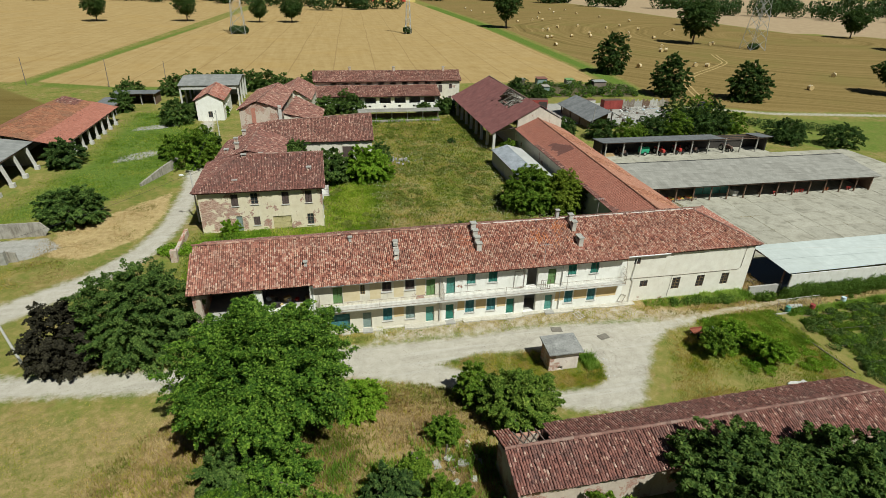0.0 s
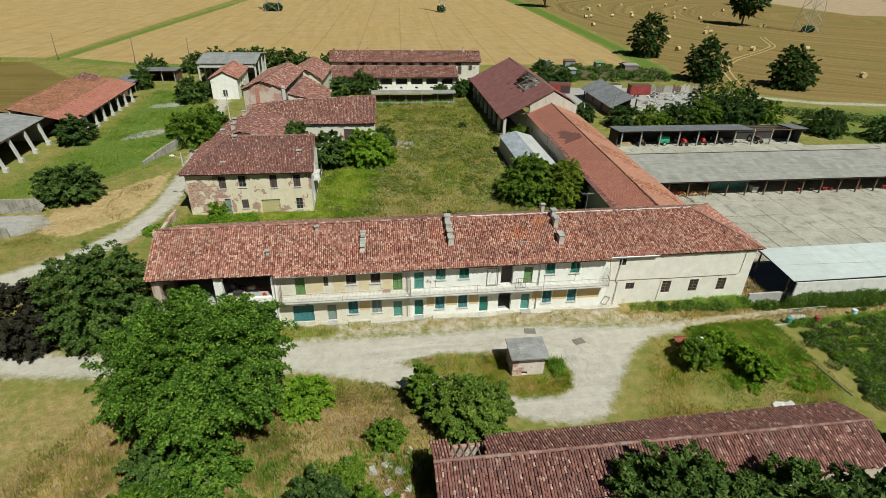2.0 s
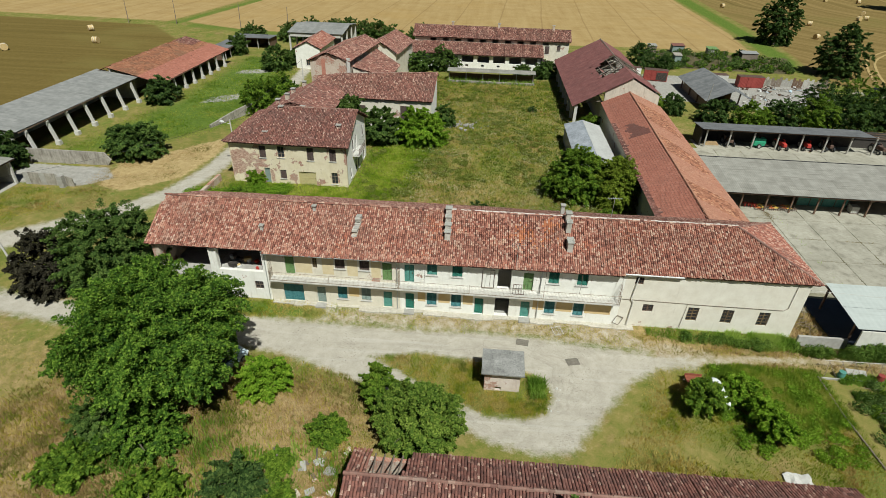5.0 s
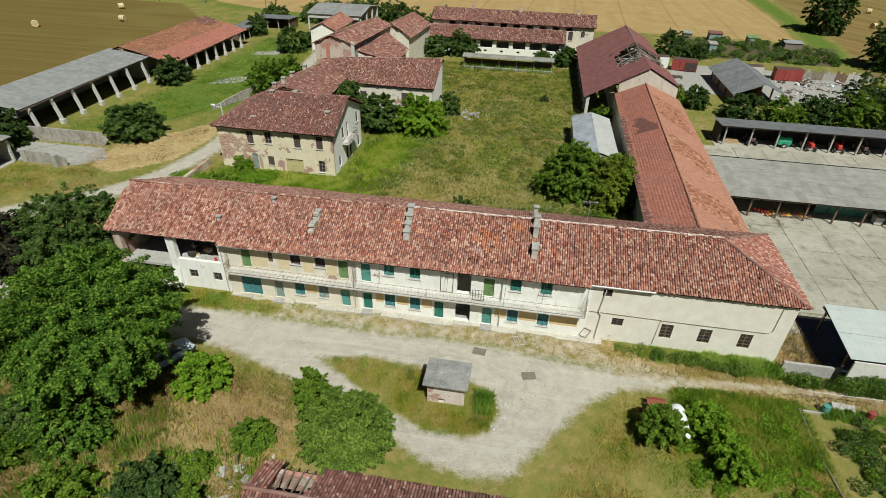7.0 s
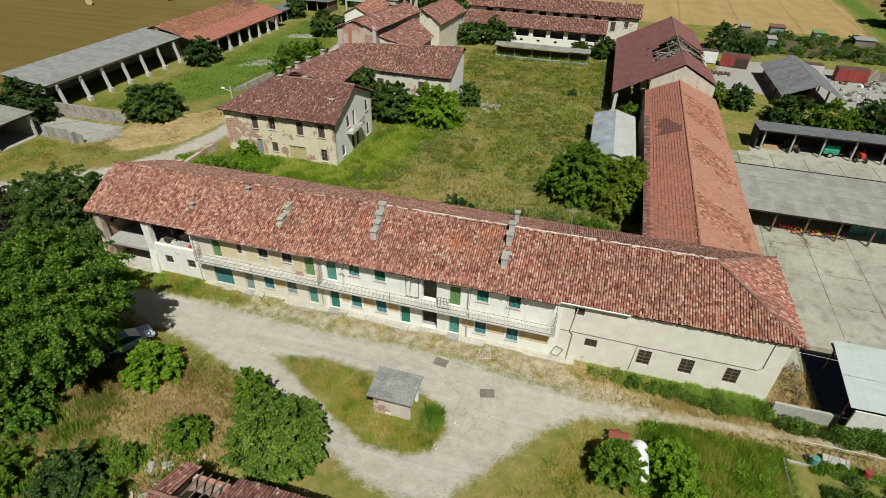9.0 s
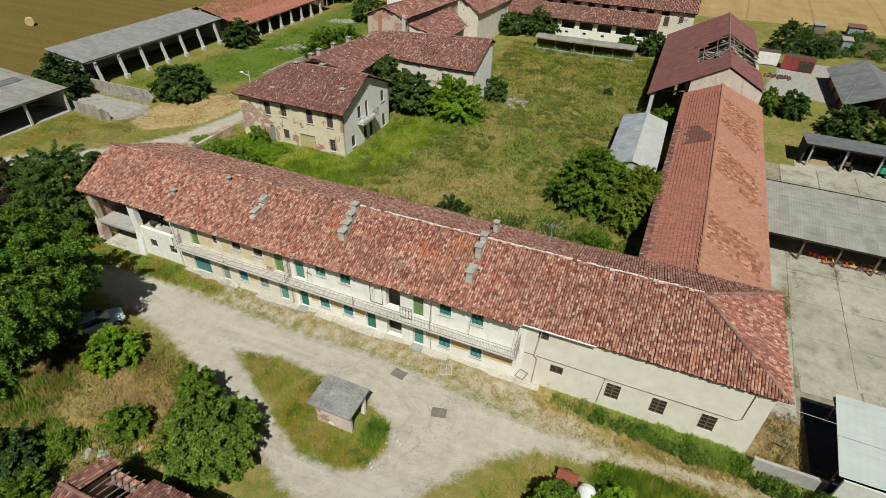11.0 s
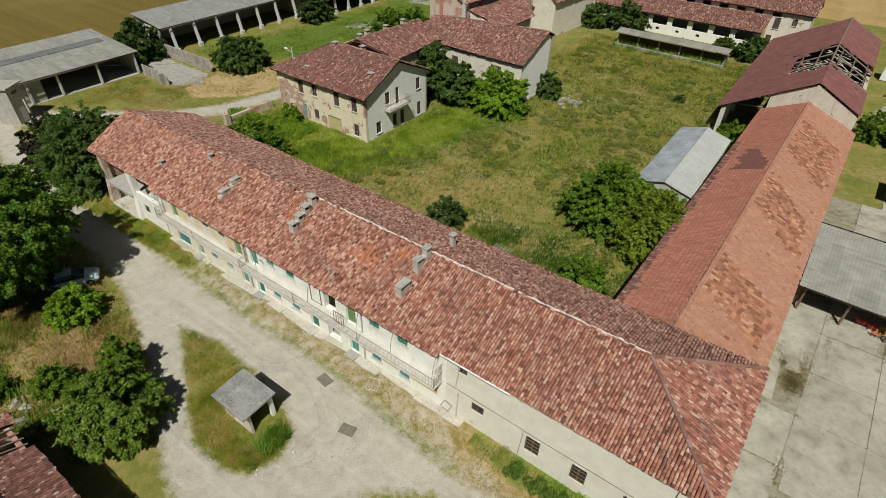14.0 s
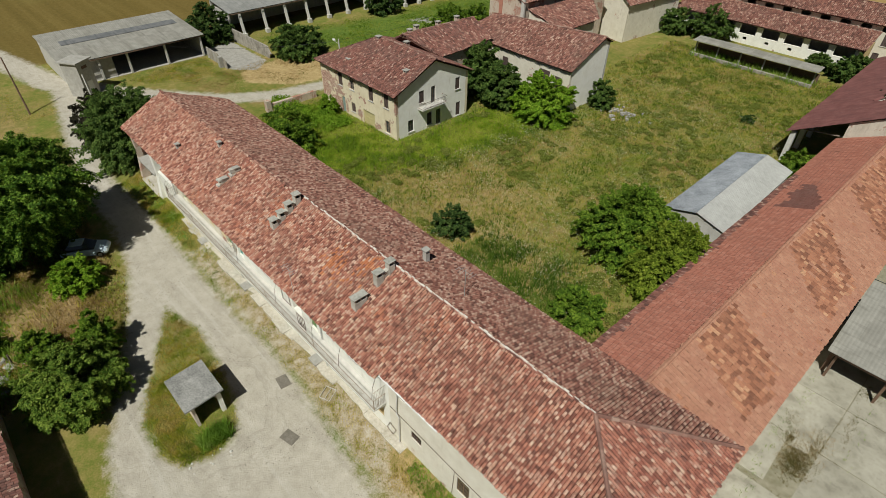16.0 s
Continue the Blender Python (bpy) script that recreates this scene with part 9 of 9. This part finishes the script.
# ---- rubble and posts in the rough grass ----
for x, y, h in ((4.4, 29.0, 1.7), (4.7, 28.6, 1.5), (7.2, 29.6, 1.2)):
    alone("fence_post", G().tube((x, y, -0.1), (x + 0.15, y + 0.1, h), 0.07, 0.06, 7), WOOD_OLD, "weathered leaning wooden post in dry grass", "post", "old fence posts")
for k in range(26):
    x, y = rm.gauss(8.0, 1.0), rm.gauss(28.2, 1.2)
    s = rm.uniform(0.12, 0.5)
    ob = alone("rubble_slab", G().solid([(-s, -s * 0.5, 0), (s * 0.8, -s * 0.6, 0), (s, s * 0.4, 0), (-s * 0.7, s * 0.6, 0)], (0, 0, s * 0.35)), [CONCRETE_PALE, CONCRETE, WOOD_OLD, BRICK_WALL][k % 4], "broken concrete and timber by the collapsed shed", "rubble", "rubble beside the collapsed roof")
    ob.location, ob.rotation_euler = (x, y, 0.02), (rm.gauss(0, 0.15), rm.gauss(0, 0.15), rm.random() * 3)
for k in range(9):
    a = rm.uniform(-0.9, 0.3)
    x, y = 22.0 + rm.uniform(2.4, 3.6) * math.cos(a), 37.6 + rm.uniform(2.2, 3.0) * math.sin(a)
    ob = alone("stone", G().tube((0, 0, -0.03), (0.02, 0, 0.1), 0.13, 0.07, 6), CONCRETE_PALE, "loose pale stone at the edge of the island", "stone", "stones round the island")
    ob.location, ob.scale = (x, y, 0), (rm.uniform(0.4, 1.1),) * 3

# ---- poles, wires, pylons and bales ----
def pole(x, y, h, lamp=False, material=CONCRETE_PALE, tilt=0.0, label="pale concrete power pole with wires"):
    th = thing("power_pole", (x, y, 0), label, "pole", "power poles")
    part("shaft", G().tube((0, 0, -0.2), (tilt, 0, h), 0.13, 0.08, 8), material, th, local=True)
    if lamp:
        part("arm", G().tube((tilt, 0, h - 0.7), (tilt - 1.0, -0.3, h - 0.35), 0.03, 0.03, 6), ZINC, th, local=True)
        part("lamp_head", rounded_body([(tilt - 1.5, 0.1, h - 0.45, h - 0.3, 0.7), (tilt - 1.2, 0.16, h - 0.47, h - 0.26, 0.7), (tilt - 0.9, 0.08, h - 0.44, h - 0.32, 0.7)]), WHITE_PAINT, th, local=True)
    return th


pole(-18.75, 78.2, 7.6, True, label="pale concrete street lamp pole beside the house")
pole(-40.2, 41.4, 7.5, False, WOOD_BROWN, -1.2, "leaning dark timber pole by the lane")
pole(-29.0, 43.6 + 4, 7.0, False, CONCRETE_PALE, -0.9, "leaning pale concrete pole by the road")
pole(61.5, 116.5, 6.5, False, CONCRETE, 0.5, "grey concrete pole among the trees")
pole(-21.8, 121, 6.5, False)
for x, y in ((-86, 189), (-62, 184), (-45, 180), (-102, 188)):
    pole(x, y, 8, False, WOOD_OLD, 0.3, "thin timber pole at the field edge")


def wire(p, q, sag, label="thin sagging cable between pole and house", skin=RUBBER):
    p, q = Vector(p), Vector(q)
    pts = [p.lerp(q, k / 10) - Vector((0, 0, sag * 4 * (k / 10) * (1 - k / 10))) for k in range(11)]
    pipe("cable", pts, 0.014, skin, label, "cable", "overhead cables")


wire((-18.75, 78.2, 7.4), (-21.8, 121, 6.4), 0.6)
wire((-18.75, 78.2, 7.2), (-17.2, 86.8, 6.3), 0.2)
wire((-18.75, 78.2, 7.4), (-45.8, 62, 3.4), 0.8)
wire((47.3, 47.3, 5.65), (75.0, 48.0, 3.06), -0.35, "thin pale cable from the roof corner out over the canopy", CONCRETE_PALE)


def pylon(x, y, h, w, label="grey steel lattice pylon in the field"):
    th = thing("pylon", (x, y, 0), label, "pylon", "pylons in the fields")
    n = 7
    for sx, sy in ((-1, -1), (1, -1), (1, 1), (-1, 1)):
        part("leg", G().tube((sx * w / 2, sy * w / 2, 0), (sx * w * 0.14, sy * w * 0.14, h), 0.16, 0.1, 5), ZINC, th, local=True)
    g = G()
    for k in range(n):
        z0, z1 = h * k / n, h * (k + 1) / n
        a, b = w / 2 - (w * 0.36) * k / n, w / 2 - (w * 0.36) * (k + 1) / n
        for (p, q) in (((-1, -1), (1, -1)), ((1, -1), (1, 1)), ((1, 1), (-1, 1)), ((-1, 1), (-1, -1))):
            g.tube((p[0] * a, p[1] * a, z0), (q[0] * b, q[1] * b, z1), 0.08, 0.08, 4)
            g.tube((q[0] * a, q[1] * a, z0), (p[0] * b, p[1] * b, z1), 0.08, 0.08, 4)
    part("bracing", g, ZINC, th, local=True)
    for z in (h * 0.8, h * 0.92):
        part("cross_arm", G().tube((-w * 0.9, 0, z), (w * 0.9, 0, z), 0.14, 0.14, 4), ZINC, th, local=True)


pylon(-42, 338, 34, 7.5), pylon(53.5, 343, 34, 3.0), pylon(233, 271, 38, 9)
woods("pylon_scrub", [(-44 + k, 337 + (k * 7) % 3) for k in range(6)] + [(53, 343), (233, 271), (236, 272)], 2.0, 3.5, 0.6, 13, "low scrub round the pylon feet")
bale = thing("straw_bale", (133.7, 322.1, 0), "round golden straw bale on the stubble", "bale", "straw bales on the stubble")
part("roll", G().tube((-0.75, 0, 0.85), (0.75, 0, 0.85), 0.85, 0.85, 18), STRAW, bale, local=True)
g = G()
for x in (-0.5, 0, 0.5):
    g.tube((x - 0.03, 0, 0.85), (x + 0.03, 0, 0.85), 0.865, 0.865, 18)
part("twine", g, WHITE_PAINT, bale, local=True)
BALES = [(154, 598), (149, 557), (156, 535), (192, 542), (154, 433), (172, 449), (186, 472), (183, 454), (213, 539), (148, 365), (154, 370), (138, 325), (124, 286), (205, 469), (170, 392), (153, 330), (252, 539), (190, 401), (172, 345), (165, 329), (255, 496), (206, 387), (227, 407), (261, 453), (202, 349), (190, 326), (226, 378), (204, 322), (182, 278), (171, 261), (175, 263), (250, 372), (220, 289), (224, 292), (142, 242), (130, 212), (158, 214), (163, 213), (188, 214), (201, 186), (167, 162), (248, 598), (233, 551), (263, 592), (167, 494)]
BALES += [(-108.9, 143.3), (-92.3, 156.2), (-104.6, 172.4), (-118, 120), (-96, 98)]
for k, (x, y) in enumerate(BALES):
    copy_thing(bale, pose(x, y, 0, 0, 0, (k * 47) % 180))
FAC = thing("factory", (70, 720, 0), "far yellow factory hall with a white band", "factory")
part("wall", G().box(20, 710, 0, 120, 730, 9), plain("yellow_cladding", (0.55, 0.44, 0.13), (0.62, 0.5, 0.18), 0.3), FAC)
part("roof", G().box(19, 709, 9, 121, 731, 10), CONCRETE_PALE, FAC)
for k in range(5):
    part("door", G().box(30 + k * 18, 709.7, 0, 36 + k * 18, 709.99, 5), RED_PAINT, FAC)
# allotment sheds
for k, (x, y) in enumerate(((66, 178), (74, 180), (83, 177), (92, 173), (70, 166))):
    w = (1.1, 1.7, 1.3, 2.2, 0.9)[k]
    th = thing("garden_hut", (x, y, 0), "small patched garden hut in the allotment", "hut", "allotment huts")
    part("wall", G().box(-w, -1.2, 0, w, 1.2, 1.9), [WOOD_OLD, GREEN_FADED, GREY_WALL][k % 3], th, local=True)
    part("roof", G().solid([(-w - 0.2, -1.4, 1.9), (w + 0.2, -1.4, 1.9), (w + 0.2, 1.4, 2.2), (-w - 0.2, 1.4, 2.2)], (0, 0, 0.06)), [FIBRO, COPPI_DARK, GREEN_LEAF, ZINC, STAINED][k], th, local=True)
rp = random.Random(77)
for k in range(34):
    x, y = 61 + 2.6 * (k % 12) + rp.gauss(0, 0.6), 160 + 6.5 * (k // 12) + rp.gauss(0, 0.8)
    alone("bean_pole", G().tube((x, y, -0.05), (x + rp.gauss(0, 0.15), y + rp.gauss(0, 0.1), rp.uniform(1.6, 2.4)), 0.05, 0.04, 6), WOOD_OLD, "thin wooden bean pole in the allotment", "pole", "allotment bean poles")
for k in range(9):
    tree(rp.uniform(60, 98), rp.uniform(159, 178), rp.uniform(0.9, 1.6), rp.uniform(1.6, 3.0), LEAF_MID if k % 2 else LEAF_FIELD, "small fruit bush in the allotment", "bush", "fruit_bush", 0.1, 1800, 0.2, 20, 300 + k, group="allotment fruit bushes")
# wheel tracks left in the stubble
RUTS = [(116.3, 151.4), (122.4, 165.5), (130.3, 179.8), (142, 192.5), (156.6, 204.1), (169.1, 214.1), (180, 224), (186, 235), (191, 245), (195.3, 252.5)]
for side in (-1.0, 1.0):
    V = []
    mids = []
    for i in range(len(RUTS) - 1):
        a, b, c0, d = (Vector(RUTS[min(max(i + o, 0), len(RUTS) - 1)]) for o in (-1, 0, 1, 2))
        for s in range(8):
            u = s / 8
            mids.append(0.5 * (2 * b + (c0 - a) * u + (2 * a - 5 * b + 4 * c0 - d) * u * u + (3 * b - a - 3 * c0 + d) * u ** 3))
    edges = []
    for i in range(1, len(mids) - 1):
        t = (mids[i + 1] - mids[i - 1]).normalized()
        q = Vector((-t.y, t.x))
        edges.append([(*(mids[i] + q * (side + o)), 0.1) for o in (-0.33, 0.33)])
    for p, q in zip(edges, edges[1:]):
        V += [p[0], q[0], q[1], p[1]]
    alone("wheel_track", array_mesh("wheel_track", V, 4), STRAW_TRACK, "pale wheel track pressed into the stubble", "track", "", "structure")
# weeds in the yard joints
rng = np.random.default_rng(230)
for k, (x0, y0, x1, y1) in enumerate(((53.2, 55, 53.4, 96), (57.4, 55, 57.6, 96), (49.1, 60, 49.6, 74), (49.4, 86, 62, 87.6), (50, 82.6, 90, 82.9))):
    grass("joint_weeds", [(x0 - 0.2, y0), (x1 + 0.2, y0), (x1 + 0.2, y1), (x0 - 0.2, y1)], 130, 0.25, REED, 240 + k, "weeds growing in the joints of the yard", 3, 0.6)

rq = random.Random(91)
for k in range(26):
    x, y = rq.gauss(49.7, 0.9), rq.uniform(46.9, 51.6)
    a, l = rq.uniform(0, 6.3), rq.uniform(0.6, 1.9)
    alone("dry_branch", G().tube((x, y, rq.uniform(0.05, 0.5)), (x + math.cos(a) * l, y + math.sin(a) * l, rq.uniform(0.1, 0.8)), 0.03, 0.012, 5), WOOD_OLD, "dry brown branch on the brush pile", "branch", "brush pile at the house corner")
grass("brush_grass", [(47.6, 46.7), (51.6, 46.8), (51.4, 52.2), (47.6, 52.2)], 420, 0.4, GRASS_DRY, 230, "tall dry brush at the house corner", 4)
grass("yard_weeds", [(50.0, 63.6), (52.4, 64.2), (52.3, 69.0), (49.8, 68.6)], 900, 0.2, GRASS_DRY, 231, "dry weeds round a broken yard slab", 3)
rv = random.Random(19)
woods("vegetable_plants", [(50.5 + 24 * rv.random() ** 1.3, 42.2 - 1.75 * rv.randrange(11) + rv.gauss(0, 0.25)) for k in range(200)], 0.42, 0.6, 0.1, 21, "leafy vegetable plants in the kitchen garden", LEAF_MID)
rg = random.Random(23)
woods("vegetable_plants", [(rg.uniform(49.2, 66), rg.uniform(26, 41.8)) for k in range(230)], 0.55, 0.6, 0.1, 25, "dark leafy vegetables filling the kitchen garden", LEAF_GROVE)
woods("garden_weeds", [(rg.uniform(38.0, 47.4), rg.uniform(33.0, 42.3)) for k in range(60)], 0.5, 0.4, 0.085, 24, "lush broad-leaved weeds in the garden", LEAF_BRIGHT)
g = G()
rs = random.Random(31)
pts = [[(40.3 + 0.36 * i + rs.gauss(0, 0.05), 31.0 + 0.3 * j + rs.gauss(0, 0.05), 0.12 + 0.16 * rs.random()) for j in range(4)] for i in range(6)]
g.v = [p for row in pts for p in row] + [(x, y, z + 0.012) for row in pts for x, y, z in row]
for i in range(5):
    for j in range(3):
        q = (4 * i + j, 4 * i + 4 + j, 4 * i + 5 + j, 4 * i + 1 + j)
        g.f += [q[::-1], tuple(24 + k for k in q)]
alone("plastic_sheet", g, CONCRETE_PALE, "crumpled pale plastic sheet lying in the grass", "plastic sheet")
for x in (13.0, 19.0, 24.0, 27.2, 30.8):
    pipe("eave_rod", [(x, 46.05, 4.4), (x + 0.05, 46.15, 5.5), (x + 0.05, 46.45, 6.3)], 0.016, IRON, "thin iron rod from the balcony up to the eave", "rod", "iron rods under the eave")
pipe("gutter", [(-2.2, 46.27, 6.2), (9.8, 46.27, 6.28)], 0.055, ZINC, "thin grey gutter under the eave", "gutter")
